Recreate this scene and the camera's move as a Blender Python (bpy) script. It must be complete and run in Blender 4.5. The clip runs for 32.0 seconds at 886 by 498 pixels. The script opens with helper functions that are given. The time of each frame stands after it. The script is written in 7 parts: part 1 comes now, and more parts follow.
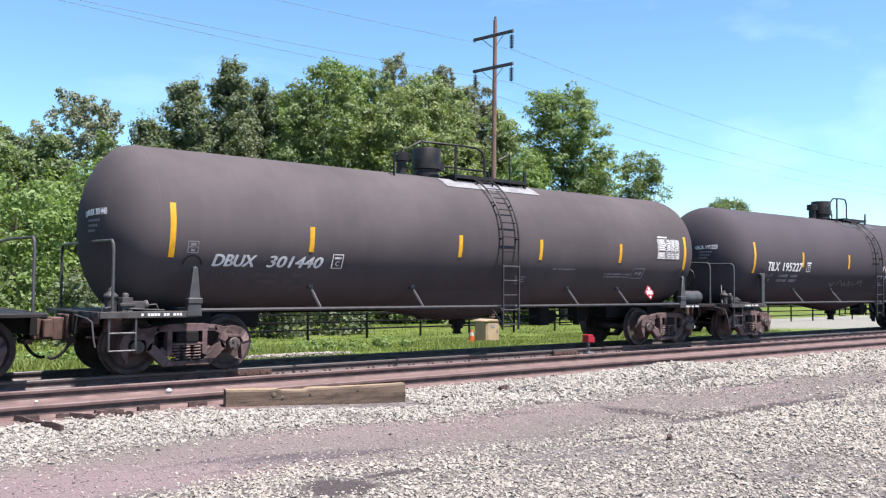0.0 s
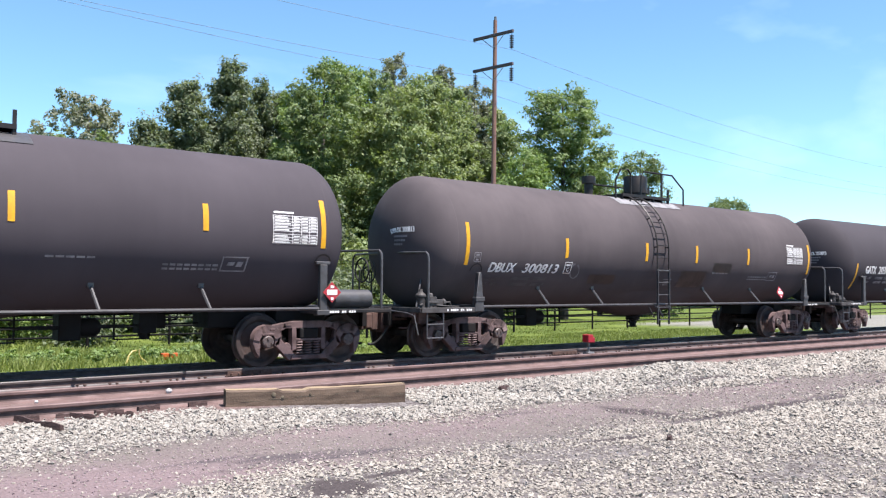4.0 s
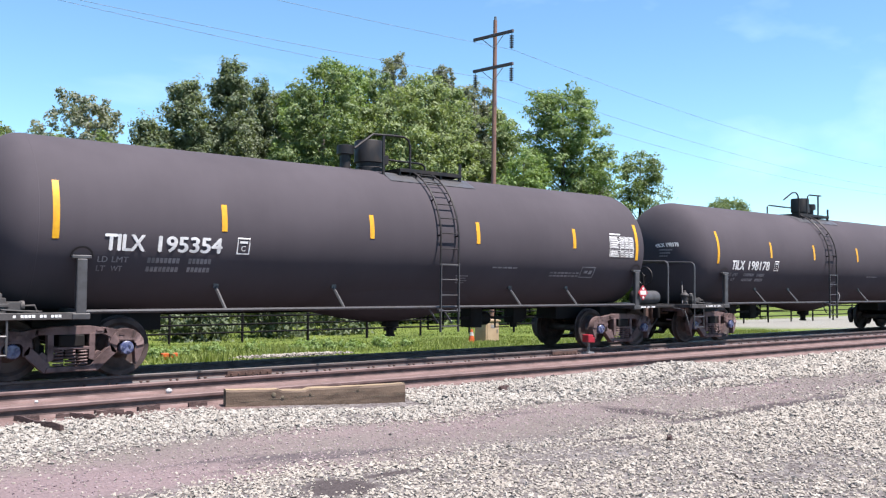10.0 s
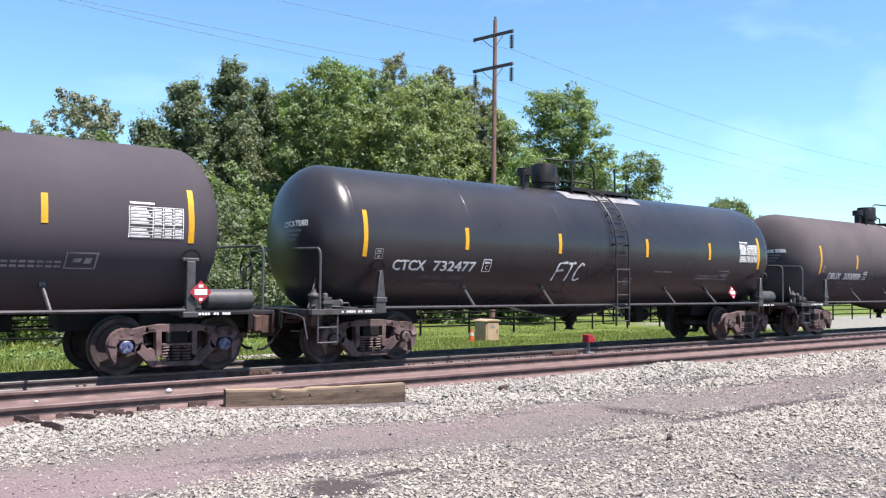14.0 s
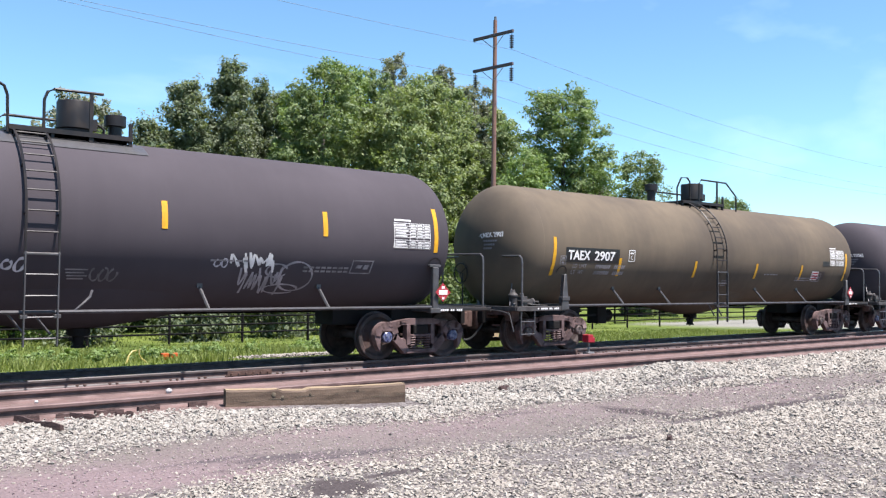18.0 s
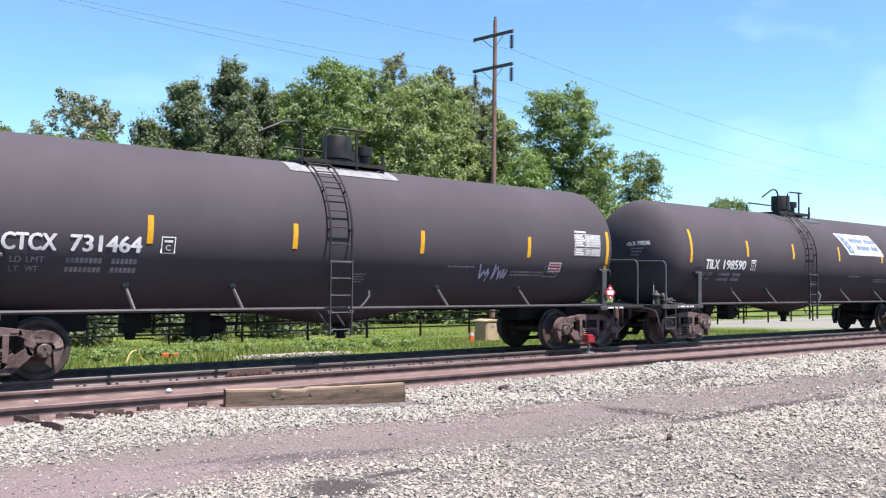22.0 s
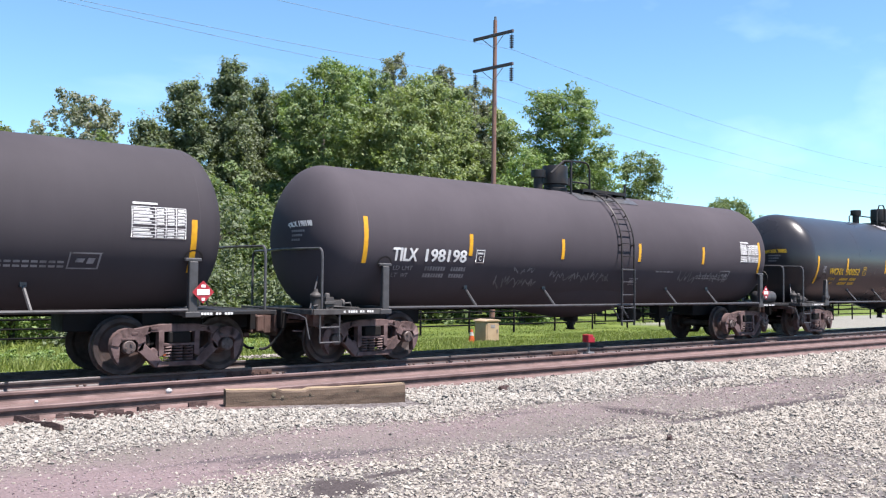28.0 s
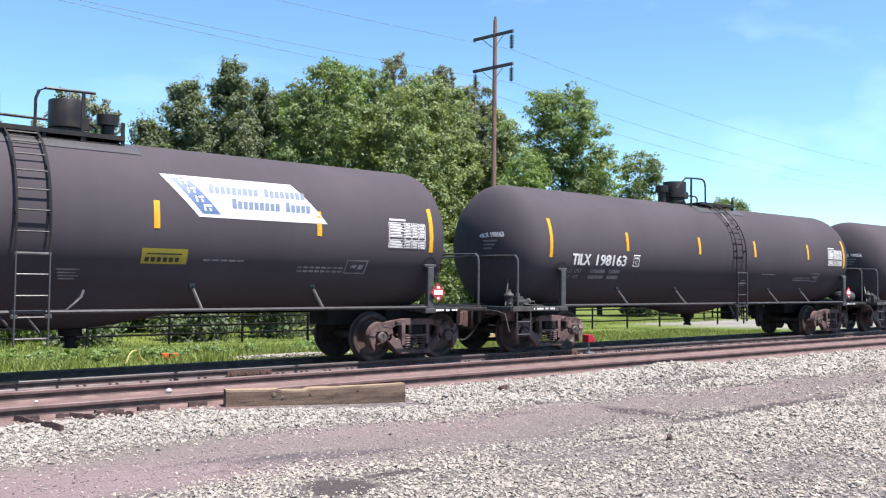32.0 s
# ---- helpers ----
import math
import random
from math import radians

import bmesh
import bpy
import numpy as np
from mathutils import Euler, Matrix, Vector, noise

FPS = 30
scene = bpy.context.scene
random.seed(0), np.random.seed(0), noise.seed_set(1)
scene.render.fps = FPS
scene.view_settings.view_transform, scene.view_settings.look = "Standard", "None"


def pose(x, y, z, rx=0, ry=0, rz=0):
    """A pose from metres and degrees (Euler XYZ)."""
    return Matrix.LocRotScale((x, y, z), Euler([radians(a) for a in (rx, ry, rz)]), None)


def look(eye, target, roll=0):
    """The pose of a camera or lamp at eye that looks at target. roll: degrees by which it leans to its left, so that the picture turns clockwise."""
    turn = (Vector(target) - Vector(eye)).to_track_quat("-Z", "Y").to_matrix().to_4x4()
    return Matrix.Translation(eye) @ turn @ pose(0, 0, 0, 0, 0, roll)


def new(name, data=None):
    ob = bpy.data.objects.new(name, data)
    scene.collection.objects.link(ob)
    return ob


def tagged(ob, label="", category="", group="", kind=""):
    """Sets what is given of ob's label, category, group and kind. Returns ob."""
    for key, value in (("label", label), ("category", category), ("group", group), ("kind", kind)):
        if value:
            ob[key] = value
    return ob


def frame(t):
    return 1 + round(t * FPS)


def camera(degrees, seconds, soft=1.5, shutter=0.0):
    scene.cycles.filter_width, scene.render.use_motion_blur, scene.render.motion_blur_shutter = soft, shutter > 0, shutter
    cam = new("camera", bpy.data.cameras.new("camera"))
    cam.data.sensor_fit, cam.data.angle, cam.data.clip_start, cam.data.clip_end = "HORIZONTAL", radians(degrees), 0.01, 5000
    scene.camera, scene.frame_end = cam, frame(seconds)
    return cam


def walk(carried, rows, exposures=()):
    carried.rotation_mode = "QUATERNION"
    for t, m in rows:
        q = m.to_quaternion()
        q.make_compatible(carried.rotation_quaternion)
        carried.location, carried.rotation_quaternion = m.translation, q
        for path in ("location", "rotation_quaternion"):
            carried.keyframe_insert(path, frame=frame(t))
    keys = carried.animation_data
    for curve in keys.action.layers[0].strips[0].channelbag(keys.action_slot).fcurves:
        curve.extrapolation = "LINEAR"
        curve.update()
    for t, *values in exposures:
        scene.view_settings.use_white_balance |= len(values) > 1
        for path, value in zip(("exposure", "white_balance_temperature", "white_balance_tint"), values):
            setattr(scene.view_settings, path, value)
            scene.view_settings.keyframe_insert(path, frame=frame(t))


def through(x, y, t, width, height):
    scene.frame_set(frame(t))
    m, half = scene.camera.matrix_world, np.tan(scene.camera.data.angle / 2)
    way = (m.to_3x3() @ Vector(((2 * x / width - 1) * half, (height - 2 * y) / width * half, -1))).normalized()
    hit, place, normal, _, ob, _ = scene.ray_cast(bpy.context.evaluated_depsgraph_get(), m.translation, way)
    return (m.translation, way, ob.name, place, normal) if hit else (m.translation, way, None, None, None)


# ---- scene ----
cam = camera(54.11, 32.0, soft=1.25)
EYE = (0.0, -15.915, 1.591)
YAW, PITCH, ROLL = radians(39.09), radians(2.27), 0.55
AIM = (EYE[0] + 10 * math.sin(YAW) * math.cos(PITCH), EYE[1] + 10 * math.cos(YAW) * math.cos(PITCH), EYE[2] + 10 * math.sin(PITCH))
walk(cam, [(0.0, look(EYE, AIM, ROLL)), (32.0, look(EYE, AIM, ROLL))], exposures=[(t, e + 1.10, 6500, 14) for t, e in ((0.0, 0.30), (10.5, 0.30), (11.0, 0.26), (12.0, 0.22), (13.0, 0.29), (20.0, 0.29), (21.0, 0.20), (22.0, 0.30), (24.0, 0.25), (25.0, 0.25), (26.0, 0.30), (32.0, 0.29))])

# ---- light: high summer sun behind the camera, clear sky ----
SUN_DIR = Vector((0.10, -0.385, 0.915)).normalized()
sun = new("sun", bpy.data.lights.new("sun", "SUN"))
sun.data.energy, sun.data.angle, sun.data.color = 5.0, radians(0.5), (1.0, 0.95, 0.90)
sun.rotation_euler = SUN_DIR.to_track_quat("Z", "Y").to_euler()
world = bpy.data.worlds.new("sky")
scene.world = world
world.use_nodes = True
wn = world.node_tree
sky = wn.nodes.new("ShaderNodeTexSky")
sky.sky_type, sky.sun_disc = "NISHITA", False
sky.sun_elevation = math.asin(SUN_DIR.z)
sky.sun_rotation = math.atan2(SUN_DIR.x, SUN_DIR.y)
sky.air_density, sky.dust_density, sky.ozone_density = 0.9, 0.05, 2.6
wn.nodes["Background"].inputs["Strength"].default_value = 0.088
# thin high cirrus drawn out in wisps over a clean cyan-blue sky
wc = wn.nodes.new("ShaderNodeTexCoord")
wm = wn.nodes.new("ShaderNodeMapping")
wm.inputs["Rotation"].default_value = (0.35, 0.5, 0.3)
wm.inputs["Scale"].default_value = (1.2, 5.0, 9.0)
wf = wn.nodes.new("ShaderNodeTexNoise")
wf.inputs["Scale"].default_value, wf.inputs["Detail"].default_value, wf.inputs["Roughness"].default_value = 1.3, 5.0, 0.5
wr = wn.nodes.new("ShaderNodeMapRange")
wr.inputs["From Min"].default_value, wr.inputs["From Max"].default_value, wr.inputs["To Max"].default_value = 0.54, 0.85, 0.24
tint = wn.nodes.new("ShaderNodeMix")
tint.data_type, tint.blend_type = "RGBA", "MULTIPLY"
tint.inputs[0].default_value, tint.inputs[7].default_value = 1.0, (0.78, 1.0, 1.02, 1)
veil = wn.nodes.new("ShaderNodeMix")
veil.data_type = "RGBA"
veil.inputs[7].default_value = (7.0, 8.6, 9.6, 1)
wn.links.new(wc.outputs["Generated"], wm.inputs[0])
wn.links.new(wm.outputs[0], wf.inputs["Vector"])
wn.links.new(wf.outputs["Fac"], wr.inputs["Value"])
wn.links.new(sky.outputs[0], tint.inputs[6])
wn.links.new(wr.outputs[0], veil.inputs[0])
wn.links.new(tint.outputs[2], veil.inputs[6])
wn.links.new(veil.outputs[2], wn.nodes["Background"].inputs[0])


# ---- materials ----
def node(t, kind, **inputs):
    n = t.nodes.new(kind)
    for key, value in inputs.items():
        n.inputs[key.replace("_", " ")].default_value = value
    return n


def mixed(t, fac, a, b, blend="MIX"):
    """A colour mix; a and b are sockets or colours."""
    n = t.nodes.new("ShaderNodeMix")
    n.data_type, n.blend_type = "RGBA", blend
    for i, v in ((0, fac), (6, a), (7, b)):
        if isinstance(v, bpy.types.NodeSocket):
            t.links.new(v, n.inputs[i])
        else:
            n.inputs[i].default_value = v if i == 0 else (*v[:3], 1)
    return n.outputs[2]


def ramp(t, socket, lo, hi):
    n = t.nodes.new("ShaderNodeMapRange")
    n.interpolation_type = "SMOOTHSTEP"
    n.inputs["From Min"].default_value, n.inputs["From Max"].default_value = lo, hi
    t.links.new(socket, n.inputs["Value"])
    return n.outputs[0]


def noise_of(t, scale, detail=4.0, stretch=None, rough=0.55, coords="Object"):
    n = node(t, "ShaderNodeTexNoise", Scale=scale, Detail=detail, Roughness=rough)
    c = t.nodes.new("ShaderNodeTexCoord")
    src = c.outputs[coords]
    if stretch:
        m = t.nodes.new("ShaderNodeMapping")
        m.inputs["Scale"].default_value = stretch
        t.links.new(src, m.inputs[0])
        src = m.outputs[0]
    t.links.new(src, n.inputs["Vector"])
    return n.outputs["Fac"]


def material(name, colour, rough=0.6, metal=0.0, second=None, scale=6.0, fine=60.0, grain=0.18, bump=0.0, stretch=None, spec=0.5, vary=0.0, coat=0.0):
    """A painted, rusty or stony surface: two colours in blotches, a fine grain, a bump and a spread of roughness."""
    m = bpy.data.materials.new(name)
    m.use_nodes = True
    t = m.node_tree
    b = t.nodes["Principled BSDF"]
    second = second or [c * 0.7 for c in colour]
    big = ramp(t, noise_of(t, scale, 5, stretch), 0.38, 0.68)
    small = noise_of(t, fine, 3)
    col = mixed(t, big, colour, second)
    grey = mixed(t, small, [1 - grain] * 3, [1 + grain] * 3)
    col = mixed(t, 1.0, col, grey, "MULTIPLY")
    if vary:
        o = t.nodes.new("ShaderNodeObjectInfo")
        v = node(t, "ShaderNodeHueSaturation")
        mr = t.nodes.new("ShaderNodeMapRange")
        mr.inputs["To Min"].default_value, mr.inputs["To Max"].default_value = 1 - vary, 1 + vary
        t.links.new(o.outputs["Random"], mr.inputs["Value"])
        t.links.new(mr.outputs[0], v.inputs["Value"])
        t.links.new(col, v.inputs["Color"])
        col = v.outputs[0]
    t.links.new(col, b.inputs["Base Color"])
    r = t.nodes.new("ShaderNodeMapRange")
    r.inputs["To Min"].default_value, r.inputs["To Max"].default_value = max(rough - 0.1, 0.03), min(rough + 0.12, 1)
    t.links.new(big, r.inputs["Value"])
    t.links.new(r.outputs[0], b.inputs["Roughness"])
    b.inputs["Metallic"].default_value = metal
    b.inputs["Specular IOR Level"].default_value = spec
    b.inputs["Coat Weight"].default_value = coat
    if bump:
        bn = node(t, "ShaderNodeBump", Strength=bump, Distance=0.01)
        t.links.new(small, bn.inputs["Height"])
        t.links.new(bn.outputs[0], b.inputs["Normal"])
    return m


def tank_paint(name, colour, dust, amount, rough, spec, grain=0.06):
    """Black tank paint with a film of dust in broad bands and thin streaks down the shell."""
    m = bpy.data.materials.new(name)
    m.use_nodes = True
    t = m.node_tree
    b = t.nodes["Principled BSDF"]
    patches = noise_of(t, 0.35, 5, (1, 1, 1.3))
    streaks = noise_of(t, 2.2, 4, (2.4, 1, 0.12))
    specks = noise_of(t, 90, 2)
    a = ramp(t, patches, 0.25, 0.75)
    s = ramp(t, streaks, 0.35, 0.75)
    add = t.nodes.new("ShaderNodeMath")
    add.operation = "MULTIPLY_ADD"
    t.links.new(s, add.inputs[0])
    add.inputs[1].default_value = 0.16
    t.links.new(a, add.inputs[2])
    sc = t.nodes.new("ShaderNodeMath")
    sc.operation, sc.use_clamp = "MULTIPLY", True
    t.links.new(add.outputs[0], sc.inputs[0])
    sc.inputs[1].default_value = amount
    col = mixed(t, sc.outputs[0], colour, dust)
    col = mixed(t, 1.0, col, mixed(t, specks, [1 - grain] * 3, [1 + grain] * 3), "MULTIPLY")
    t.links.new(col, b.inputs["Base Color"])
    r = t.nodes.new("ShaderNodeMapRange")
    r.inputs["To Min"].default_value, r.inputs["To Max"].default_value = rough, min(1, rough + 0.2)
    t.links.new(sc.outputs[0], r.inputs["Value"])
    t.links.new(r.outputs[0], b.inputs["Roughness"])
    b.inputs["Specular IOR Level"].default_value = spec
    return m


PAINT = {
    "matte": tank_paint("matte_black_paint", (0.0489, 0.0430, 0.0489), (0.0767, 0.0674, 0.0761), 0.55, 0.75, 0.06),
    "dusty": tank_paint("dusty_black_paint", (0.0546, 0.0471, 0.0500), (0.0976, 0.0831, 0.0861), 0.75, 0.78, 0.06),
    "gloss": tank_paint("glossy_black_paint", (0.0170, 0.0160, 0.0184), (0.0400, 0.0352, 0.0369), 0.5, 0.24, 0.42),
    "olive": tank_paint("olive_dust_paint", (0.066, 0.055, 0.046), (0.138, 0.111, 0.080), 0.8, 0.78, 0.06),
    "brown": tank_paint("brown_dust_paint", (0.072, 0.052, 0.045), (0.158, 0.110, 0.086), 0.8, 0.78, 0.06),
    "coal": tank_paint("coal_black_paint", (0.0385, 0.0345, 0.0390), (0.0610, 0.0545, 0.0610), 0.55, 0.72, 0.08),
    "umber": tank_paint("umber_dust_paint", (0.060, 0.052, 0.050), (0.128, 0.099, 0.084), 0.8, 0.78, 0.06),
}
M_STEEL = material("dark_steel_paint", (0.0102, 0.0093, 0.0102), 0.55, second=(0.0186, 0.0149, 0.0139), scale=3, spec=0.3)
M_RAILING = material("grey_worn_railing", (0.0525, 0.0507, 0.0545), 0.5, second=(0.0309, 0.0298, 0.0309), scale=4)
M_VALVE = material("dusty_cast_iron", (0.048, 0.043, 0.042), 0.7, second=(0.028, 0.025, 0.025), scale=6, fine=40, grain=0.2, bump=0.3)
M_CAST = material("rusty_cast_steel", (0.100, 0.0625, 0.0610), 0.8, second=(0.0394, 0.0215, 0.0201), scale=3.5, fine=45, grain=0.22, bump=0.5, vary=0.12)
M_WHEEL = material("brown_wheel_steel", (0.0514, 0.0320, 0.0285), 0.7, second=(0.0201, 0.0140, 0.0128), scale=3, fine=50, bump=0.2)
M_RUST = material("orange_rust", (0.0820, 0.0436, 0.0331), 0.85, second=(0.0454, 0.0244, 0.0192), scale=6, bump=0.4)
M_BLACK = material("black_underframe", (0.0065, 0.0061, 0.0065), 0.8, second=(0.0112, 0.0093, 0.0089), scale=3, spec=0.2)
M_RUBBER = material("black_rubber", (0.0093, 0.0093, 0.0102), 0.7)
M_YELLOW = material("yellow_reflective_tape", (0.56, 0.29, 0.006), 0.45, second=(0.48, 0.23, 0.005), scale=9, grain=0.08)
M_WHITE = material("white_stencil_paint", (0.66, 0.65, 0.64), 0.6, second=(0.50, 0.49, 0.48), scale=5, grain=0.1)
M_FADED = material("faded_stencil_paint", (0.21, 0.20, 0.21), 0.7, second=(0.115, 0.11, 0.115), scale=4)
M_DIM = material("worn_grey_stencil", (0.0605, 0.0581, 0.0605), 0.7, second=(0.0418, 0.0395, 0.0418), scale=4)
M_LETTER_Y = material("yellow_stencil_paint", (0.5022, 0.3059, 0.0093), 0.5, second=(0.3837, 0.2344, 0.0093), scale=5)
M_DECAL = material("yellow_decal", (0.2883, 0.2418, 0.0232), 0.5, second=(0.2325, 0.1953, 0.0279), scale=5)
M_DECAL_D = material("faded_cream_decal", (0.1953, 0.1767, 0.1162), 0.6)
M_DECAL_O = material("orange_brown_decal", (0.2325, 0.1255, 0.0232), 0.6, second=(0.186, 0.093, 0.0186), scale=5)
M_BLACKINK = material("black_ink", (0.0139, 0.0139, 0.0139), 0.6)
M_PATCH = material("fresh_black_patch", (0.0074, 0.0074, 0.0084), 0.4, scale=3)
M_BANNER = material("white_banner_vinyl", (0.46, 0.465, 0.48), 0.4, second=(0.42, 0.43, 0.45), scale=1.5, grain=0.03)
M_BLUE = material("blue_banner_print", (0.075, 0.125, 0.235), 0.4, grain=0.05)
M_PRINT = material("blue_grey_banner_print", (0.12, 0.16, 0.225), 0.45, grain=0.05)
M_RED = material("red_placard", (0.3069, 0.0209, 0.0279), 0.5, second=(0.2558, 0.0139, 0.0232), grain=0.06)
M_CAP = material("blue_bearing_cap", (0.0418, 0.0512, 0.1162), 0.35, second=(0.1209, 0.1302, 0.1953), scale=14)
M_CAPG = material("grey_bearing_cap", (0.0883, 0.0651, 0.0605), 0.6, second=(0.0465, 0.0326, 0.0302), scale=9)
M_PAD = material("light_grey_anti_slip_pad", (0.1875, 0.1836, 0.1934), 0.7, second=(0.1274, 0.1238, 0.1315), scale=4)
M_TEAL = material("teal_spray_paint", (0.0837, 0.1767, 0.1767), 0.6)
M_SPRAY = material("pale_spray_paint", (0.46, 0.45, 0.48), 0.6, second=(0.30, 0.29, 0.33), scale=3)
M_SPRAYDIM = material("thin_grey_spray_paint", (0.115, 0.112, 0.118), 0.7, second=(0.070, 0.067, 0.070), scale=3)
M_SPRAYMID = material("grey_spray_paint", (0.27, 0.26, 0.285), 0.65, second=(0.17, 0.165, 0.18), scale=3)
M_SPRAYVIO = material("pale_violet_spray_paint", (0.42, 0.40, 0.54), 0.6, second=(0.28, 0.27, 0.38), scale=3)


# ---- geometry helpers ----
class Geo:
    """Gathers vertices and faces of one mesh."""

    def __init__(self):
        self.v, self.f = [], []

    def add(self, verts, faces):
        n = len(self.v)
        self.v += [tuple(p) for p in verts]
        self.f += [tuple(i + n for i in f) for f in faces]
        return self

    def box(self, x0, x1, y0, y1, z0, z1, turn=None):
        vs = [Vector((x, y, z)) for z in (z0, z1) for y in (y0, y1) for x in (x0, x1)]
        if turn:
            vs = [turn @ p for p in vs]
        return self.add(vs, [(0, 2, 3, 1), (4, 5, 7, 6), (0, 1, 5, 4), (2, 6, 7, 3), (0, 4, 6, 2), (1, 3, 7, 5)])

    def prism(self, outline, y0, y1):
        """A side view outline of (x, z), in order, given depth from y0 to y1."""
        n = len(outline)
        vs = [(x, y0, z) for x, z in outline] + [(x, y1, z) for x, z in outline]
        fs = [tuple(range(n)), tuple(range(2 * n - 1, n - 1, -1))]
        fs += [(i, i + n, (i + 1) % n + n, (i + 1) % n) for i in range(n)]
        return self.add(vs, fs)

    def tube(self, path, r, seg=6, r2=None):
        """A round bar along a path of points, tapering from r to r2."""
        pts = [Vector(p) for p in path]
        r2 = r if r2 is None else r2
        vs, fs = [], []
        up = None
        for i, p in enumerate(pts):
            d = (pts[min(i + 1, len(pts) - 1)] - pts[max(i - 1, 0)]).normalized()
            if up is None or abs(up.dot(d)) > 0.97:
                up = Vector((0, 0, 1)) if abs(d.z) < 0.9 else Vector((1, 0, 0))
            a = d.cross(up).normalized()
            b = d.cross(a)
            up = -b if up is None else up
            q = r + (r2 - r) * i / max(len(pts) - 1, 1)
            vs += [p + q * (a * math.cos(k * math.tau / seg) + b * math.sin(k * math.tau / seg)) for k in range(seg)]
        for i in range(len(pts) - 1):
            fs += [(i * seg + k, i * seg + (k + 1) % seg, (i + 1) * seg + (k + 1) % seg, (i + 1) * seg + k) for k in range(seg)]
        fs += [tuple(range(seg - 1, -1, -1)), tuple(range((len(pts) - 1) * seg, len(pts) * seg))]
        return self.add(vs, fs)

    def lathe(self, profile, seg=24, axis="x", at=(0, 0, 0)):
        """A profile of (along, radius) turned about an axis through at."""
        vs, fs = [], []
        for s, r in profile:
            for k in range(seg):
                c, d = r * math.cos(k * math.tau / seg), r * math.sin(k * math.tau / seg)
                p = {"x": (s, c, d), "y": (c, s, d), "z": (c, d, s)}[axis]
                vs.append((p[0] + at[0], p[1] + at[1], p[2] + at[2]))
        for i in range(len(profile) - 1):
            fs += [(i * seg + k, i * seg + (k + 1) % seg, (i + 1) * seg + (k + 1) % seg, (i + 1) * seg + k) for k in range(seg)]
        for i in (0, len(profile) - 1):
            if profile[i][1] > 1e-6:
                ring = tuple(range(i * seg, (i + 1) * seg))
                fs.append(ring if i else ring[::-1])
        return self.add(vs, fs)

    def mesh(self, name, mat, bevel=0.0, smooth=35.0):
        bm = bmesh.new()
        vs = [bm.verts.new(p) for p in self.v]
        for f in self.f:
            try:
                bm.faces.new([vs[i] for i in f])
            except ValueError:
                pass
        bmesh.ops.remove_doubles(bm, verts=bm.verts, dist=1e-5)
        bmesh.ops.recalc_face_normals(bm, faces=bm.faces)
        if bevel:
            sharp = [e for e in bm.edges if len(e.link_faces) == 2 and e.calc_face_angle(0) > 0.6]
            bmesh.ops.bevel(bm, geom=sharp, offset=bevel, segments=1, affect="EDGES", clamp_overlap=True)
        for f in bm.faces:
            f.smooth = smooth > 0
        for e in bm.edges:
            if len(e.link_faces) == 2 and e.calc_face_angle(0) > radians(smooth):
                e.smooth = False
        me = bpy.data.meshes.new(name)
        bm.to_mesh(me)
        bm.free()
        me.materials.append(mat)
        return me


CACHE = {}


def cached(key, build):
    if key not in CACHE:
        CACHE[key] = build()
    return CACHE[key]


def part(name, me, parent, label="", at=None, mat=None):
    ob = new(name, me)
    ob.parent = parent
    if at is not None:
        ob.matrix_basis = at if isinstance(at, Matrix) else Matrix.Translation(at)
    if mat is not None:
        ob.material_slots[0].link = "OBJECT"
        ob.material_slots[0].material = mat
    if label:
        ob["label"] = label
    return ob


def raw_mesh(name, verts, faces, mat, smooth=False):
    """A large mesh from arrays: verts (n, 3), faces (m, 3 or 4)."""
    verts, faces = np.asarray(verts, np.float32), np.asarray(faces, np.int32)
    me = bpy.data.meshes.new(name)
    k = faces.shape[1]
    me.vertices.add(len(verts)), me.loops.add(faces.size), me.polygons.add(len(faces))
    me.vertices.foreach_set("co", verts.ravel())
    me.loops.foreach_set("vertex_index", faces.ravel())
    me.polygons.foreach_set("loop_start", np.arange(0, faces.size, k, dtype=np.int32))
    me.polygons.foreach_set("use_smooth", np.full(len(faces), smooth))
    me.update(calc_edges=True)
    me.materials.append(mat)
    return me


# ---- ground: one sheet from the gravel yard over both tracks to the fields ----
RAIL_Z, NEAR_Z, NEAR_Y = -0.045, 0.10, -4.07      # rail tops of the two tracks, middle of the idle track


def ground_z(x, y):
    x, y = np.asarray(x, float), np.asarray(y, float)
    z = np.interp(y, [-60, -14, -9, -6.2, -5.3, -4.9, -3.2, -2.6, -1.5, 1.5, 2.6, 4.5, 8, 14, 40, 400],
                  [-0.3, -0.16, -0.15, -0.12, -0.06, -0.055, -0.06, -0.14, -0.22, -0.22, -0.26, -0.42, -0.58, -0.7, -0.9, -1.2])
    heap = 0.20 * np.exp(-(((x - 13.8) / 1.9) ** 2 + ((y + 6.0) / 0.6) ** 2)) + 0.06 * np.exp(-(((x - 10.0) / 1.8) ** 2 + ((y + 6.0) / 0.6) ** 2))
    rut = -0.035 * np.exp(-((y + 9.05) / 0.22) ** 2) * np.clip((x - 8.5) / 1.5, 0, 1) - 0.03 * np.exp(-((y + 8.0) / 0.7) ** 2)
    lump = 0.012 * np.sin(2.3 * x + 1.7 * np.sin(1.9 * y)) * np.cos(2.9 * y + 0.8 * x) * (y < -5.4)
    return z + heap + rut + lump


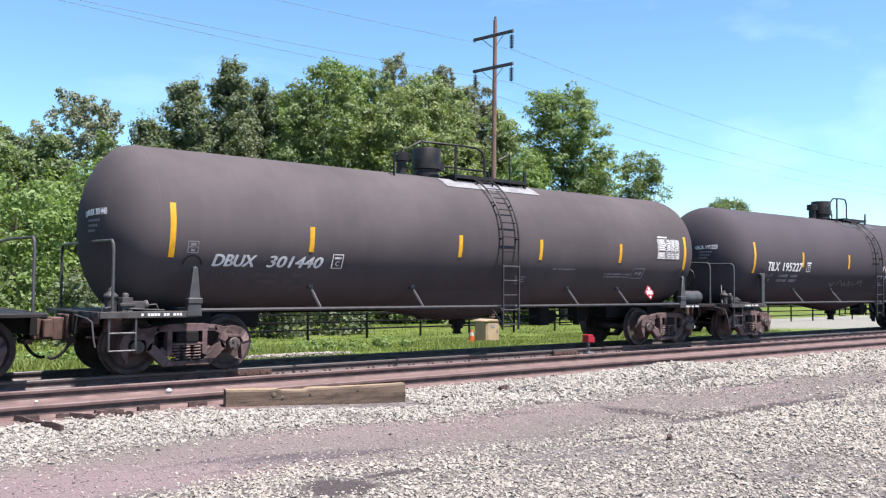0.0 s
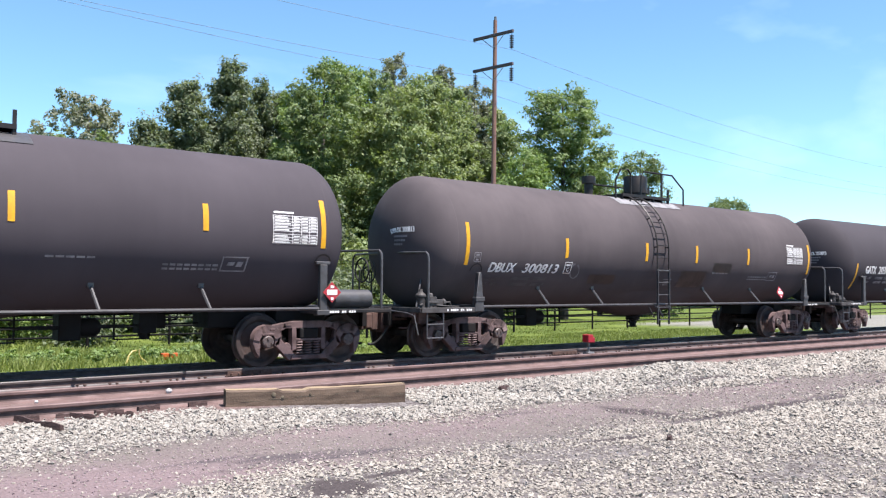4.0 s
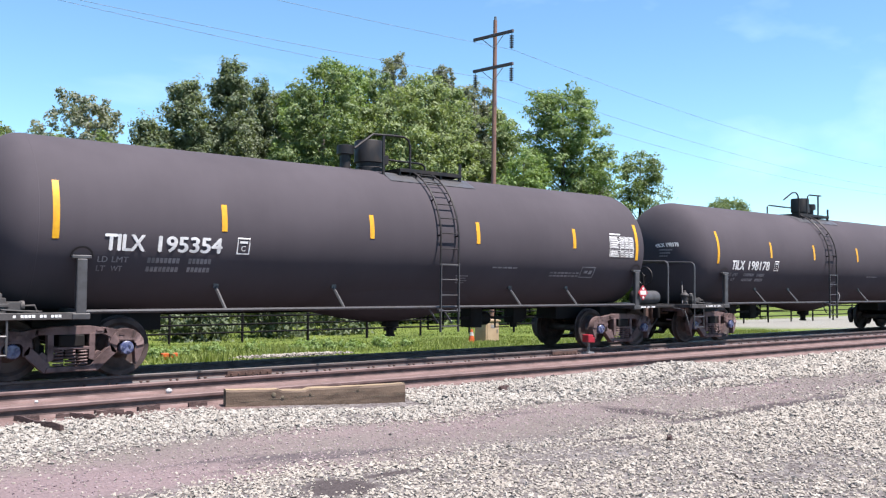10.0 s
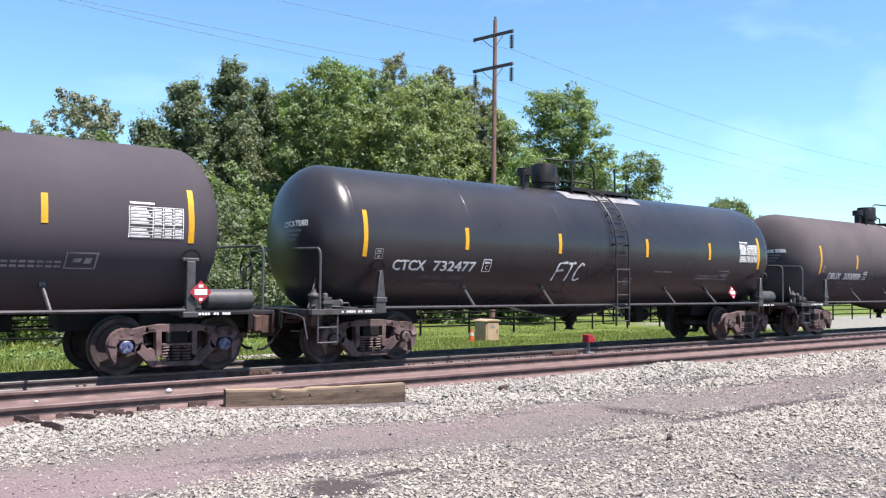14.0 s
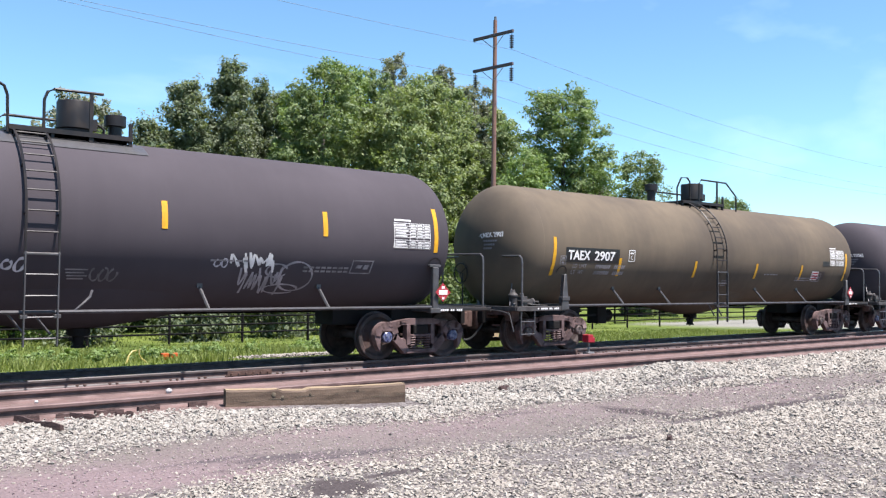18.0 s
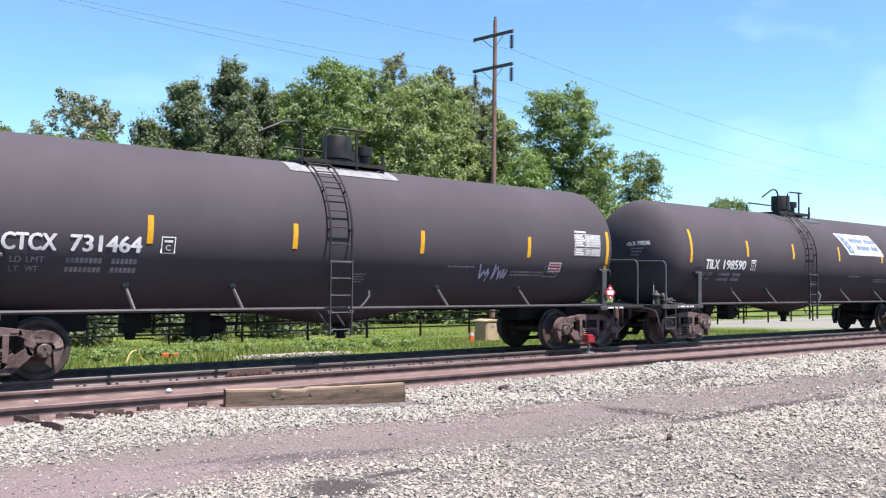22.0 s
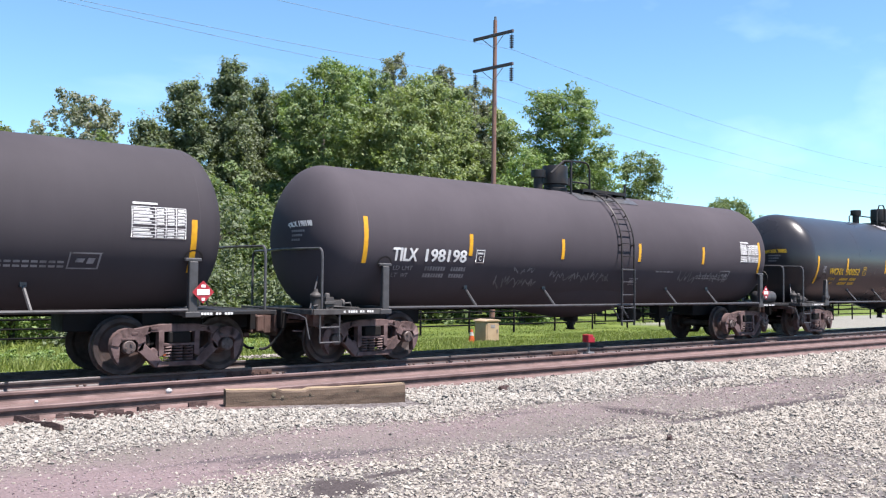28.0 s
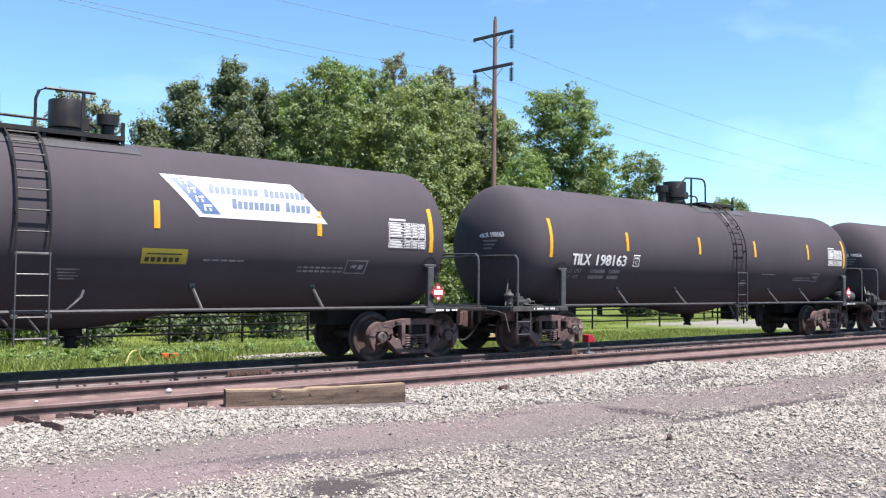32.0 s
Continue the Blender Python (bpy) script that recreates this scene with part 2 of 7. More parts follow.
STAINS = ((9.75, -8.3, 0.28, 0.70), (11.8, -9.05, 2.2, 0.20), (7.8, -9.5, 0.60, 0.11), (4.02, -9.58, 0.40, 0.34), (4.72, -9.41, 0.45, 0.09), (13.6, -6.75, 0.8, 0.12))   # damp dark patches in the gravel: x, y and half sizes


def ground_material():
    m = bpy.data.materials.new("yard_and_verge")
    m.use_nodes = True
    t = m.node_tree
    b = t.nodes["Principled BSDF"]
    b.inputs["Roughness"].default_value = 0.95
    b.inputs["Specular IOR Level"].default_value = 0.15
    sep = t.nodes.new("ShaderNodeSeparateXYZ")
    geo = t.nodes.new("ShaderNodeNewGeometry")
    t.links.new(geo.outputs["Position"], sep.inputs[0])
    wob = noise_of(t, 0.7, 4)
    fine = noise_of(t, 26, 4, None, 0.7)
    peb = node(t, "ShaderNodeTexVoronoi", Scale=24.0)
    c = t.nodes.new("ShaderNodeTexCoord")
    t.links.new(c.outputs["Object"], peb.inputs["Vector"])

    def across(lo, hi, push=1.2, axis=1):
        """0 to 1 over y = lo to hi, with a ragged edge."""
        a = t.nodes.new("ShaderNodeMath")
        a.operation = "MULTIPLY_ADD"
        t.links.new(wob, a.inputs[0])
        a.inputs[1].default_value = push
        t.links.new(sep.outputs[axis], a.inputs[2])
        return ramp(t, a.outputs[0], lo + push / 2, hi + push / 2)

    stone = mixed(t, ramp(t, peb.outputs["Color"], 0.1, 0.9), (0.070, 0.060, 0.057), (0.160, 0.145, 0.141))
    dirt = mixed(t, fine, (0.1220, 0.0900, 0.0922), (0.1918, 0.1484, 0.1526))
    dirt = mixed(t, ramp(t, noise_of(t, 0.22, 4, (0.6, 1.4, 1)), 0.42, 0.62), dirt, mixed(t, fine, (0.098, 0.083, 0.077), (0.158, 0.137, 0.128)))
    # the driven lane runs at a slant through the gravel
    lane = t.nodes.new("ShaderNodeMath")
    lane.operation = "MULTIPLY_ADD"
    t.links.new(sep.outputs[0], lane.inputs[0])
    lane.inputs[1].default_value = 0.02
    t.links.new(sep.outputs[1], lane.inputs[2])
    lane2 = t.nodes.new("ShaderNodeMath")
    lane2.operation = "MULTIPLY_ADD"
    t.links.new(wob, lane2.inputs[0])
    lane2.inputs[1].default_value = 1.0
    t.links.new(lane.outputs[0], lane2.inputs[2])
    up, down = ramp(t, lane2.outputs[0], -8.5, -8.0), ramp(t, lane2.outputs[0], -6.7, -6.1)
    band = t.nodes.new("ShaderNodeMath")
    band.operation = "SUBTRACT"
    t.links.new(up, band.inputs[0]), t.links.new(down, band.inputs[1])
    yard = mixed(t, band.outputs[0], stone, dirt)
    # damp dark streaks left by tyres
    blot = noise_of(t, 0.9, 5, (0.35, 1.6, 1))
    dark = ramp(t, blot, 0.60, 0.72)
    yard = mixed(t, dark, yard, mixed(t, fine, (0.0535, 0.0442, 0.0488), (0.093, 0.079, 0.0814)))
    tyre = t.nodes.new("ShaderNodeMath")
    tyre.operation = "MULTIPLY"
    t1, t2 = across(-9.32, -9.15, 0.5), across(-8.92, -8.75, 0.5)
    sb = t.nodes.new("ShaderNodeMath")
    sb.operation = "SUBTRACT"
    t.links.new(t1, sb.inputs[0]), t.links.new(t2, sb.inputs[1])
    t.links.new(sb.outputs[0], tyre.inputs[0]), t.links.new(ramp(t, sep.outputs[0], 8.8, 10.2), tyre.inputs[1])
    yard = mixed(t, tyre.outputs[0], yard, mixed(t, fine, (0.0465, 0.0395, 0.0418), (0.0883, 0.0767, 0.0767)))
    for cx, cy, rx, ry in STAINS:
        mp = t.nodes.new("ShaderNodeMapping")
        mp.inputs["Location"].default_value = (-cx / rx, -cy / ry, 0)
        mp.inputs["Scale"].default_value = (1 / rx, 1 / ry, 0)
        ln = t.nodes.new("ShaderNodeVectorMath")
        ln.operation = "LENGTH"
        t.links.new(geo.outputs["Position"], mp.inputs[0]), t.links.new(mp.outputs[0], ln.inputs[0])
        ad = t.nodes.new("ShaderNodeMath")
        ad.operation = "MULTIPLY_ADD"
        t.links.new(noise_of(t, 3.0, 4), ad.inputs[0]), t.links.new(ln.outputs["Value"], ad.inputs[2])
        ad.inputs[1].default_value = 1.2
        yard = mixed(t, ramp(t, ad.outputs[0], 1.15, 1.75), mixed(t, fine, (0.0349, 0.0288, 0.0293), (0.0744, 0.0614, 0.0614)), yard)
    rusty = mixed(t, fine, (0.1032, 0.0670, 0.0605), (0.1646, 0.1152, 0.1088))
    rusty = mixed(t, ramp(t, peb.outputs["Color"], 0.55, 0.95), rusty, (0.1535, 0.1209, 0.1116))
    grass = mixed(t, fine, (0.0465, 0.0698, 0.0139), (0.0883, 0.1209, 0.0256))
    grass = mixed(t, ramp(t, noise_of(t, 0.25, 4), 0.35, 0.7), grass, (0.1116, 0.1442, 0.0302))
    pale = mixed(t, fine, (0.1535, 0.1488, 0.1302), (0.2139, 0.2093, 0.186))
    col = mixed(t, across(-5.6, -5.2, 0.5), yard, rusty)
    # near-black strip along the main track: the train's shade painted into the ground
    train_shade = t.nodes.new("ShaderNodeMath")
    train_shade.operation = "SUBTRACT"
    t.links.new(across(-1.0, -0.75, 0.25), train_shade.inputs[0]), t.links.new(across(1.3, 1.9, 0.6), train_shade.inputs[1])
    col = mixed(t, train_shade.outputs[0], col, mixed(t, fine, (0.0139, 0.0121, 0.0125), (0.0302, 0.0256, 0.0256)))
    col = mixed(t, across(1.9, 2.5, 0.8), col, pale)
    col = mixed(t, across(3.6, 4.3, 1.6), col, grass)
    lot = t.nodes.new("ShaderNodeMath")
    lot.operation = "MULTIPLY"
    t.links.new(across(39, 45, 4, 0), lot.inputs[0])
    t.links.new(across(4.0, 4.6, 1.0), lot.inputs[1])
    lot2 = t.nodes.new("ShaderNodeMath")
    lot2.operation, lot2.use_clamp = "SUBTRACT", True
    t.links.new(lot.outputs[0], lot2.inputs[0])
    t.links.new(across(17, 19, 2), lot2.inputs[1])
    col = mixed(t, lot2.outputs[0], col, pale)
    t.links.new(col, b.inputs["Base Color"])
    bn = node(t, "ShaderNodeBump", Strength=0.6, Distance=0.03)
    t.links.new(peb.outputs["Distance"], bn.inputs["Height"])
    rough_bump = node(t, "ShaderNodeBump", Strength=0.7, Distance=0.06)
    t.links.new(noise_of(t, 7.0, 6, (0.7, 1.3, 1), 0.65), rough_bump.inputs["Height"])
    t.links.new(bn.outputs[0], rough_bump.inputs["Normal"])
    t.links.new(rough_bump.outputs[0], b.inputs["Normal"])
    return m


gx = np.unique(np.concatenate([np.linspace(-3000, -60, 12), np.linspace(-60, -6, 28), np.linspace(-6, 30, 181), np.linspace(30, 120, 91), np.linspace(120, 4000, 14)]))
gy = np.unique(np.concatenate([np.linspace(-3000, -40, 10), np.linspace(-40, -13, 14), np.linspace(-13, -2, 111), np.linspace(-2, 20, 67), np.linspace(20, 60, 11), np.linspace(60, 4000, 14)]))
GX, GY = np.meshgrid(gx, gy)
GV = np.stack([GX, GY, ground_z(GX, GY)], -1).reshape(-1, 3)
nx = len(gx)
GI = (np.arange(len(gy) - 1)[:, None] * nx + np.arange(nx - 1)[None]).ravel()
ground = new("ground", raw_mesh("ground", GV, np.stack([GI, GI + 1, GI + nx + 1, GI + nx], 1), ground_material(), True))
tagged(ground, "gravel yard, rust-stained ballast and grassy verge", "ground", kind="structure")

# loose stones: one heap of small angular pieces, thick on the gravel and thin in the driven lane
def stone_material(name, dark, light):
    m = bpy.data.materials.new(name)
    m.use_nodes = True
    t = m.node_tree
    g = t.nodes.new("ShaderNodeNewGeometry")
    c = mixed(t, g.outputs["Random Per Island"], dark, light)
    t.links.new(mixed(t, 1.0, c, mixed(t, noise_of(t, 60, 3), (0.8, 0.8, 0.8), (1.15, 1.15, 1.15)), "MULTIPLY"), t.nodes["Principled BSDF"].inputs["Base Color"])
    t.nodes["Principled BSDF"].inputs["Roughness"].default_value = 0.9
    return m


M_STONE = stone_material("crushed_limestone", (0.196, 0.172, 0.146), (0.302, 0.276, 0.239))
M_STONEW = stone_material("clean_white_limestone", (0.180, 0.160, 0.138), (0.298, 0.278, 0.246))


def stones(name, label, xs, ys, size, mat, seed, sink=0.25):
    rng = np.random.default_rng(seed)
    base = np.array([(1, 0, 0), (0, 1, 0), (-1, 0, 0), (0, -1, 0), (0, 0, 1), (0, 0, -1)]) * 1.08
    tri = np.array([(0, 1, 4), (1, 2, 4), (2, 3, 4), (3, 0, 4), (1, 0, 5), (2, 1, 5), (3, 2, 5), (0, 3, 5)])
    n = len(xs)
    q = rng.normal(size=(n, 4))
    q /= np.linalg.norm(q, axis=1)[:, None]
    w, x, y, z = q.T
    R = np.stack([1 - 2 * (y * y + z * z), 2 * (x * y - z * w), 2 * (x * z + y * w), 2 * (x * y + z * w), 1 - 2 * (x * x + z * z), 2 * (y * z - x * w),
                  2 * (x * z - y * w), 2 * (y * z + x * w), 1 - 2 * (x * x + y * y)], 1).reshape(n, 3, 3)
    shape = base[None] * rng.uniform(0.6, 1.35, (n, len(base), 1)) * rng.uniform(0.5, 1.4, (n, 1, 3))
    V = np.einsum("nij,nvj->nvi", R, shape) * size[:, None, None]
    V[:, :, 2] *= 0.7
    V += np.stack([xs, ys, ground_z(xs, ys) + size * (0.6 - sink)], 1)[:, None]
    F = (np.arange(n)[:, None, None] * len(base) + tri[None]).reshape(-1, 3)
    return tagged(new(name, raw_mesh(name, V.reshape(-1, 3), F, mat)), label, "gravel", kind="stuff")


rng = np.random.default_rng(5)
n = 620000
sx, sy = rng.uniform(-14, 44, n), rng.uniform(-19, -5.25, n)
away = np.hypot(sx, sy + 15.9)
seen = (sy > -13.2) & (np.arctan2(sx, sy + 15.9) > radians(9)) & (np.arctan2(sx, sy + 15.9) < radians(69))
edge = sy + 0.02 * sx + 0.16 * np.sin(1.1 * sx) + 0.10 * np.sin(2.7 * sx + 1)
bare = np.exp(-((edge + 7.85) / 0.95) ** 4)
thin = np.clip(np.sin(0.9 * sx + 1.3 * np.sin(1.4 * sy)) * np.sin(2.1 * sy + 0.6 * np.sin(0.8 * sx) + 0.7) * 1.6 - 0.55, 0, 1)
for cx, cy, rx, ry in STAINS:
    bare = np.maximum(bare, 0.97 * np.exp(-(((sx - cx) / rx) ** 2 + ((sy - cy) / ry) ** 2) ** 2))
streak = np.exp(-((sy + 9.05 + 0.08 * np.sin(1.3 * sx)) / 0.17) ** 4) * ((sx > 9.4) & (sx < 14))
bare = np.maximum(bare, np.maximum(0.7 * thin * (sx > 6), 0.9 * streak))
clear = ~((np.abs((sx - 6.2) * 0.30 + (sy + 5.6) * 0.954) < 0.30) & (np.abs(sx - 6.2) < 1.35))
keep = clear & (seen | (rng.random(n) < 0.07)) & (rng.random(n) < np.clip(1.1 - 1.0 * bare, 0, 1) * np.clip(13 / np.maximum(away, 1), 0.25, 1))
sx, sy, away, bare = sx[keep], sy[keep], away[keep], bare[keep]
size = rng.uniform(0.011, 0.024, len(sx)) * np.where(rng.random(len(sx)) < 0.10, 1.6, 1.0) * (1 - 0.35 * bare) * np.clip(away / 11, 0.9, 1.8)
white = sy > -6.95 + 0.12 * np.sin(1.7 * sx) - 0.25 * np.exp(-((sx - 10.5) / 2.0) ** 2)
white &= ~((sx > 14.8) & (rng.random(len(sx)) < 0.88))
stones("loose_gravel", "pale crushed limestone gravel spread over the yard", sx[~white], sy[~white], size[~white], M_STONE, 6)
stones("white_gravel", "clean white crushed stone spread beside the idle track", sx[white], sy[white], size[white] * 1.15, M_STONEW, 16)
n = 18000
sx, sy = rng.uniform(-6.0, 30, n), rng.normal(0, 1, n)
sy = -7.85 - 0.02 * sx + sy * 0.55
M_CLOD = material("mauve_dirt_clods", (0.1535, 0.1156, 0.1208), 0.95, second=(0.2217, 0.1738, 0.1813), scale=2)
stones("dirt_clods", "small mauve-brown dirt clods and grit in the driven lane", sx, sy, rng.uniform(0.005, 0.015, n), M_CLOD, 9, 0.45)
n = 19000
sx, sy = rng.uniform(-10, 34, n), rng.normal(-5.65, 0.35, n)
keep = ((sx < 14.6) | (rng.random(n) < 0.25)) & (sy < -5.0) & ~((np.abs((sx - 6.2) * 0.30 + (sy + 5.6) * 0.954) < 0.30) & (np.abs(sx - 6.2) < 1.35))
stones("ballast_shoulder", "white crushed stone heaped along the idle track", sx[keep], sy[keep], rng.uniform(0.014, 0.028, keep.sum()), M_STONEW, 7, 0.1)
M_RUSTSTONE = material("rust_stained_ballast", (0.1162, 0.0698, 0.0642), 0.9, second=(0.1628, 0.1218, 0.1153), scale=3, vary=0.2)
n = 11000
sx, sy = rng.uniform(-14, 45, n), rng.uniform(-3.25, -1.35, n)
stones("rust_stained_ballast", "rust-stained ballast stones between the two tracks", sx, sy, rng.uniform(0.018, 0.034, n), M_RUSTSTONE, 8)

n = 1500
sx, sy = rng.normal(11.0, 0.55, n), rng.normal(3.5, 0.25, n)
stones("pale_ballast_pile", "low pile of pale ballast spilled in the verge grass", sx, sy, rng.uniform(0.02, 0.04, n), M_STONEW, 21, -2.2)

# ---- tracks ----
M_RAILTOP = material("rusty_rail_steel", (0.1367, 0.0852, 0.0786), 0.7, second=(0.0893, 0.0544, 0.0502), scale=2, fine=30, grain=0.15, bump=0.25)
M_RUNRAIL = material("worn_running_rail", (0.093, 0.0767, 0.0744), 0.45, second=(0.0605, 0.0465, 0.0442), scale=2)
# dark rust; on the rail webs it paints in the shade under the head
M_WEB = material("dark_rust_and_web_shade", (0.1005, 0.0638, 0.0569), 0.85, second=(0.0587, 0.0403, 0.0368), scale=3)
M_SHINE = material("polished_rail_head", (0.1953, 0.1906, 0.1953), 0.28, metal=0.9, second=(0.1535, 0.1488, 0.1535), scale=2)
M_TIE = material("weathered_tie_wood", (0.079, 0.0581, 0.0488), 0.9, second=(0.0512, 0.0372, 0.0326), scale=3, fine=35, grain=0.3, bump=0.6, stretch=(6, 1, 6), vary=0.2)
RAIL_OUTLINE = [(-0.076, 0.0), (-0.076, 0.012), (-0.02, 0.03), (-0.009, 0.05), (-0.009, 0.115), (-0.034, 0.13), (-0.036, 0.162), (-0.026, 0.172),
                (0.026, 0.172), (0.036, 0.162), (0.034, 0.13), (0.009, 0.115), (0.009, 0.05), (0.02, 0.03), (0.076, 0.012), (0.076, 0.0)]


def rail_mesh(x0, x1, mat):
    g = Geo()
    n = len(RAIL_OUTLINE)
    g.add([(x, y, z - 0.172) for x in (x0, x1) for y, z in RAIL_OUTLINE],
          [tuple(range(n)), tuple(range(2 * n - 1, n - 1, -1))] + [(i, (i + 1) % n, (i + 1) % n + n, i + n) for i in range(n)])
    me = g.mesh("rail", mat, 0, 20)
    me.materials.append(M_WEB)
    # web faces take the darker colour, the head's shade painted on
    for f in me.polygons:
        if -0.125 < f.center.z < -0.04 and abs(f.normal.y) > 0.8 and abs(f.center.y) < 0.03:
            f.material_index = 1
    return me


def track(name, label, y, z, rail_mat, polished, x0, x1):
    root = tagged(new(name), label, "railway track", kind="structure")
    root.location = (0, y, z)
    for side in (-0.752, 0.752):
        r = part("rail", cached(("rail", rail_mat.name), lambda: rail_mesh(-400, 900, rail_mat)), root, at=(0, side, 0))
        if polished:
            part("polished_rail_head", cached("head", lambda: Geo().box(-400, 900, -0.022, 0.022, -0.004, 0.003).mesh("head", M_SHINE)), r, "bright polished running surface")
    tie = cached("tie", lambda: Geo().box(-0.115, 0.115, -1.30, 1.30, -0.36, -0.176).mesh("tie", M_TIE, 0.012))
    plate = cached("plate", plate_mesh)
    x = x0
    while x < x1:
        part("tie", tie, root, at=pose(x + random.uniform(-0.02, 0.02), random.uniform(-0.03, 0.03), random.uniform(-0.012, 0.006), 0, 0, random.uniform(-1, 1)))
        if polished and 4 < x < 34:
            part("tie_plate", plate, root, at=(x, -0.752, -0.172))
        x += 0.53
    return root


def plate_mesh():
    g = Geo().box(-0.1, 0.1, -0.19, 0.16, -0.006, 0.012)
    for px in (-0.06, 0.06):
        for py in (-0.10, 0.10):
            g.box(px - 0.012, px + 0.012, py - 0.012, py + 0.012, 0.01, 0.045)
            g.box(px - 0.02, px + 0.02, py - 0.022, py + 0.022, 0.042, 0.058)
    return g.mesh("tie_plate", M_RUST)


main_track = track("track_main", "main line track with polished rails on brown ties", 0, RAIL_Z, M_RUNRAIL, True, -22, 78)
idle_track = track("track_idle", "idle track with dull rusty rails sunk in ballast", NEAR_Y, NEAR_Z, M_RAILTOP, False, -22, 60)
jb = Geo().box(-0.46, 0.46, -0.03, 0.0, -0.135, -0.045)
for i in range(6):
    jb.lathe([(-0.055, 0.0), (-0.055, 0.02), (-0.03, 0.02)], 6, "y", (-0.38 + 0.15 * i, 0, -0.09))
for px, track_root, side in ((7.6, main_track, -0.762), (16.3, main_track, -0.762)):
    part("joint_bar", cached("joint", lambda: jb.mesh("joint_bar", M_RUST, 0.004)), track_root, "bolted rusty joint bar on the rail", at=(px, side, 0))

# ---- timber, switch marker and other small things by the tracks ----
M_TIMBER = material("sawn_timber", (0.1093, 0.0721, 0.0488), 0.85, second=(0.0558, 0.0363, 0.0256), scale=2.2, fine=40, grain=0.25, bump=0.5, stretch=(0.6, 5, 5))
# paler copy of the timber for its top: sun from above put into the colour
M_TIMBERTOP = material("sunlit_timber_top", (0.2325, 0.172, 0.1023), 0.85, second=(0.1581, 0.1162, 0.0744), scale=2, grain=0.2, stretch=(0.6, 6, 6))
M_TIMBEREND = material("grey_timber_end", (0.1116, 0.0883, 0.0605), 0.9, second=(0.0558, 0.0418, 0.0279), scale=8, bump=0.5)


def timber():
    root = tagged(new("timber_baulk"), "sawn timber baulk lying on white ballast, cracked and weathered", "timber")
    a, b = Vector((5.02, -5.25, 0)), Vector((7.41, -5.97, 0))
    z = -0.05
    ang = math.degrees(math.atan2(b.y - a.y, b.x - a.x))
    root.matrix_basis = pose((a.x + b.x) / 2, (a.y + b.y) / 2, z, 0, 0, ang)
    half = (b - a).length / 2
    bm = bmesh.new()
    n, ring = 40, []
    outline = [(0.0, -0.06), (0.0, 0.02), (-0.002, 0.10), (0.0, 0.19), (0.014, 0.214), (0.07, 0.219), (0.13, 0.217), (0.188, 0.213), (0.20, 0.195), (0.20, 0.06), (0.20, -0.06)]
    for i in range(n + 1):
        x = -half + 2 * half * i / n
        u = i / n
        sag = -0.018 * math.sin(math.pi * u) - (0.022 if 0.28 < u < 0.43 else 0.0)
        row = []
        for y, zz in outline:
            w = noise.noise((x * 3.1, y * 9, zz * 9)) * 0.008 + noise.noise((x * 14, y * 20, zz * 20)) * 0.004
            row.append(bm.verts.new((x, y + w, zz + (sag + w if zz > 0.1 else w))))
        ring.append(row)
    for p, q in zip(ring, ring[1:]):
        for k in range(len(outline) - 1):
            f = bm.faces.new((p[k], q[k], q[k + 1], p[k + 1]))
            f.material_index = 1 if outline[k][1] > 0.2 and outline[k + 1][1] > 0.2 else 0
    bm.faces.new(ring[0]), bm.faces.new(ring[-1][::-1])
    bmesh.ops.recalc_face_normals(bm, faces=bm.faces)
    me = bpy.data.meshes.new("baulk")
    bm.to_mesh(me)
    bm.free()
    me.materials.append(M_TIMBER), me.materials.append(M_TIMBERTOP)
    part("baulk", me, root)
    for kx, kz, r in ((-0.62, 0.13, 0.032), (-0.50, 0.09, 0.022), (-0.12, 0.12, 0.018), (0.55, 0.15, 0.02)):
        part("knot", Geo().lathe([(-0.010, 0.0), (-0.012, r * 0.6), (-0.006, r), (0.01, r)], 10, "y", (kx, 0.0, kz)).mesh("knot", M_TIMBEREND), root, "dark knot in the timber")
    for s in (-1, 1):
        e = Geo()
        for i in range(4):
            e.box(s * (half + 0.001), s * (half + 0.004), 0.02 + 0.045 * i, 0.055 + 0.045 * i, 0.01, 0.21)
        part("end_grain", e.mesh("end_grain", M_TIMBEREND), root, "split grey end grain")
    c = Geo()
    for i in range(7):
        x = -half + 0.2 + 0.36 * i
        c.box(x, x + 0.26, -0.003, 0.0, 0.05 + 0.02 * (i % 5), 0.056 + 0.02 * (i % 5))
    part("crack", c.mesh("crack", M_TIMBEREND), root, "dark drying cracks along the side")


timber()

M_REDPAINT = material("red_enamel", (0.279, 0.0093, 0.0209), 0.4, grain=0.05)
M_GALV = material("galvanised_steel", (0.1953, 0.2, 0.2046), 0.45, metal=0.5, second=(0.1395, 0.1395, 0.1442), scale=8)


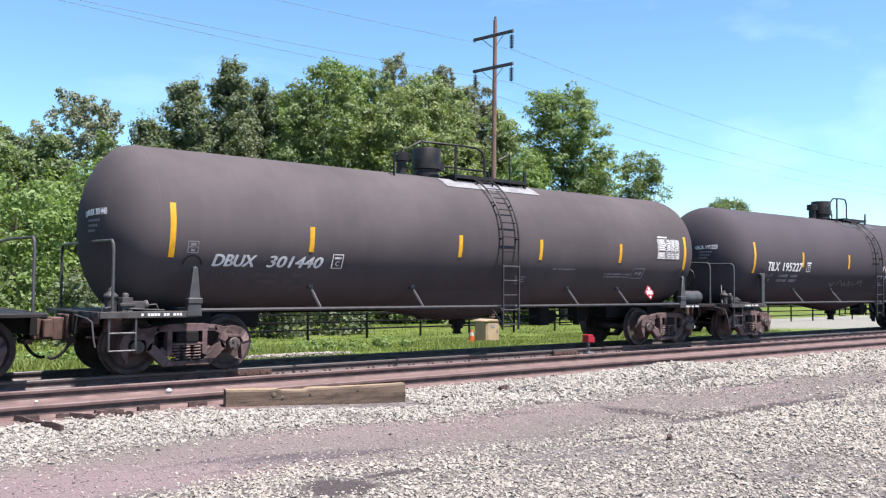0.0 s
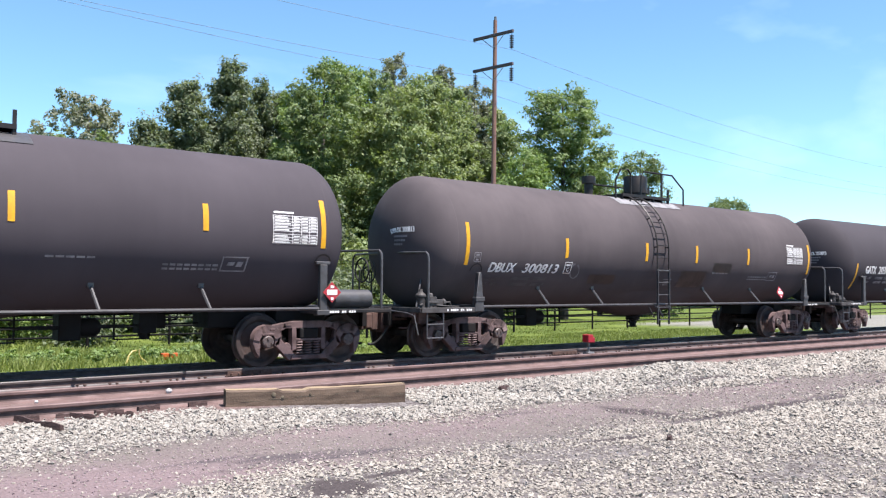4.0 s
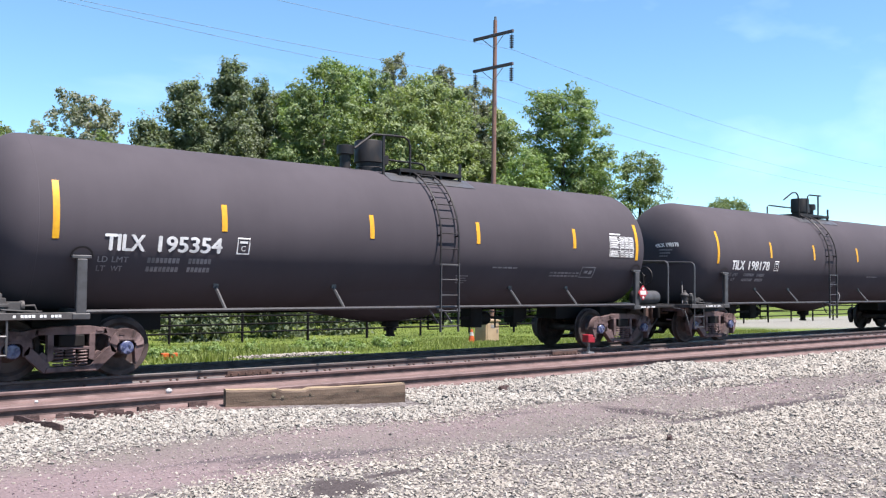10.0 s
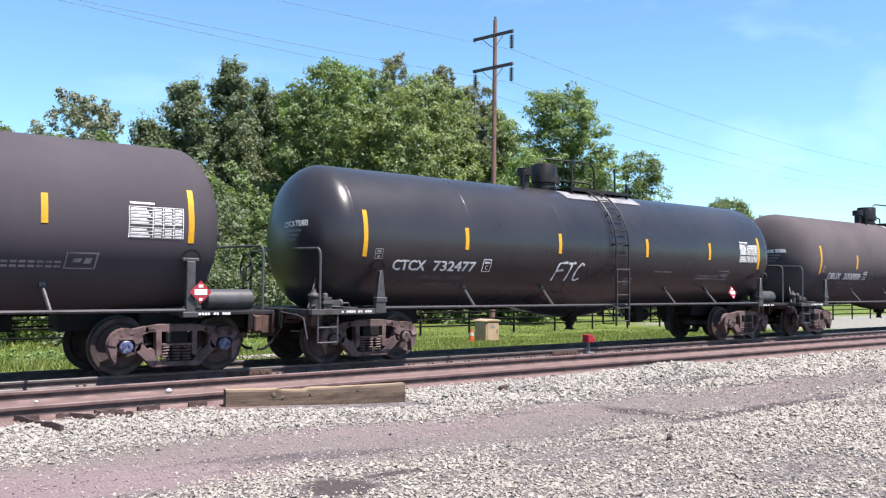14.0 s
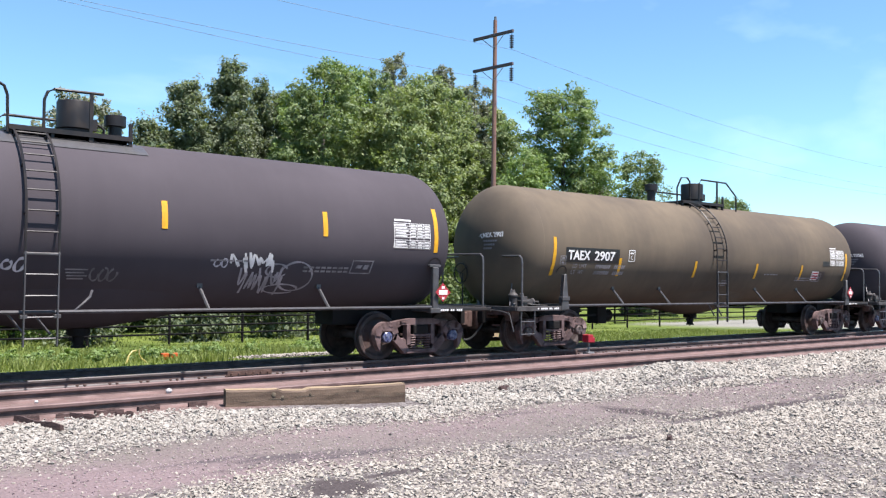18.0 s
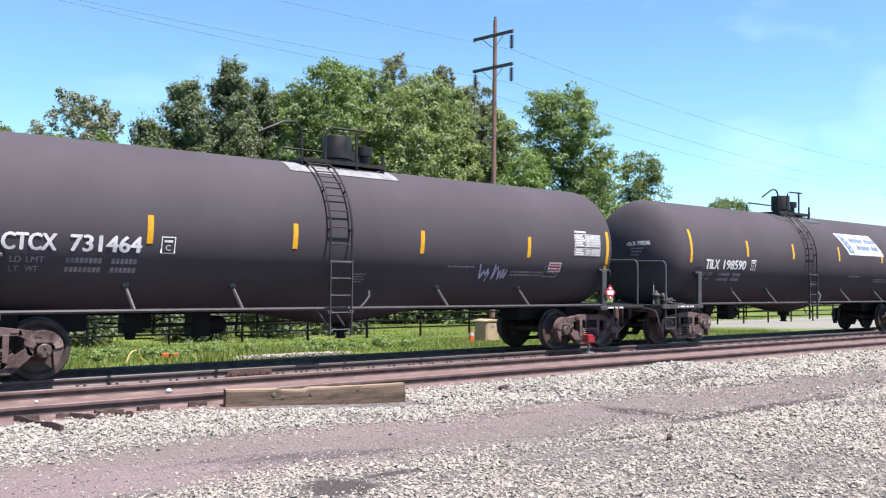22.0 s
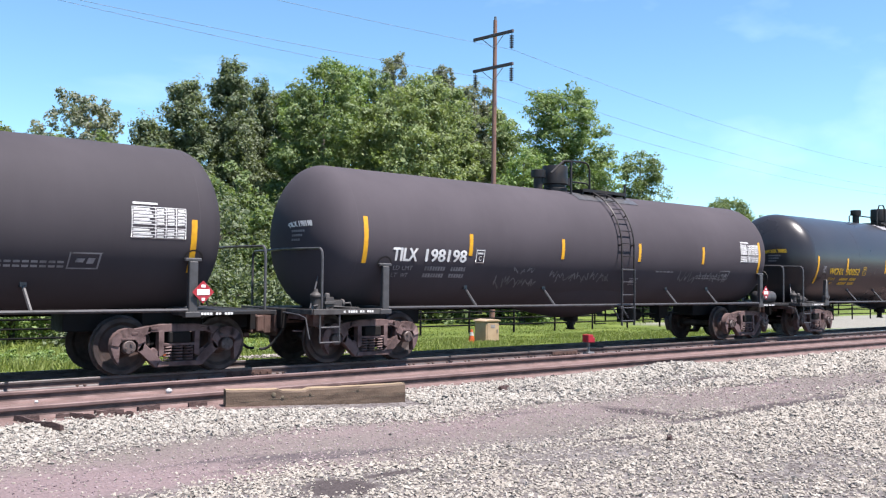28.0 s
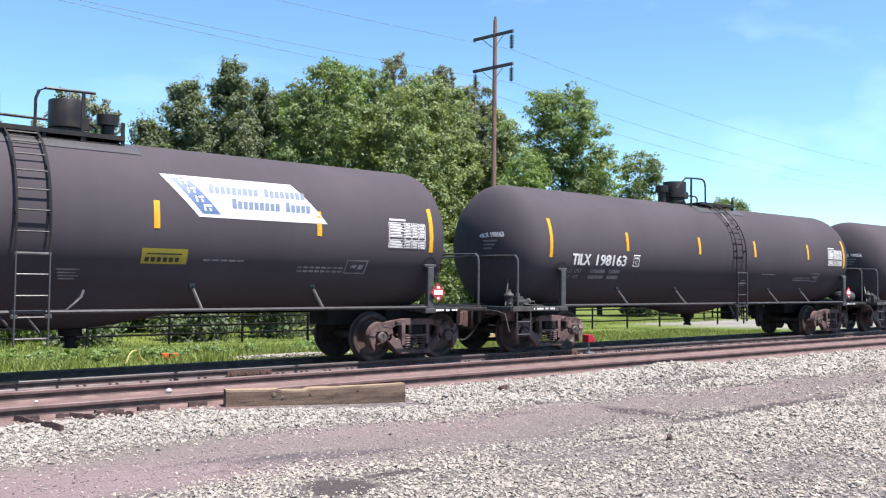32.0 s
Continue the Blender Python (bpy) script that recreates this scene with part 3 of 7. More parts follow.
def switch_marker():
    root = tagged(new("switch_marker"), "small red switch target on a grey stand beside the rail", "switch marker")
    root.location = (15.75, -2.05, -0.16)
    part("base", Geo().box(-0.32, 0.3, -0.14, 0.14, 0.0, 0.07).box(-0.1, 0.12, -0.1, 0.1, 0.07, 0.16).mesh("base", M_GALV, 0.012), root)
    part("stem", Geo().tube([(0, 0, 0.15), (0, 0, 0.46)], 0.025, 8).mesh("stem", M_GALV), root)
    part("target", Geo().box(-0.13, 0.06, -0.11, 0.09, 0.39, 0.57).mesh("target", M_REDPAINT, 0.012), root, "red painted target box")
    part("target_arm", Geo().box(0.03, 0.20, -0.03, 0.01, 0.37, 0.50).mesh("target_arm", M_REDPAINT, 0.01), root)
    part("crank", Geo().box(-0.55, -0.20, -0.10, 0.02, 0.0, 0.09).tube([(-0.5, -0.05, 0.06), (-0.9, 0.10, 0.05)], 0.022, 6).mesh("crank", M_WEB, 0.008), root, "dark rusty crank of the switch")
    part("rod_clamp", Geo().box(0.22, 0.75, -0.06, 0.04, 0.02, 0.08).box(0.40, 0.52, -0.16, 0.16, 0.0, 0.12).mesh("rod_clamp", M_WEB, 0.008), root, "dark rusty rod clamp")
    part("connecting_rod", Geo().tube([(0.1, 0, 0.05), (0.9, 0.25, 0.03), (1.2, 0.6, 0.02)], 0.02, 6).mesh("connecting_rod", M_GALV), root)


switch_marker()
M_CAB = material("cream_cabinet_paint", (0.3441, 0.2558, 0.172), 0.5, second=(0.2976, 0.2139, 0.1395), scale=3)


def cabinet():
    root = tagged(new("relay_cabinet"), "cream steel relay cabinet standing in the grass", "cabinet")
    root.matrix_basis = pose(22.05, 8.55, -0.62, 0, 0, 4)
    part("body", Geo().box(-0.36, 0.36, -0.3, 0.3, 0.0, 0.80).mesh("body", M_CAB, 0.02), root)
    part("roof", Geo().prism([(-0.41, 0.80), (0.41, 0.80), (0.39, 0.85), (0, 0.89), (-0.39, 0.85)], -0.35, 0.35).mesh("roof", M_CAB, 0.008), root)
    d = part("door", Geo().box(-0.30, 0.30, -0.32, -0.302, 0.08, 0.74).mesh("door", M_CAB, 0.006), root)
    part("handle", Geo().box(0.2, 0.23, -0.35, -0.32, 0.36, 0.5).mesh("handle", M_GALV, 0.005), d)
    part("notice", Geo().box(-0.12, 0.12, -0.326, -0.322, 0.55, 0.68).mesh("notice", M_FADED), d)


cabinet()
M_ORANGE = material("orange_plastic", (0.3952, 0.0744, 0.0139), 0.5, second=(0.3255, 0.0605, 0.0186), grain=0.05)
M_WHITEP = material("white_reflective_collar", (0.372, 0.372, 0.372), 0.4)


def cone():
    root = tagged(new("traffic_cone"), "orange traffic cone with a white collar in the grass", "traffic cone")
    root.location = (21.2, 8.45, -0.6)
    part("base", Geo().box(-0.19, 0.19, -0.19, 0.19, 0.0, 0.03).mesh("base", M_ORANGE, 0.01), root)
    part("cone", Geo().lathe([(0.03, 0.13), (0.5, 0.04), (0.51, 0.0)], 20, "z").mesh("cone", M_ORANGE), root)
    part("collar", Geo().lathe([(0.27, 0.087), (0.40, 0.062)], 20, "z").mesh("collar", M_WHITEP), root)


cone()
M_STAKE = material("yellow_plastic_guard", (0.3627, 0.3069, 0.1023), 0.5, grain=0.08)
for x, y, lean in ((7.55, 5.8, 22), (8.05, 5.75, -55)):
    s = tagged(new("marker_stake", cached("stake", lambda: Geo().tube([(0, 0, -0.1), (0, 0, 0.22), (0.05, 0, 0.34), (0.16, 0, 0.40)], 0.022, 7).mesh("marker_stake", M_STAKE))),
               "bent yellow plastic marker stake in the grass", "marker stake", "yellow stakes in the verge")
    s.matrix_basis = pose(x, y, float(ground_z(x, y)), 0, lean, 20)
for dx in (0, 0.24):
    bx = tagged(new("orange_marker_block", cached("block", lambda: Geo().box(-0.10, 0.10, -0.07, 0.07, -0.02, 0.17).mesh("block", M_ORANGE, 0.02))),
                "small faded orange plastic block in the grass", "marker block", "orange blocks in the verge")
    bx.matrix_basis = pose(9.05 + dx, 7.15 - 0.1 * dx, float(ground_z(9, 7.1)), 0, 0, 15)
for x, y, r in ((4.97, -3.44, 0.055), (10.1, -2.3, 0.07), (9.9, -2.25, 0.06), (3.15, -3.46, 0.03)):
    st = tagged(new("white_stone", cached("whitestone", lambda: Geo().lathe([(-0.8, 0.0), (-0.6, 0.6), (0.0, 0.95), (0.5, 0.7), (0.8, 0.0)], 7, "z").mesh("white_stone", M_WHITEP, 0.06, 0))),
                "white stone lying by the rusty rail", "stone", "white stones by the rail")
    st.matrix_basis = pose(x, y, float(ground_z(x, y)) + r * 0.6, 0, 0, 40 * x) @ Matrix.Scale(r, 4)

# ---- pipe fence between the verge and the field ----
M_FENCE = material("black_fence_paint", (0.006, 0.006, 0.007), 0.9, second=(0.010, 0.009, 0.009), scale=3, spec=0.08)


def pipe_fence(y=14.0):
    root = tagged(new("pipe_fence"), "black three-rail pipe fence along the overgrown verge", "fence", kind="structure")
    root.location = (0, y, 0)
    for z in (-0.30, 0.0, 0.30):
        part("fence_rail", cached("fence_rail", lambda: Geo().tube([(-4.8, 0, 0), (70.6, 0, 0)], 0.034, 7).mesh("fence_rail", M_FENCE)), root, at=(0, 0, z))
    post = cached("fence_post", lambda: Geo().tube([(0, 0, -1.0), (0, 0, 0.36)], 0.05, 8).tube([(0, 0, 0.36), (0, 0, 0.39)], 0.058, 8, 0.02).mesh("fence_post", M_FENCE))
    for i in range(27):
        part("fence_post", post, root, at=pose(-4.9 + 2.8 * i, 0.02, 0, 0, 0, 30 * i))


pipe_fence()

# ---- power line ----
M_POLE = material("brown_pole_wood", (0.1674, 0.086, 0.0581), 0.85, second=(0.1209, 0.0721, 0.0698), scale=2, fine=30, grain=0.25, bump=0.4, stretch=(6, 6, 0.4))
M_POLETOP = material("grey_purple_arm_wood", (0.093, 0.0698, 0.0744), 0.85, second=(0.0605, 0.0465, 0.0512), scale=3, stretch=(5, 5, 1))
M_INSUL = material("dark_glazed_insulator", (0.0232, 0.0163, 0.0232), 0.2)
M_WIRE = material("weathered_aluminium_wire", (0.13, 0.16, 0.21), 0.8)


def power_pole():
    root = tagged(new("power_pole"), "tall brown wooden power pole with two crossarms and three wires", "power pole")
    root.matrix_basis = pose(29.87, 16.85, -0.75, 0, 0.35, 8)
    part("pole", Geo().tube([(0, 0, -0.3), (0, 0, 5), (0, 0, 11), (0, 0, 15.95)], 0.155, 14, 0.10).mesh("pole", M_POLE), root)
    part("pole_cap", Geo().box(-0.05, 0.05, -0.06, 0.05, 15.9, 16.15).mesh("pole_cap", M_GALV, 0.01), root)
    for z, ends in ((15.12, (-1.22,)), (13.45, (-1.22, 1.18))):
        arm = part("crossarm", cached("crossarm", lambda: Geo().box(-0.06, 0.06, -1.32, 1.32, -0.075, 0.075).mesh("crossarm", M_POLETOP, 0.01)), root, at=(-0.16, 0, z))
        for s in (-1, 1):
            part("brace", Geo().tube([(-0.02, s * 0.75, -0.05), (0.06, s * 0.06, -0.62)], 0.018, 6).mesh("brace", M_GALV), arm)
        for e in ends:
            g = Geo().lathe([(-0.07, 0.012), (-0.2, 0.012), (-0.2, 0.03)], 12, "z")
            prof = [(-0.07, 0.012), (-0.2, 0.014)]
            for i in range(6):
                prof += [(-0.20 - 0.115 * i, 0.03), (-0.235 - 0.115 * i, 0.115), (-0.26 - 0.115 * i, 0.115), (-0.265 - 0.115 * i, 0.04), (-0.31 - 0.115 * i, 0.03)]
            g = Geo().lathe(prof, 12, "z")
            part("insulator", cached("insulator", lambda: g.mesh("insulator", M_INSUL)), arm, "string of dark glazed insulator discs", at=(0, e, 0))
            a = []
            for i in range(49):
                u = -1 + i / 24
                x = 56 * u
                a.append((x, e - 0.14 * x, z - 0.93 - 3.4 * (abs(u) - u * u) + (0.9 * abs(u) if u < 0 else 0.8 * u * u - 2.3 * u) + (1.6 * abs(u) if u < 0 and e > 0 else 0)))
            part("wire", Geo().tube(a, 0.009, 5).mesh("wire", M_WIRE), root, "thin sagging overhead wire")


power_pole()


# ---- trees, bushes and grass ----
def leaf_material(name, dark, light, through=0.42):
    m = bpy.data.materials.new(name)
    m.use_nodes = True
    t = m.node_tree
    b = t.nodes["Principled BSDF"]
    g = t.nodes.new("ShaderNodeNewGeometry")
    big = ramp(t, noise_of(t, 0.5, 3), 0.3, 0.7)
    col = mixed(t, g.outputs["Random Per Island"], dark, light)
    col = mixed(t, big, col, mixed(t, 0.5, dark, light))
    t.links.new(col, b.inputs["Base Color"])
    b.inputs["Roughness"].default_value = 0.6
    b.inputs["Specular IOR Level"].default_value = 0.4
    tr = t.nodes.new("ShaderNodeBsdfTranslucent")
    t.links.new(mixed(t, 1.0, col, (1.2, 1.25, 0.6), "MULTIPLY"), tr.inputs[0])
    mx = t.nodes.new("ShaderNodeMixShader")
    mx.inputs[0].default_value = through
    t.links.new(b.outputs[0], mx.inputs[1]), t.links.new(tr.outputs[0], mx.inputs[2])
    t.links.new(mx.outputs[0], t.nodes["Material Output"].inputs[0])
    return m


LEAF = {
    "dark": leaf_material("dark_green_leaves", (0.069, 0.092, 0.052), (0.178, 0.216, 0.127)),
    "mid": leaf_material("green_leaves", (0.0704, 0.1046, 0.0428), (0.1968, 0.2573, 0.1067)),
    "light": leaf_material("light_green_leaves", (0.0886, 0.1394, 0.0405), (0.2304, 0.3162, 0.1143)),
    "maple": leaf_material("maple_leaves", (0.0747, 0.1205, 0.0427), (0.2376, 0.3128, 0.1263)),
    "pale": leaf_material("pale_locust_leaves", (0.1120, 0.1478, 0.0631), (0.2576, 0.3158, 0.1451)),
    "dry": leaf_material("brownish_twig_leaves", (0.103, 0.119, 0.081), (0.238, 0.253, 0.193)),
}
M_BARK = material("grey_brown_bark", (0.0605, 0.0488, 0.0395), 0.9, second=(0.0372, 0.0302, 0.0256), scale=4, bump=0.6, stretch=(5, 5, 1))


def leaves(centres, radii, count, size, rng, flat=0.75, tuft=0.26, tall=0.6):
    """Leaf blades in small tufts, the tufts scattered through clumps and thicker near each clump's skin."""
    tufts = max(count // 14, 1)
    pick = rng.choice(len(centres), tufts, p=(radii ** 2) / (radii ** 2).sum())
    d = rng.normal(size=(tufts, 3))
    d /= np.linalg.norm(d, axis=1)[:, None]
    c = centres[pick] + d * (radii[pick] * rng.uniform(0.2, 1.05, tufts) ** 0.6)[:, None] * np.array([1, 1, flat])
    q = rng.integers(0, tufts, count)
    e = rng.normal(size=(count, 3))
    e *= (rng.random(count) ** 0.4 / np.linalg.norm(e, axis=1))[:, None]
    spread = (tuft * rng.uniform(0.7, 1.4, tufts))[q, None] * np.array([1, 1, tall])
    p = c[q] + e * spread
    nrm = d[q] * 0.5 + e * 0.7 + rng.normal(size=(count, 3)) * 0.35 + np.array([0, 0, 0.35])
    nrm /= np.linalg.norm(nrm, axis=1)[:, None]
    a = np.cross(nrm, rng.normal(size=(count, 3)))
    a /= np.linalg.norm(a, axis=1)[:, None]
    b = np.cross(nrm, a)
    s = size * rng.uniform(0.6, 1.35, count)[:, None]
    V = np.stack([p - a * s * 0.95, p + a * s * 0.7 - b * s * 0.62, p + a * s * 0.55 + b * s * 0.72], 1)
    return V.reshape(-1, 3), np.arange(count * 3).reshape(-1, 3)


def crown_reach(v, point):
    """Half width of a crown at the share v of its height: full and round, or drawn up to a point."""
    full = math.sqrt(max(0.0, 1 - ((v - 0.42) / 0.60) ** 2)) if v > 0.42 else 0.72 + 0.28 * math.sin(math.pi / 2 * v / 0.42)
    if point < 0:
        full *= 0.62 + 0.38 * math.sin(math.pi * min(1.0, v / 0.8)) if v < 0.4 else 1.0
    cone = min(1.0, 1.12 * (1 - v) ** 0.75)
    p = max(point, 0.0)
    return full * (1 - p) + cone * p


def tree(kind, name, label, x, y, h, w, seed, count=9000, size=0.17, low=0.18, point=0.0, gaps=0.5):
    """A tapered trunk with limbs, and a lobed crown of leaf clumps with an uneven outline; point: towards 1 for a pointed crown."""
    rng = np.random.default_rng(seed)
    root = tagged(new(name), label, "bush" if "bush" in name else "tree", "trees behind the track")
    root.location = (x, y, float(ground_z(x, y)) - 0.05)
    tr, cents, rads = Geo(), [], []
    lean = rng.normal(size=2) * 0.012 * h
    r0 = 0.016 * h + 0.04
    tr.tube([(0, 0, 0), (lean[0] * 0.2, lean[1] * 0.2, h * 0.3), (lean[0] * 0.6, lean[1] * 0.6, h * 0.6), (lean[0], lean[1], h * 0.92)], r0, 8, r0 * 0.12)
    ph = rng.uniform(0, math.tau, 4)

    def lobed(u, ang):
        """The crown's edge: the plain profile with a few bulges and hollows round it."""
        v = (u - low) / (1 - low)
        bulge = 1 + (0.2 if kind in ("dark", "dry", "maple") else 0.12) * math.sin(3 * ang + ph[0] + 5 * v) + 0.10 * math.sin(5 * ang + ph[1] - 9 * v) + 0.08 * math.sin(11 * v + ph[2])
        return w * crown_reach(v, point) * bulge

    lump = 0.20 * min(w, 3.2) + 0.22
    limbs = int(12 + h)
    for i in range(limbs):
        u = low + (0.97 - low) * (i + rng.random()) / limbs
        ang = i * 2.4 + rng.normal() * 0.5
        reach = lobed(u, ang) * rng.uniform(0.75, 1.0)
        base = Vector((lean[0] * u, lean[1] * u, h * max(0.08, u - 0.14)))
        tip = Vector((lean[0] * u + math.cos(ang) * reach, lean[1] * u + math.sin(ang) * reach, h * u * 0.97))
        mid = base.lerp(tip, 0.5) + Vector((0, 0, 0.03 * h * rng.random()))
        tr.tube([base, mid, tip], r0 * 0.36 * (1.1 - u), 5, 0.015)
        for s in (0.55, 0.8, 1.0):
            cents.append(base.lerp(tip, s) + Vector(rng.normal(size=3) * 0.05 * w))
            rads.append(lump * rng.uniform(0.7, 1.15))
    for i in range(int(60 + 4 * w * h)):
        u = low + (1 - low) * rng.uniform(0.0, 0.985)
        ang = rng.uniform(0, math.tau)
        out = lobed(u, ang) * rng.uniform(0.0, 1.0) ** 0.42
        cents.append(Vector((lean[0] * u + math.cos(ang) * out, lean[1] * u + math.sin(ang) * out, h * u - 0.4 * lump)))
        rads.append(lump * rng.uniform(0.55, 1.15) * (1.0 - 0.45 * u ** 3))
    spiky = kind in ("dark", "dry")
    for i in range(int((9 if spiky else 5) + 2 * w)):                # leaders and side tufts that break the outline
        ang, u = rng.uniform(0, math.tau), low + (1 - low) * rng.uniform(0.55, 0.97)
        out = lobed(u, ang) * rng.uniform(0.55, 0.98)
        for j in range(5):
            step = (0.24 if spiky else 0.16) * j
            cents.append(Vector((lean[0] + math.cos(ang) * (out + 0.35 * step), lean[1] + math.sin(ang) * (out + 0.35 * step), min(h * u + step, h * 1.005))))
            rads.append(max(0.42 - 0.07 * j, 0.12))
    cents, rads = np.array([c[:] for c in cents]), np.array(rads)
    keep = rng.random(len(rads)) > gaps * 0.2
    V, F = leaves(cents[keep], np.maximum(rads[keep], 0.14), count, size, rng, tuft={"maple": 0.30, "pale": 0.42, "dry": 0.26}.get(kind, 0.34), tall=0.9 if spiky else 0.65)
    V[:, 2] = np.maximum(V[:, 2], 0.02)
    part("trunk", tr.mesh("trunk", M_BARK), root, "grey-brown trunk and limbs")
    part("crown", raw_mesh("crown", V, F, LEAF[kind]), root, "leafy crown")
    return root


TREES = [  # kind, x, y, height, half width, pointedness, low
    ("mid", 9.0, 31.0, 10.0, 1.6, 0.10, 0.02), ("dark", 11.0, 33.0, 10.4, 1.6, 0.10, 0.02), ("mid", 11.9, 30.0, 9.8, 1.2, 0.00, 0.02),
    ("dry", 17.1, 42.0, 14.6, 2.2, 0.00, 0.03), ("mid", 16.7, 36.0, 11.1, 1.3, 0.10, 0.02), ("dark", 21.2, 42.0, 13.9, 1.4, 0.35, 0.04),
    ("dark", 23.8, 42.0, 17.1, 2.0, 0.50, 0.04), ("dark", 27.0, 42.0, 18.9, 1.9, 0.60, 0.04), ("dark", 29.9, 44.0, 19.1, 1.7, 0.50, 0.04),
    ("dark", 32.1, 44.0, 18.1, 1.6, 0.40, 0.04), ("light", 29.6, 37.0, 16.2, 1.3, 0.15, 0.04), ("mid", 29.5, 33.0, 17.1, 2.2, 0.00, 0.05),
    ("light", 33.8, 37.0, 19.1, 1.9, 0.05, 0.05), ("mid", 36.8, 39.0, 19.3, 1.9, 0.10, 0.05), ("dry", 44.7, 46.0, 22.8, 1.2, 0.15, 0.30),
    ("pale", 34.0, 31.0, 16.1, 2.2, 0.10, 0.05), ("pale", 36.6, 31.0, 17.2, 2.0, 0.20, 0.05), ("pale", 40.7, 33.0, 17.1, 1.7, 0.20, 0.05),
    ("dry", 49.0, 44.0, 22.6, 0.9, 0.30, 0.40), ("dry", 46.7, 37.0, 19.3, 1.7, 0.20, 0.20), ("pale", 44.6, 32.0, 15.9, 1.6, 0.15, 0.05),
    ("light", 35.7, 20.6, 10.4, 1.5, 0.05, 0.03), ("maple", 42.9, 24.0, 16.1, 2.75, -0.50, 0.22), ("dry", 52.3, 29.0, 11.6, 0.9, 0.10, 0.15),
    ("mid", 53.4, 26.0, 13.0, 1.55, -0.30, 0.06), ("mid", 88.8, 41.0, 13.0, 2.9, 0.00, 0.05), ("mid", 90.0, 41.0, 11.2, 1.7, 0.00, 0.05),
    ("dark", 25.2, 48.0, 14.6, 2.1, 0.20, 0.03), ("mid", 28.1, 48.0, 15.4, 2.2, 0.20, 0.03), ("dark", 31.7, 49.0, 16.3, 2.3, 0.20, 0.03),
    ("dark", 34.5, 48.0, 16.5, 2.2, 0.20, 0.03), ("mid", 37.4, 47.0, 17.2, 2.4, 0.10, 0.03), ("mid", 42.4, 46.0, 18.0, 2.4, 0.10, 0.03),
    ("mid", 46.6, 45.0, 18.1, 2.5, 0.10, 0.03), ("mid", 51.7, 44.0, 17.9, 2.4, 0.10, 0.03),
]
for i, (kind, x, y, h, w, pt, low) in enumerate(TREES):
    w *= {"dry": 1.6, "maple": 1.22}.get(kind, 1.42)
    h *= 0.985 if kind == "dark" else 1.0
    words = {"dark": "dark green", "mid": "green", "light": "bright light-green", "pale": "pale feathery green", "dry": "thin brownish-green", "maple": "round-lobed green"}[kind]
    tree(kind, "tree", f"{words} leafy tree behind the railway", x, y, h, w, 100 + i, int((6000 + 800 * w * h) * (0.9 if kind == "dry" else 1.4 if kind == "maple" else 0.62 if y > 44 else 1.0)), 0.095 if y < 30 else 0.115, low, pt, 0.9 if kind in ("dry", "dark") else 0.5)
BUSHES = [  # kind, x, y, height, half width
    ("mid", 5.2, 16.5, 5.4, 2.3), ("light", 8.0, 19.5, 6.6, 2.4), ("mid", 3.2, 21.0, 7.2, 2.5), ("light", 11.3, 23.0, 7.4, 2.7), ("mid", 14.2, 25.0, 8.2, 2.6),
    ("dark", 16.5, 22.0, 6.8, 2.5), ("mid", 19.5, 26.5, 8.5, 2.9), ("dark", 23.0, 27.0, 7.5, 2.8), ("dark", 17.8, 29.0, 9.5, 3.0), ("dark", 26.5, 29.5, 8.0, 3.0),
    ("dark", 14.0, 16.4, 2.6, 1.4), ("dark", 17.6, 16.6, 2.7, 1.5), ("dark", 9.6, 16.0, 2.4, 1.2), ("dark", 21.0, 17.6, 3.0, 1.7), ("mid", 6.0, 16.8, 2.0, 1.0),
    ("pale", 29.5, 26.0, 5.5, 2.6), ("mid", 32.5, 25.0, 5.0, 2.4), ("mid", 56.0, 27.0, 5.0, 2.8), ("mid", 9.5, 29.0, 9.0, 3.2),
    ("mid", 62.0, 45.0, 5.0, 4.0), ("mid", 72.0, 50.0, 5.5, 4.5), ("dark", 82.0, 46.0, 6.0, 4.5), ("mid", 105.0, 44.0, 7.0, 5.0), ("dark", 118.0, 46.0, 6.0, 5.0),
]
for i, (kind, x, y, h, w) in enumerate(BUSHES):
    tree(kind, "bush", "rank green bush overgrown with vines in the verge", x, y, h, w, 300 + i, int(2200 + 420 * w * h), 0.10 if y < 24 else 0.125, 0.02, 0.0, 0.2)

# distant wooded rise that closes the view
M_WOODS = leaf_material("distant_woods", (0.0209, 0.0349, 0.0139), (0.0558, 0.079, 0.0279), 0.2)
rng = np.random.default_rng(77)
wx = rng.uniform(-160, 420, 260)
wc = np.stack([wx, 130 + rng.normal(size=260) * 12, rng.uniform(0, 6.5, 260)], 1)
V, F = leaves(wc, rng.uniform(3.0, 6.0, 260), 26000, 0.55, rng, tuft=1.6)
tagged(new("far_woods", raw_mesh("far_woods", V, F, M_WOODS)), "distant line of green woods beyond the field", "woods", kind="stuff")

M_GRASS = leaf_material("verge_grass", (0.0833, 0.1144, 0.0240), (0.2187, 0.2622, 0.0696), 0.35)


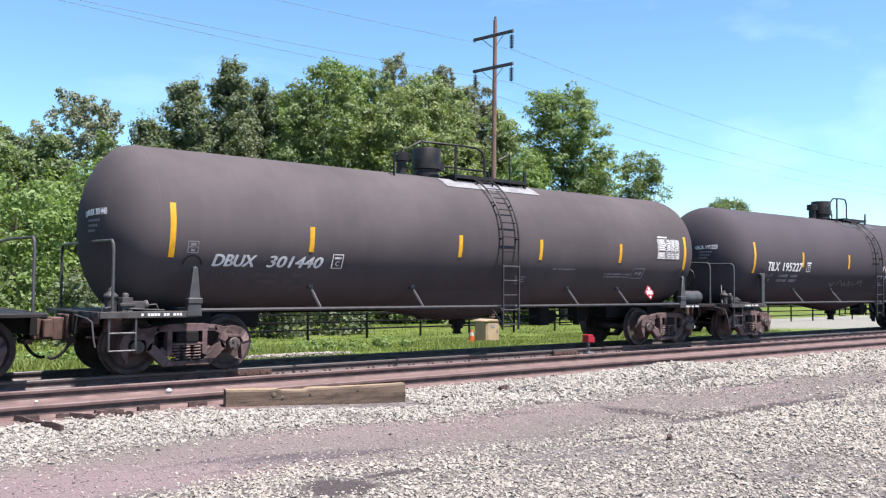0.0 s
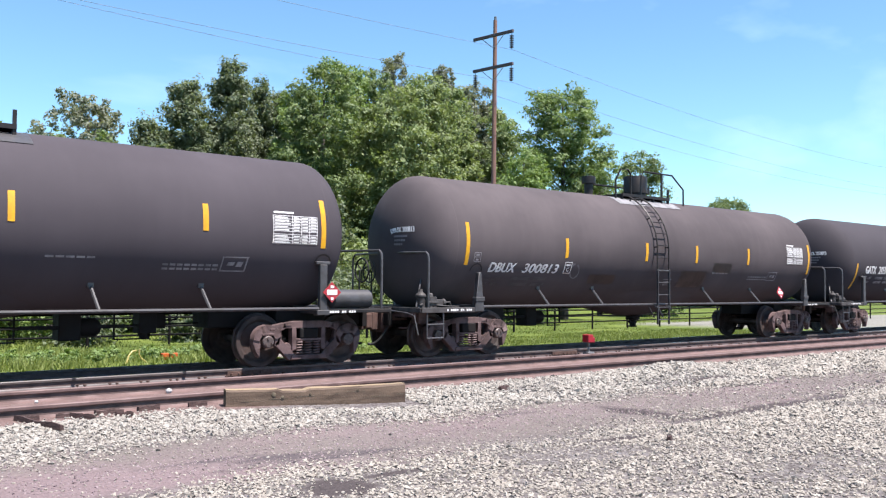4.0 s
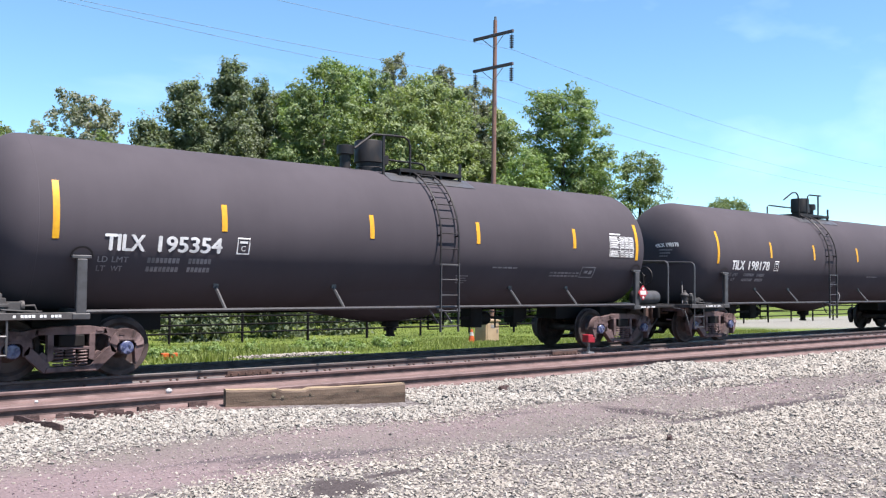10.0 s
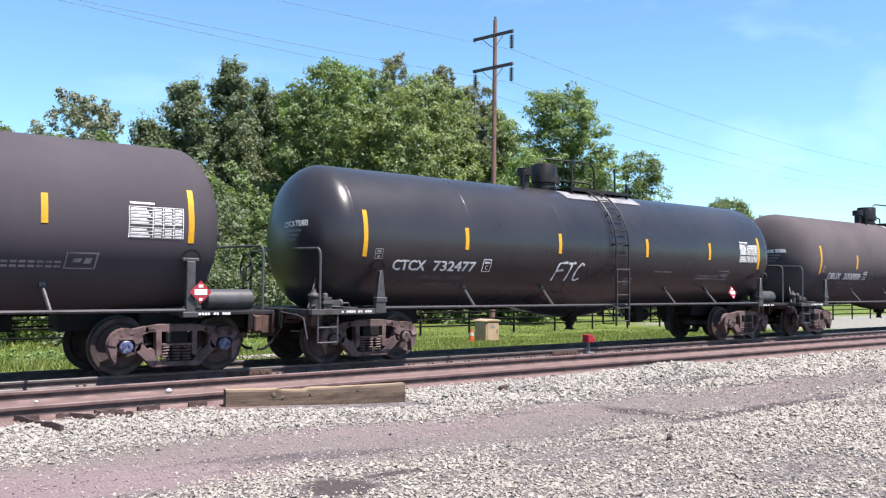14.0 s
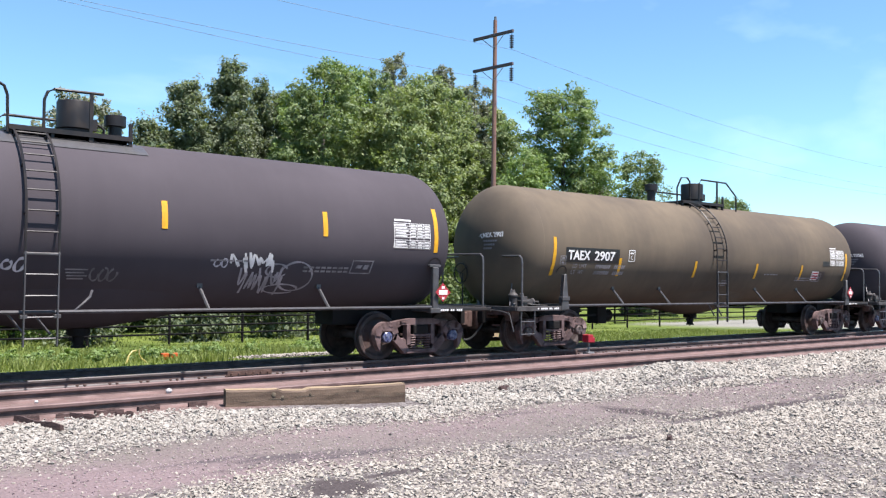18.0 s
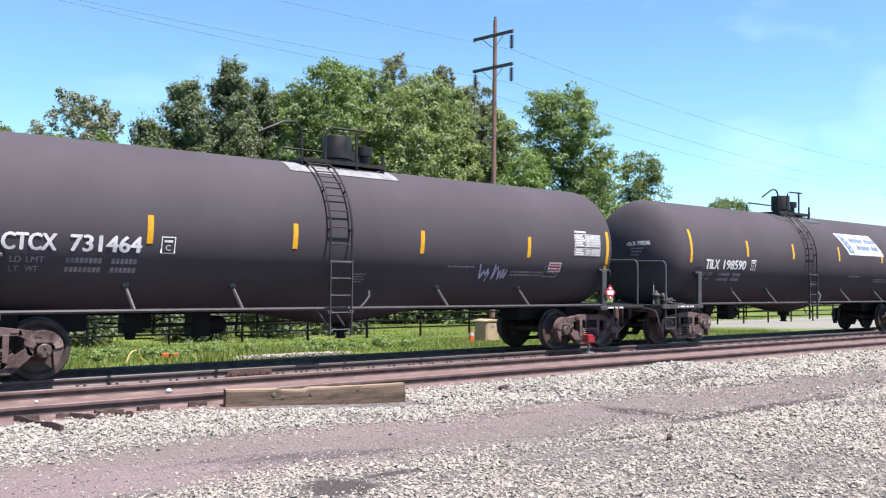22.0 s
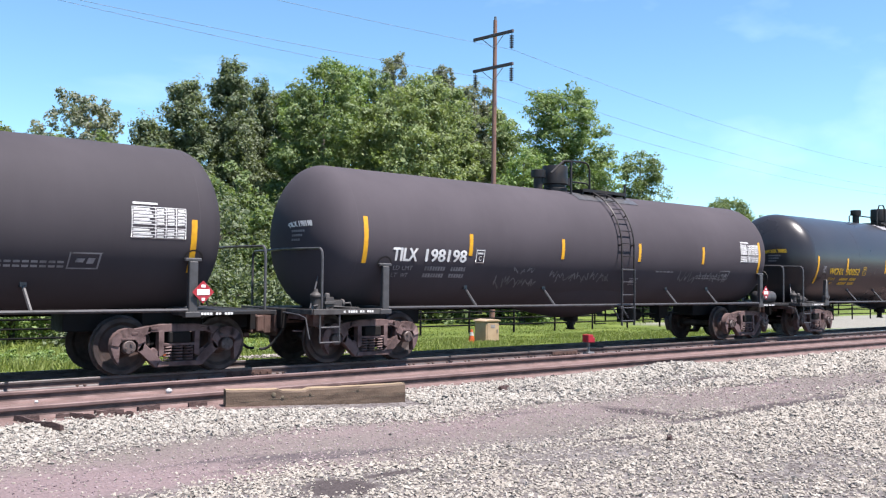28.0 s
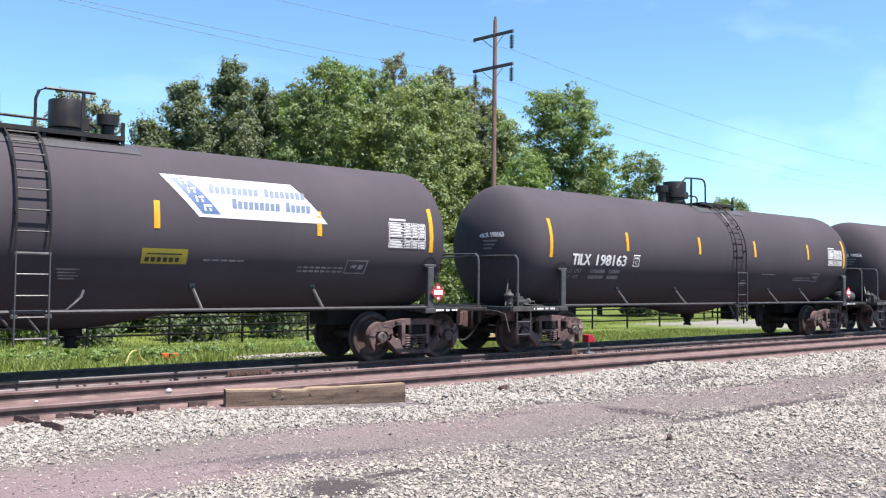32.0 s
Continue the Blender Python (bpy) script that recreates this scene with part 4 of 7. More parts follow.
def grass(name, label, n, x0, x1, y0, y1, h, seed):
    rng = np.random.default_rng(seed)
    x, y = rng.uniform(x0, x1, n), rng.uniform(y0, y1, n)
    clump = np.sin(1.3 * x + 2 * np.sin(0.8 * y)) * np.cos(1.1 * y + 0.5 * x)
    keep = (rng.random(n) < 0.65 + 0.35 * clump) & (y > 4.1 + 0.4 * np.sin(0.9 * x)) & ~((x > 37) & (y < 17))
    x, y, clump = x[keep], y[keep], clump[keep]
    n = len(x)
    z = ground_z(x, y) - 0.01
    hh = h * rng.uniform(0.4, 1.25, n) * (0.8 + 0.5 * clump) * np.where(x < 13, 1.1, 0.6)
    ang = rng.uniform(0, math.tau, n)
    wid = rng.uniform(0.012, 0.03, n)
    lx, ly = rng.normal(size=(2, n)) * 0.35 * hh
    V = np.stack([np.stack([x - wid * np.cos(ang), y - wid * np.sin(ang), z], 1), np.stack([x + wid * np.cos(ang), y + wid * np.sin(ang), z], 1),
                  np.stack([x + lx, y + ly, z + hh], 1)], 1)
    return tagged(new(name, raw_mesh(name, V.reshape(-1, 3), np.arange(3 * n).reshape(-1, 3), M_GRASS)), label, "grass", kind="stuff")


grass("verge_grass", "sunlit rank grass along the far side of the track", 60000, 1, 40, 4.0, 11, 0.20, 11)
grass("field_grass", "mown light-green grass of the field", 40000, 4, 60, 10, 24, 0.16, 12)

# weeds and rank growth at the foot of the bank
rng = np.random.default_rng(41)
wx, wy = rng.uniform(1.5, 18, 150), rng.uniform(5.2, 9.5, 150)
keep = wy > 5.6 + 0.12 * wx
wx, wy = wx[keep], wy[keep]
wr = rng.uniform(0.10, 0.30, len(wx))
V, F = leaves(np.stack([wx, wy, ground_z(wx, wy) + wr * 0.6], 1), wr, 14000, 0.045, rng, tuft=0.09)
tagged(new("verge_weeds", raw_mesh("verge_weeds", V, F, LEAF["light"])), "low leafy weeds among the verge grass", "weeds", kind="stuff")

M_STICK = material("rotten_brown_wood", (0.055, 0.029, 0.026), 0.9, second=(0.024, 0.013, 0.012), scale=8, bump=0.5, stretch=(1, 6, 6))


def splinter(x, y, l, w, a, seed):
    """A ragged piece of rotten tie wood, thinner and split towards its ends."""
    rg = random.Random(seed)
    g, n = Geo(), 6
    vs = []
    for i in range(n + 1):
        u = i / n
        half = w * (0.45 + 0.55 * math.sin(math.pi * min(max(u, 0.08), 0.92)) ** 0.5) * rg.uniform(0.75, 1.1)
        top = 0.055 * rg.uniform(0.6, 1.1)
        c = rg.uniform(-0.12, 0.12) * w
        vs += [(l * (u - 0.5), c - half, -0.02), (l * (u - 0.5), c - half * 0.7, top), (l * (u - 0.5), c + half * 0.8, top * 0.85), (l * (u - 0.5), c + half, -0.02)]
    fs = [(4 * i + k, 4 * i + 4 + k, 4 * i + 4 + (k + 1) % 4, 4 * i + (k + 1) % 4) for i in range(n) for k in range(4)]
    g.add(vs, fs + [(3, 2, 1, 0), (4 * n, 4 * n + 1, 4 * n + 2, 4 * n + 3)])
    ob = tagged(new("wood_splinter", g.mesh("wood_splinter", M_STICK)), "dark rotten splinter of tie wood lying in the gravel", "scrap", "rotten wood along the idle track")
    ob.matrix_basis = pose(x, y, float(ground_z(x, y)) + 0.012, 0, 0, a)


for i, (x, y, l, w, a) in enumerate(((2.70, -5.33, 0.95, 0.035, -74), (2.71, -5.00, 0.16, 0.05, 4), (3.14, -4.98, 0.30, 0.06, -14), (3.24, -5.16, 0.36, 0.03, -58), (3.61, -4.97, 0.34, 0.06, 2),
                                     (3.70, -5.25, 0.22, 0.025, -40), (4.11, -4.95, 0.28, 0.05, 3), (4.76, -4.96, 0.26, 0.035, 2), (9.3, -6.0, 0.26, 0.05, 20), (8.2, -9.9, 0.15, 0.035, 30))):
    splinter(x, y, l, w, a, 40 + i)


# ---- the train ----
PITCH_L = 18.033          # coupled length of a car
TANK_R, TANK_Z, TANK_HALF = 1.53, 2.533, 8.32
WHEEL_R, AXLE_Z, BOGIE_X, WHEELBASE = 0.50, 0.455, 6.958, 1.778


def shell_mesh():
    prof = [(-TANK_HALF + 0.80 * (1 - math.cos(a)), TANK_R * math.sin(a)) for a in [math.pi / 2 * i / 14 for i in range(15)]]
    mirror = [(-s, r) for s, r in prof[::-1]]
    cuts = [(x, TANK_R) for x in np.linspace(-6.5, 6.5, 9)]
    return Geo().lathe(prof + cuts + mirror, 56, "x", (0, 0, TANK_Z)).mesh("tank_shell", PAINT["matte"], 0, 60)


def seam_mesh():
    return Geo().lathe([(-0.02, TANK_R - 0.004), (0, TANK_R + 0.003), (0.02, TANK_R - 0.004)], 56, "x").mesh("weld_seam", PAINT["matte"], 0, 80)


def on_tank(x, arc, lift=0.006):
    """A point on the shell: arc metres above the level of the axis, measured round the camera side."""
    a = arc / TANK_R
    r = TANK_R + lift
    return (x, -r * math.cos(a), TANK_Z + r * math.sin(a))


def wrap(me, x, arc, lift=0.010):
    """Bends a flat mesh (x across, y up) onto the shell at x and arc."""
    n = len(me.vertices)
    co = np.empty(n * 3, np.float32)
    me.vertices.foreach_get("co", co)
    co = co.reshape(-1, 3)
    a = (arc + co[:, 1]) / TANK_R
    r = TANK_R + lift + co[:, 2]
    out = np.stack([x + co[:, 0], -r * np.cos(a), TANK_Z + r * np.sin(a)], 1)
    me.vertices.foreach_set("co", out.astype(np.float32).ravel())
    me.update()
    return me


def patch(name, corners, mat, lift=0.005, cols=1, rows=6):
    """A thin painted quadrilateral on the shell; corners (x, arc) from the lower left, anticlockwise."""
    (ax, ay), (bx, by), (cx, cy), (dx, dy) = corners
    g = Geo()
    vs = []
    for j in range(rows + 1):
        v = j / rows
        for i in range(cols + 1):
            u = i / cols
            x = (ax * (1 - u) + bx * u) * (1 - v) + (dx * (1 - u) + cx * u) * v
            y = (ay * (1 - u) + by * u) * (1 - v) + (dy * (1 - u) + cy * u) * v
            vs.append(on_tank(x, y, lift))
    k = cols + 1
    g.add(vs, [(j * k + i, j * k + i + 1, (j + 1) * k + i + 1, (j + 1) * k + i) for j in range(rows) for i in range(cols)])
    return g.mesh(name, mat, 0, 60)


def rect(name, x0, x1, a0, a1, mat, lift=0.005, slant=0.0):
    return patch(name, [(x0, a0), (x1, a0), (x1 + slant, a1), (x0 + slant, a1)], mat, lift, 1, max(1, int((a1 - a0) / 0.12)))


def bars(name, pieces, mat, lift=0.006, slant=0.0):
    """Several small painted bars in one stencil: (x0, x1, a0, a1)."""
    g = Geo()
    for x0, x1, a0, a1 in pieces:
        k = max(1, int((a1 - a0) / 0.09))
        vs = []
        for j in range(k + 1):
            f = j / k
            vs += [on_tank(x0 + slant * f, a0 + (a1 - a0) * f, lift), on_tank(x1 + slant * f, a0 + (a1 - a0) * f, lift)]
        g.add(vs, [(2 * j, 2 * j + 1, 2 * j + 3, 2 * j + 2) for j in range(k)])
    return g.mesh(name, mat, 0, 60)


def lettering(text, size, width, mat, shear=0.0, bold=0.0):
    """Text as a flat mesh whose lower left is at the origin, drawn to the given height and width; bold: fatter strokes, laid over one another."""
    cu = bpy.data.curves.new("lettering", "FONT")
    cu.body, cu.size, cu.shear, cu.resolution_u = text, 1.0, shear, 3
    ob = new("lettering", cu)
    bpy.context.view_layer.update()
    me = bpy.data.meshes.new_from_object(ob.evaluated_get(bpy.context.evaluated_depsgraph_get()))
    bpy.data.objects.remove(ob)
    co = np.empty(len(me.vertices) * 3, np.float32)
    me.vertices.foreach_get("co", co)
    co = co.reshape(-1, 3)
    faces = [tuple(f.vertices) for f in me.polygons]
    lo, hi = co.min(0), co.max(0)
    fat = bold * size * 0.9
    flat = np.stack([(co[:, 0] - lo[0]) * (width - 2 * fat) / (hi[0] - lo[0]) + fat, (co[:, 1] - lo[1]) * (size - fat) / (hi[1] - lo[1]) + fat / 2, 0 * co[:, 0]], 1)
    verts, polys = [], []
    for i, (dx, dy) in enumerate(((-1, 0), (1, 0), (0, 0.5), (0, -0.5)) if bold else ((0, 0),)):
        polys += [tuple(v + i * len(co) for v in f) for f in faces]
        verts.append(flat + np.array([dx * fat, dy * fat, 0.0008 * i]))
    out = bpy.data.meshes.new("lettering")
    out.from_pydata(np.concatenate(verts).tolist(), [], polys)
    out.materials.append(mat)
    bpy.data.meshes.remove(me)
    return out


def head_wrap(me, start, rise):
    """Bends a flat mesh onto the domed head at the car's low end: x runs round the dome towards the side, y up."""
    n = len(me.vertices)
    co = np.empty(n * 3, np.float32)
    me.vertices.foreach_get("co", co)
    co = co.reshape(-1, 3)
    tab = np.linspace(0, math.pi / 2, 200)
    run = np.concatenate([[0], np.cumsum(np.hypot(0.80 * np.sin(tab[1:]), TANK_R * np.cos(tab[1:])) * (tab[1] - tab[0]))])
    a = np.interp(co[:, 0] + start, run, tab)
    up = (co[:, 1] + rise) / np.maximum(TANK_R * np.sin(a), 0.3)
    r = TANK_R * np.sin(a) + 0.01 * np.sin(a)
    out = np.stack([-TANK_HALF + 0.80 * (1 - np.cos(a)) - 0.012 * np.cos(a), -r * np.cos(up), TANK_Z + r * np.sin(up)], 1)
    me.vertices.foreach_set("co", out.astype(np.float32).ravel())
    me.update()
    return me


def small_bars():
    g = Geo()
    for j, w in enumerate((0.42, 0.36, 0.3)):
        x = 0.05
        while x < w:
            g.add([(x, 0.12 - 0.09 * j, 0), (x + 0.05, 0.12 - 0.09 * j, 0), (x + 0.05, 0.165 - 0.09 * j, 0), (x, 0.165 - 0.09 * j, 0)], [(0, 1, 2, 3)])
            x += 0.068
    return g.mesh("end_stencil", M_FADED)


def scribble(x0, x1, a0, a1, mat, seed, letters=5, thick=0.022, loops=False):
    """Sprayed strokes: a run of jagged or looping strokes laid on the shell as a ribbon."""
    rng = np.random.default_rng(seed)
    g = Geo()
    w = (x1 - x0) / letters
    for i in range(letters):
        k = int(rng.integers(4, 7))
        bx = x0 + w * i
        if loops:
            th = np.linspace(rng.uniform(0, 2), rng.uniform(6, 8), 22)
            px = bx + w * (0.5 + 0.5 * np.cos(th) * rng.uniform(0.7, 1.05))
            py = (a0 + a1) / 2 + (a1 - a0) / 2 * np.sin(th + rng.uniform(-0.4, 0.4)) * rng.uniform(0.6, 1.05)
        else:
            cx = bx + w * np.clip(np.linspace(0, 0.9, k) + rng.normal(size=k) * 0.28, -0.15, 1.1)
            cy = a0 + (a1 - a0) * np.where(np.arange(k) % 2 == i % 2, rng.uniform(0.6, 1.1, k), rng.uniform(-0.15, 0.4, k))
            s = np.linspace(0, k - 1, 4 * k)
            px, py = np.interp(s, np.arange(k), cx), np.interp(s, np.arange(k), cy)
            for _ in range(2):
                px[1:-1], py[1:-1] = (px[:-2] + 2 * px[1:-1] + px[2:]) / 4, (py[:-2] + 2 * py[1:-1] + py[2:]) / 4
        ribbon(g, px, py, thick, 0.005 + 0.0007 * i)
    return g.mesh("graffiti", mat, 0, 60)


def ribbon(g, px, py, thick, lift):
    """One sprayed stroke of uneven width along (x, arc) points."""
    vs = []
    for j in range(len(px)):
        a, b = max(j - 1, 0), min(j + 1, len(px) - 1)
        dx, dy = px[b] - px[a], py[b] - py[a]
        d = math.hypot(dx, dy) or 1
        q = thick * (0.75 + 0.25 * math.sin(j))
        vs += [on_tank(px[j] - dy / d * q, py[j] + dx / d * q, lift), on_tank(px[j] + dy / d * q, py[j] - dx / d * q, lift)]
    g.add(vs, [(2 * j, 2 * j + 1, 2 * j + 3, 2 * j + 2) for j in range(len(px) - 1)])


# -- running gear, built about the middle of a bogie --
def side_frame_mesh():
    g = Geo()
    y0, y1 = -1.10, -0.95
    g.prism([(-0.58, 0.70), (0.58, 0.70), (0.54, 0.80), (0.30, 0.835), (-0.30, 0.835), (-0.54, 0.80)], y0, y1)                 # top chord
    for s in (-1, 1):
        def m(o):
            return [(s * x, z) for x, z in (o if s > 0 else o[::-1])]
        g.prism(m([(0.50, 0.70), (0.70, 0.60), (0.80, 0.755), (0.52, 0.81)]), y0, y1)
        arch = [(0.889 + 0.30 * math.cos(a), 0.50 + 0.28 * math.sin(a)) for a in np.radians(np.linspace(0, 170, 9))]
        inner = [(0.889 + 0.165 * math.cos(a), 0.47 + 0.13 * math.sin(a)) for a in np.radians(np.linspace(170, 0, 9))]
        for p, q, r, t in zip(arch, arch[1:], inner[::-1][1:], inner[::-1]):                          # pedestal arch over the journal
            g.prism(m([p, q, r, t]), y0 - 0.02, y1)
        g.prism(m([(1.05, 0.16), (1.13, 0.28), (1.19, 0.45), (1.189, 0.52), (1.05, 0.50), (1.03, 0.42), (1.04, 0.30)]), y0, y1)    # outer jaw
        g.prism(m([(0.64, 0.40), (0.73, 0.36), (0.735, 0.52), (0.60, 0.56)]), y0, y1)                  # inner jaw
        g.prism(m([(0.24, 0.09), (0.42, 0.09), (0.74, 0.40), (0.64, 0.53), (0.36, 0.27)]), y0, y1)     # tension member
        g.prism(m([(0.27, 0.30), (0.37, 0.26), (0.37, 0.72), (0.28, 0.72)]), y0 - 0.01, y1)            # column
        g.prism(m([(0.585, 0.49), (0.66, 0.44), (0.76, 0.62), (0.60, 0.73)]), y0 + 0.012, y1 - 0.012)             # web by the pedestal
        g.prism(m([(0.36, 0.27), (0.50, 0.385), (0.44, 0.43), (0.36, 0.36)]), y0 + 0.02, y1 - 0.02)    # gusset at the foot
        g.box(s * 0.889 - 0.13, s * 0.889 + 0.13, y0 - 0.03, y1, 0.575, 0.615)                         # adapter
        g.box(s * 0.80 - 0.05, s * 0.80 + 0.05, y0 - 0.028, y0, 0.665, 0.71)
        g.box(s * 0.45 - 0.06, s * 0.45 + 0.06, y0 - 0.012, y0, 0.74, 0.78)
    g.prism([(-0.40, 0.10), (0.40, 0.10), (0.37, 0.185), (-0.37, 0.185)], y0 - 0.03, y1 + 0.02)        # spring seat
    g.box(-0.30, 0.30, y0 - 0.012, y1, 0.455, 0.50)
    return g.mesh("side_frame", M_CAST, 0.012, 40)


def spring_mesh():
    g = Geo()
    for i in range(5):
        z = 0.205 + 0.052 * i
        ring = [(0.078 * math.cos(a), 0.078 * math.sin(a), z + 0.02 * k / 8) for k, a in enumerate(np.linspace(0, math.tau, 9))]
        g.tube(ring, 0.016, 4)
    return g.mesh("spring", M_CAST, 0, 60)


def wheel_set_mesh():
    g = Geo()
    for s in (-1, 1):
        prof = [(0.815, 0.0), (0.815, 0.13), (0.79, 0.16), (0.735, 0.20), (0.745, 0.36), (0.795, 0.415), (0.80, 0.485), (0.79, 0.497),
                (0.70, 0.503), (0.69, 0.53), (0.665, 0.532), (0.66, 0.42), (0.70, 0.36), (0.69, 0.20), (0.64, 0.16), (0.64, 0.09)]
        g.lathe([(s * a, r * WHEEL_R / 0.5) for a, r in prof], 28, "y")
    g.lathe([(-0.98, 0.0), (-0.98, 0.075), (-0.7, 0.085), (0.7, 0.085), (0.98, 0.075), (0.98, 0.0)], 14, "y")
    return g.mesh("wheel_set", M_WHEEL, 0, 30)


def cap_mesh():
    g = Geo().lathe([(-1.0, 0.115), (-1.135, 0.115), (-1.15, 0.10), (-1.155, 0.0)], 18, "y")
    for k in range(3):
        a = k * math.tau / 3
        g.lathe([(-1.15, 0.022), (-1.175, 0.022), (-1.175, 0.0)], 6, "y", (0.065 * math.cos(a), 0, 0.065 * math.sin(a)))
    return g.mesh("bearing_cap", M_CAP, 0, 30)


def bolster_mesh():
    return Geo().box(-0.20, 0.20, -1.13, 1.13, 0.50, 0.70).box(-0.32, 0.32, -0.4, 0.4, 0.68, 0.82).mesh("bolster", M_BLACK, 0.02)


def brake_beam_mesh():
    g = Geo()
    for s in (-1, 1):
        g.tube([(s * 0.33, -0.78, 0.36), (s * 0.33, 0.78, 0.36)], 0.04, 6)
        for e in (-0.74, 0.74):
            g.box(s * 0.34, s * 0.42, e - 0.06, e + 0.06, 0.24, 0.52)
    return g.mesh("brake_beam", M_BLACK)


# -- body fittings --
def ladder_path(off):
    pts = [(-TANK_R - 0.10, 0.56), (-TANK_R - 0.10, 2.0)]
    for i in range(1, 12):
        a = radians(-12 + 82 * i / 11)
        pts.append((-(TANK_R + 0.10) * math.cos(a), TANK_Z + (TANK_R + 0.10) * math.sin(a)))
    return [(off, y, z) for y, z in pts]


def stile_mesh():
    g = Geo()
    for off in (-0.245, 0.245):
        p = ladder_path(off)
        g.tube(p[1:], 0.021, 6)
        for k in (3, 7, 11):
            g.tube([p[k], (off, p[k][1] * 0.93, TANK_Z + (p[k][2] - TANK_Z) * 0.93)], 0.02, 5)
    return g.mesh("stile", M_STEEL, 0, 40)


def lower_stile_mesh():
    g = Geo()
    for s in (-1, 1):
        off = 0.245 * s
        g.box(off - 0.012, off + 0.012, -TANK_R - 0.135, -TANK_R - 0.075, 0.56, 2.02)
        g.box(off - 0.05, off + 0.05, -TANK_R - 0.12, -TANK_R - 0.03, 0.99, 1.05)
    g.box(-0.27, 0.27, -TANK_R - 0.12, -TANK_R - 0.08, 1.97, 2.0)
    return g.mesh("lower_stile", M_RAILING, 0.004)


def rung_spots():
    p = [Vector(q) for q in ladder_path(0)]
    out, run = [], 0.12
    for a, b in zip(p, p[1:]):
        d = (b - a).length
        while run < d:
            out.append(a.lerp(b, run / d))
            run += 0.33
        run -= d
    return out


def side_rail_mesh():
    return Geo().tube([(-6.98, -1.50, 1.085), (7.02, -1.50, 1.085)], 0.032, 8).mesh("side_rail", M_RAILING)


def strut_mesh():
    return Geo().tube([(-0.05, -1.13, 1.51), (0, -1.49, 1.08)], 0.030, 6).box(-0.10, 0.0, -1.17, -1.10, 1.47, 1.55).mesh("rail_strut", M_RAILING)


def saddle_mesh(kind):
    g = Geo()
    if kind == "A":
        g.box(-0.10, 0.06, -1.55, -1.45, 0.98, 1.93).box(-0.17, 0.13, -1.53, -1.44, 1.93, 1.99).box(-0.16, 0.12, -1.56, -1.40, 0.96, 1.06)
    else:
        g.prism([(-0.15, 0.98), (0.13, 0.98), (0.03, 1.84), (-0.04, 1.84)], -1.56, -1.44)
        g.box(-0.13, 0.13, -1.575, -1.43, 1.20, 1.30)
    g.box(-0.10, 0.06, -1.46, -0.55, 0.98, 1.12)
    return g.mesh("bolster_bracket", M_RAILING, 0.012)


def saddle_pad_mesh(arc0):
    g = Geo()
    n = 12
    vs = []
    for i in range(n + 1):
        a = math.pi * i / n
        for r in (0.155, 0.185):
            vs.append(on_tank(r * math.cos(a), arc0 + r * math.sin(a), 0.025))
    g.add(vs, [(2 * i, 2 * i + 1, 2 * i + 3, 2 * i + 2) for i in range(n)])
    return g.mesh("saddle_pad_edge", M_STEEL, 0, 60)


def end_rail_mesh():
    path = [(0, -1.46, 1.08), (0, -1.46, 2.10), (0, -1.44, 2.19), (0, -1.37, 2.25), (0, 0, 2.27), (0, 1.37, 2.25), (0, 1.44, 2.19), (0, 1.46, 2.10), (0, 1.46, 1.08)]
    return Geo().tube(path, 0.026, 7).mesh("end_handrail", M_RAILING)


def deck_mesh():
    """End platform on the stub sill; the car's end is at negative x."""
    g = Geo().box(-8.62, -6.95, -1.52, -0.55, 1.0, 1.06).box(-8.62, -8.0, -0.55, 0.55, 1.02, 1.06).box(-8.62, -6.95, 0.55, 1.52, 1.0, 1.06)
    return g.mesh("end_platform", M_STEEL, 0.006)


def deck_edge_mesh():
    return Geo().box(-8.62, -6.96, -1.535, -1.50, 0.965, 1.075).box(-8.64, -8.60, -1.5, 1.5, 0.97, 1.07).mesh("platform_edge", M_VALVE, 0.006)


def sill_mesh():
    return Geo().box(-8.70, -5.2, -0.36, 0.36, 0.70, 1.02).box(-8.74, -8.62, -0.48, 0.48, 0.66, 1.06).box(-7.5, -6.4, -0.8, 0.8, 0.78, 1.04).mesh("stub_sill", M_BLACK, 0.012)


def coupler_mesh():
    g = Geo().box(-8.86, -8.66, -0.15, 0.15, 0.64, 0.94).box(-8.98, -8.82, -0.21, 0.06, 0.56, 0.95).box(-9.05, -8.90, 0.02, 0.22, 0.60, 0.92)
    g.box(-8.78, -8.70, -0.30, 0.30, 0.58, 1.00).box(-8.74, -8.60, -0.24, 0.24, 0.50, 0.60)
    return g.mesh("coupler", M_RUST, 0.02)


def lever_mesh():
    """Uncoupling lever: a bent rod along the end sill with a handle at the car's side."""
    p = [(-8.80, -0.02, 0.62), (-8.80, -0.05, 0.98), (-8.70, -0.20, 1.01), (-8.68, -1.10, 0.95), (-8.68, -1.34, 0.90), (-8.68, -1.44, 0.62), (-8.66, -1.46, 0.50)]
    return Geo().tube(p, 0.016, 6).mesh("uncoupling_lever", M_RAILING)


def rod_mesh():
    g = Geo().tube([(-8.55, -0.62, 0.62), (-7.75, -0.62, 0.58), (-6.1, -0.55, 0.60)], 0.022, 6).tube([(-8.2, -0.9, 1.02), (-8.2, -0.9, 0.70), (-7.7, -0.62, 0.58)], 0.018, 6)
    g.box(-8.34, -8.10, -1.05, -0.82, 0.72, 1.0).box(-8.60, -8.52, -1.2, -0.5, 0.86, 1.0)
    return g.mesh("brake_rod", M_CAST, 0.004)


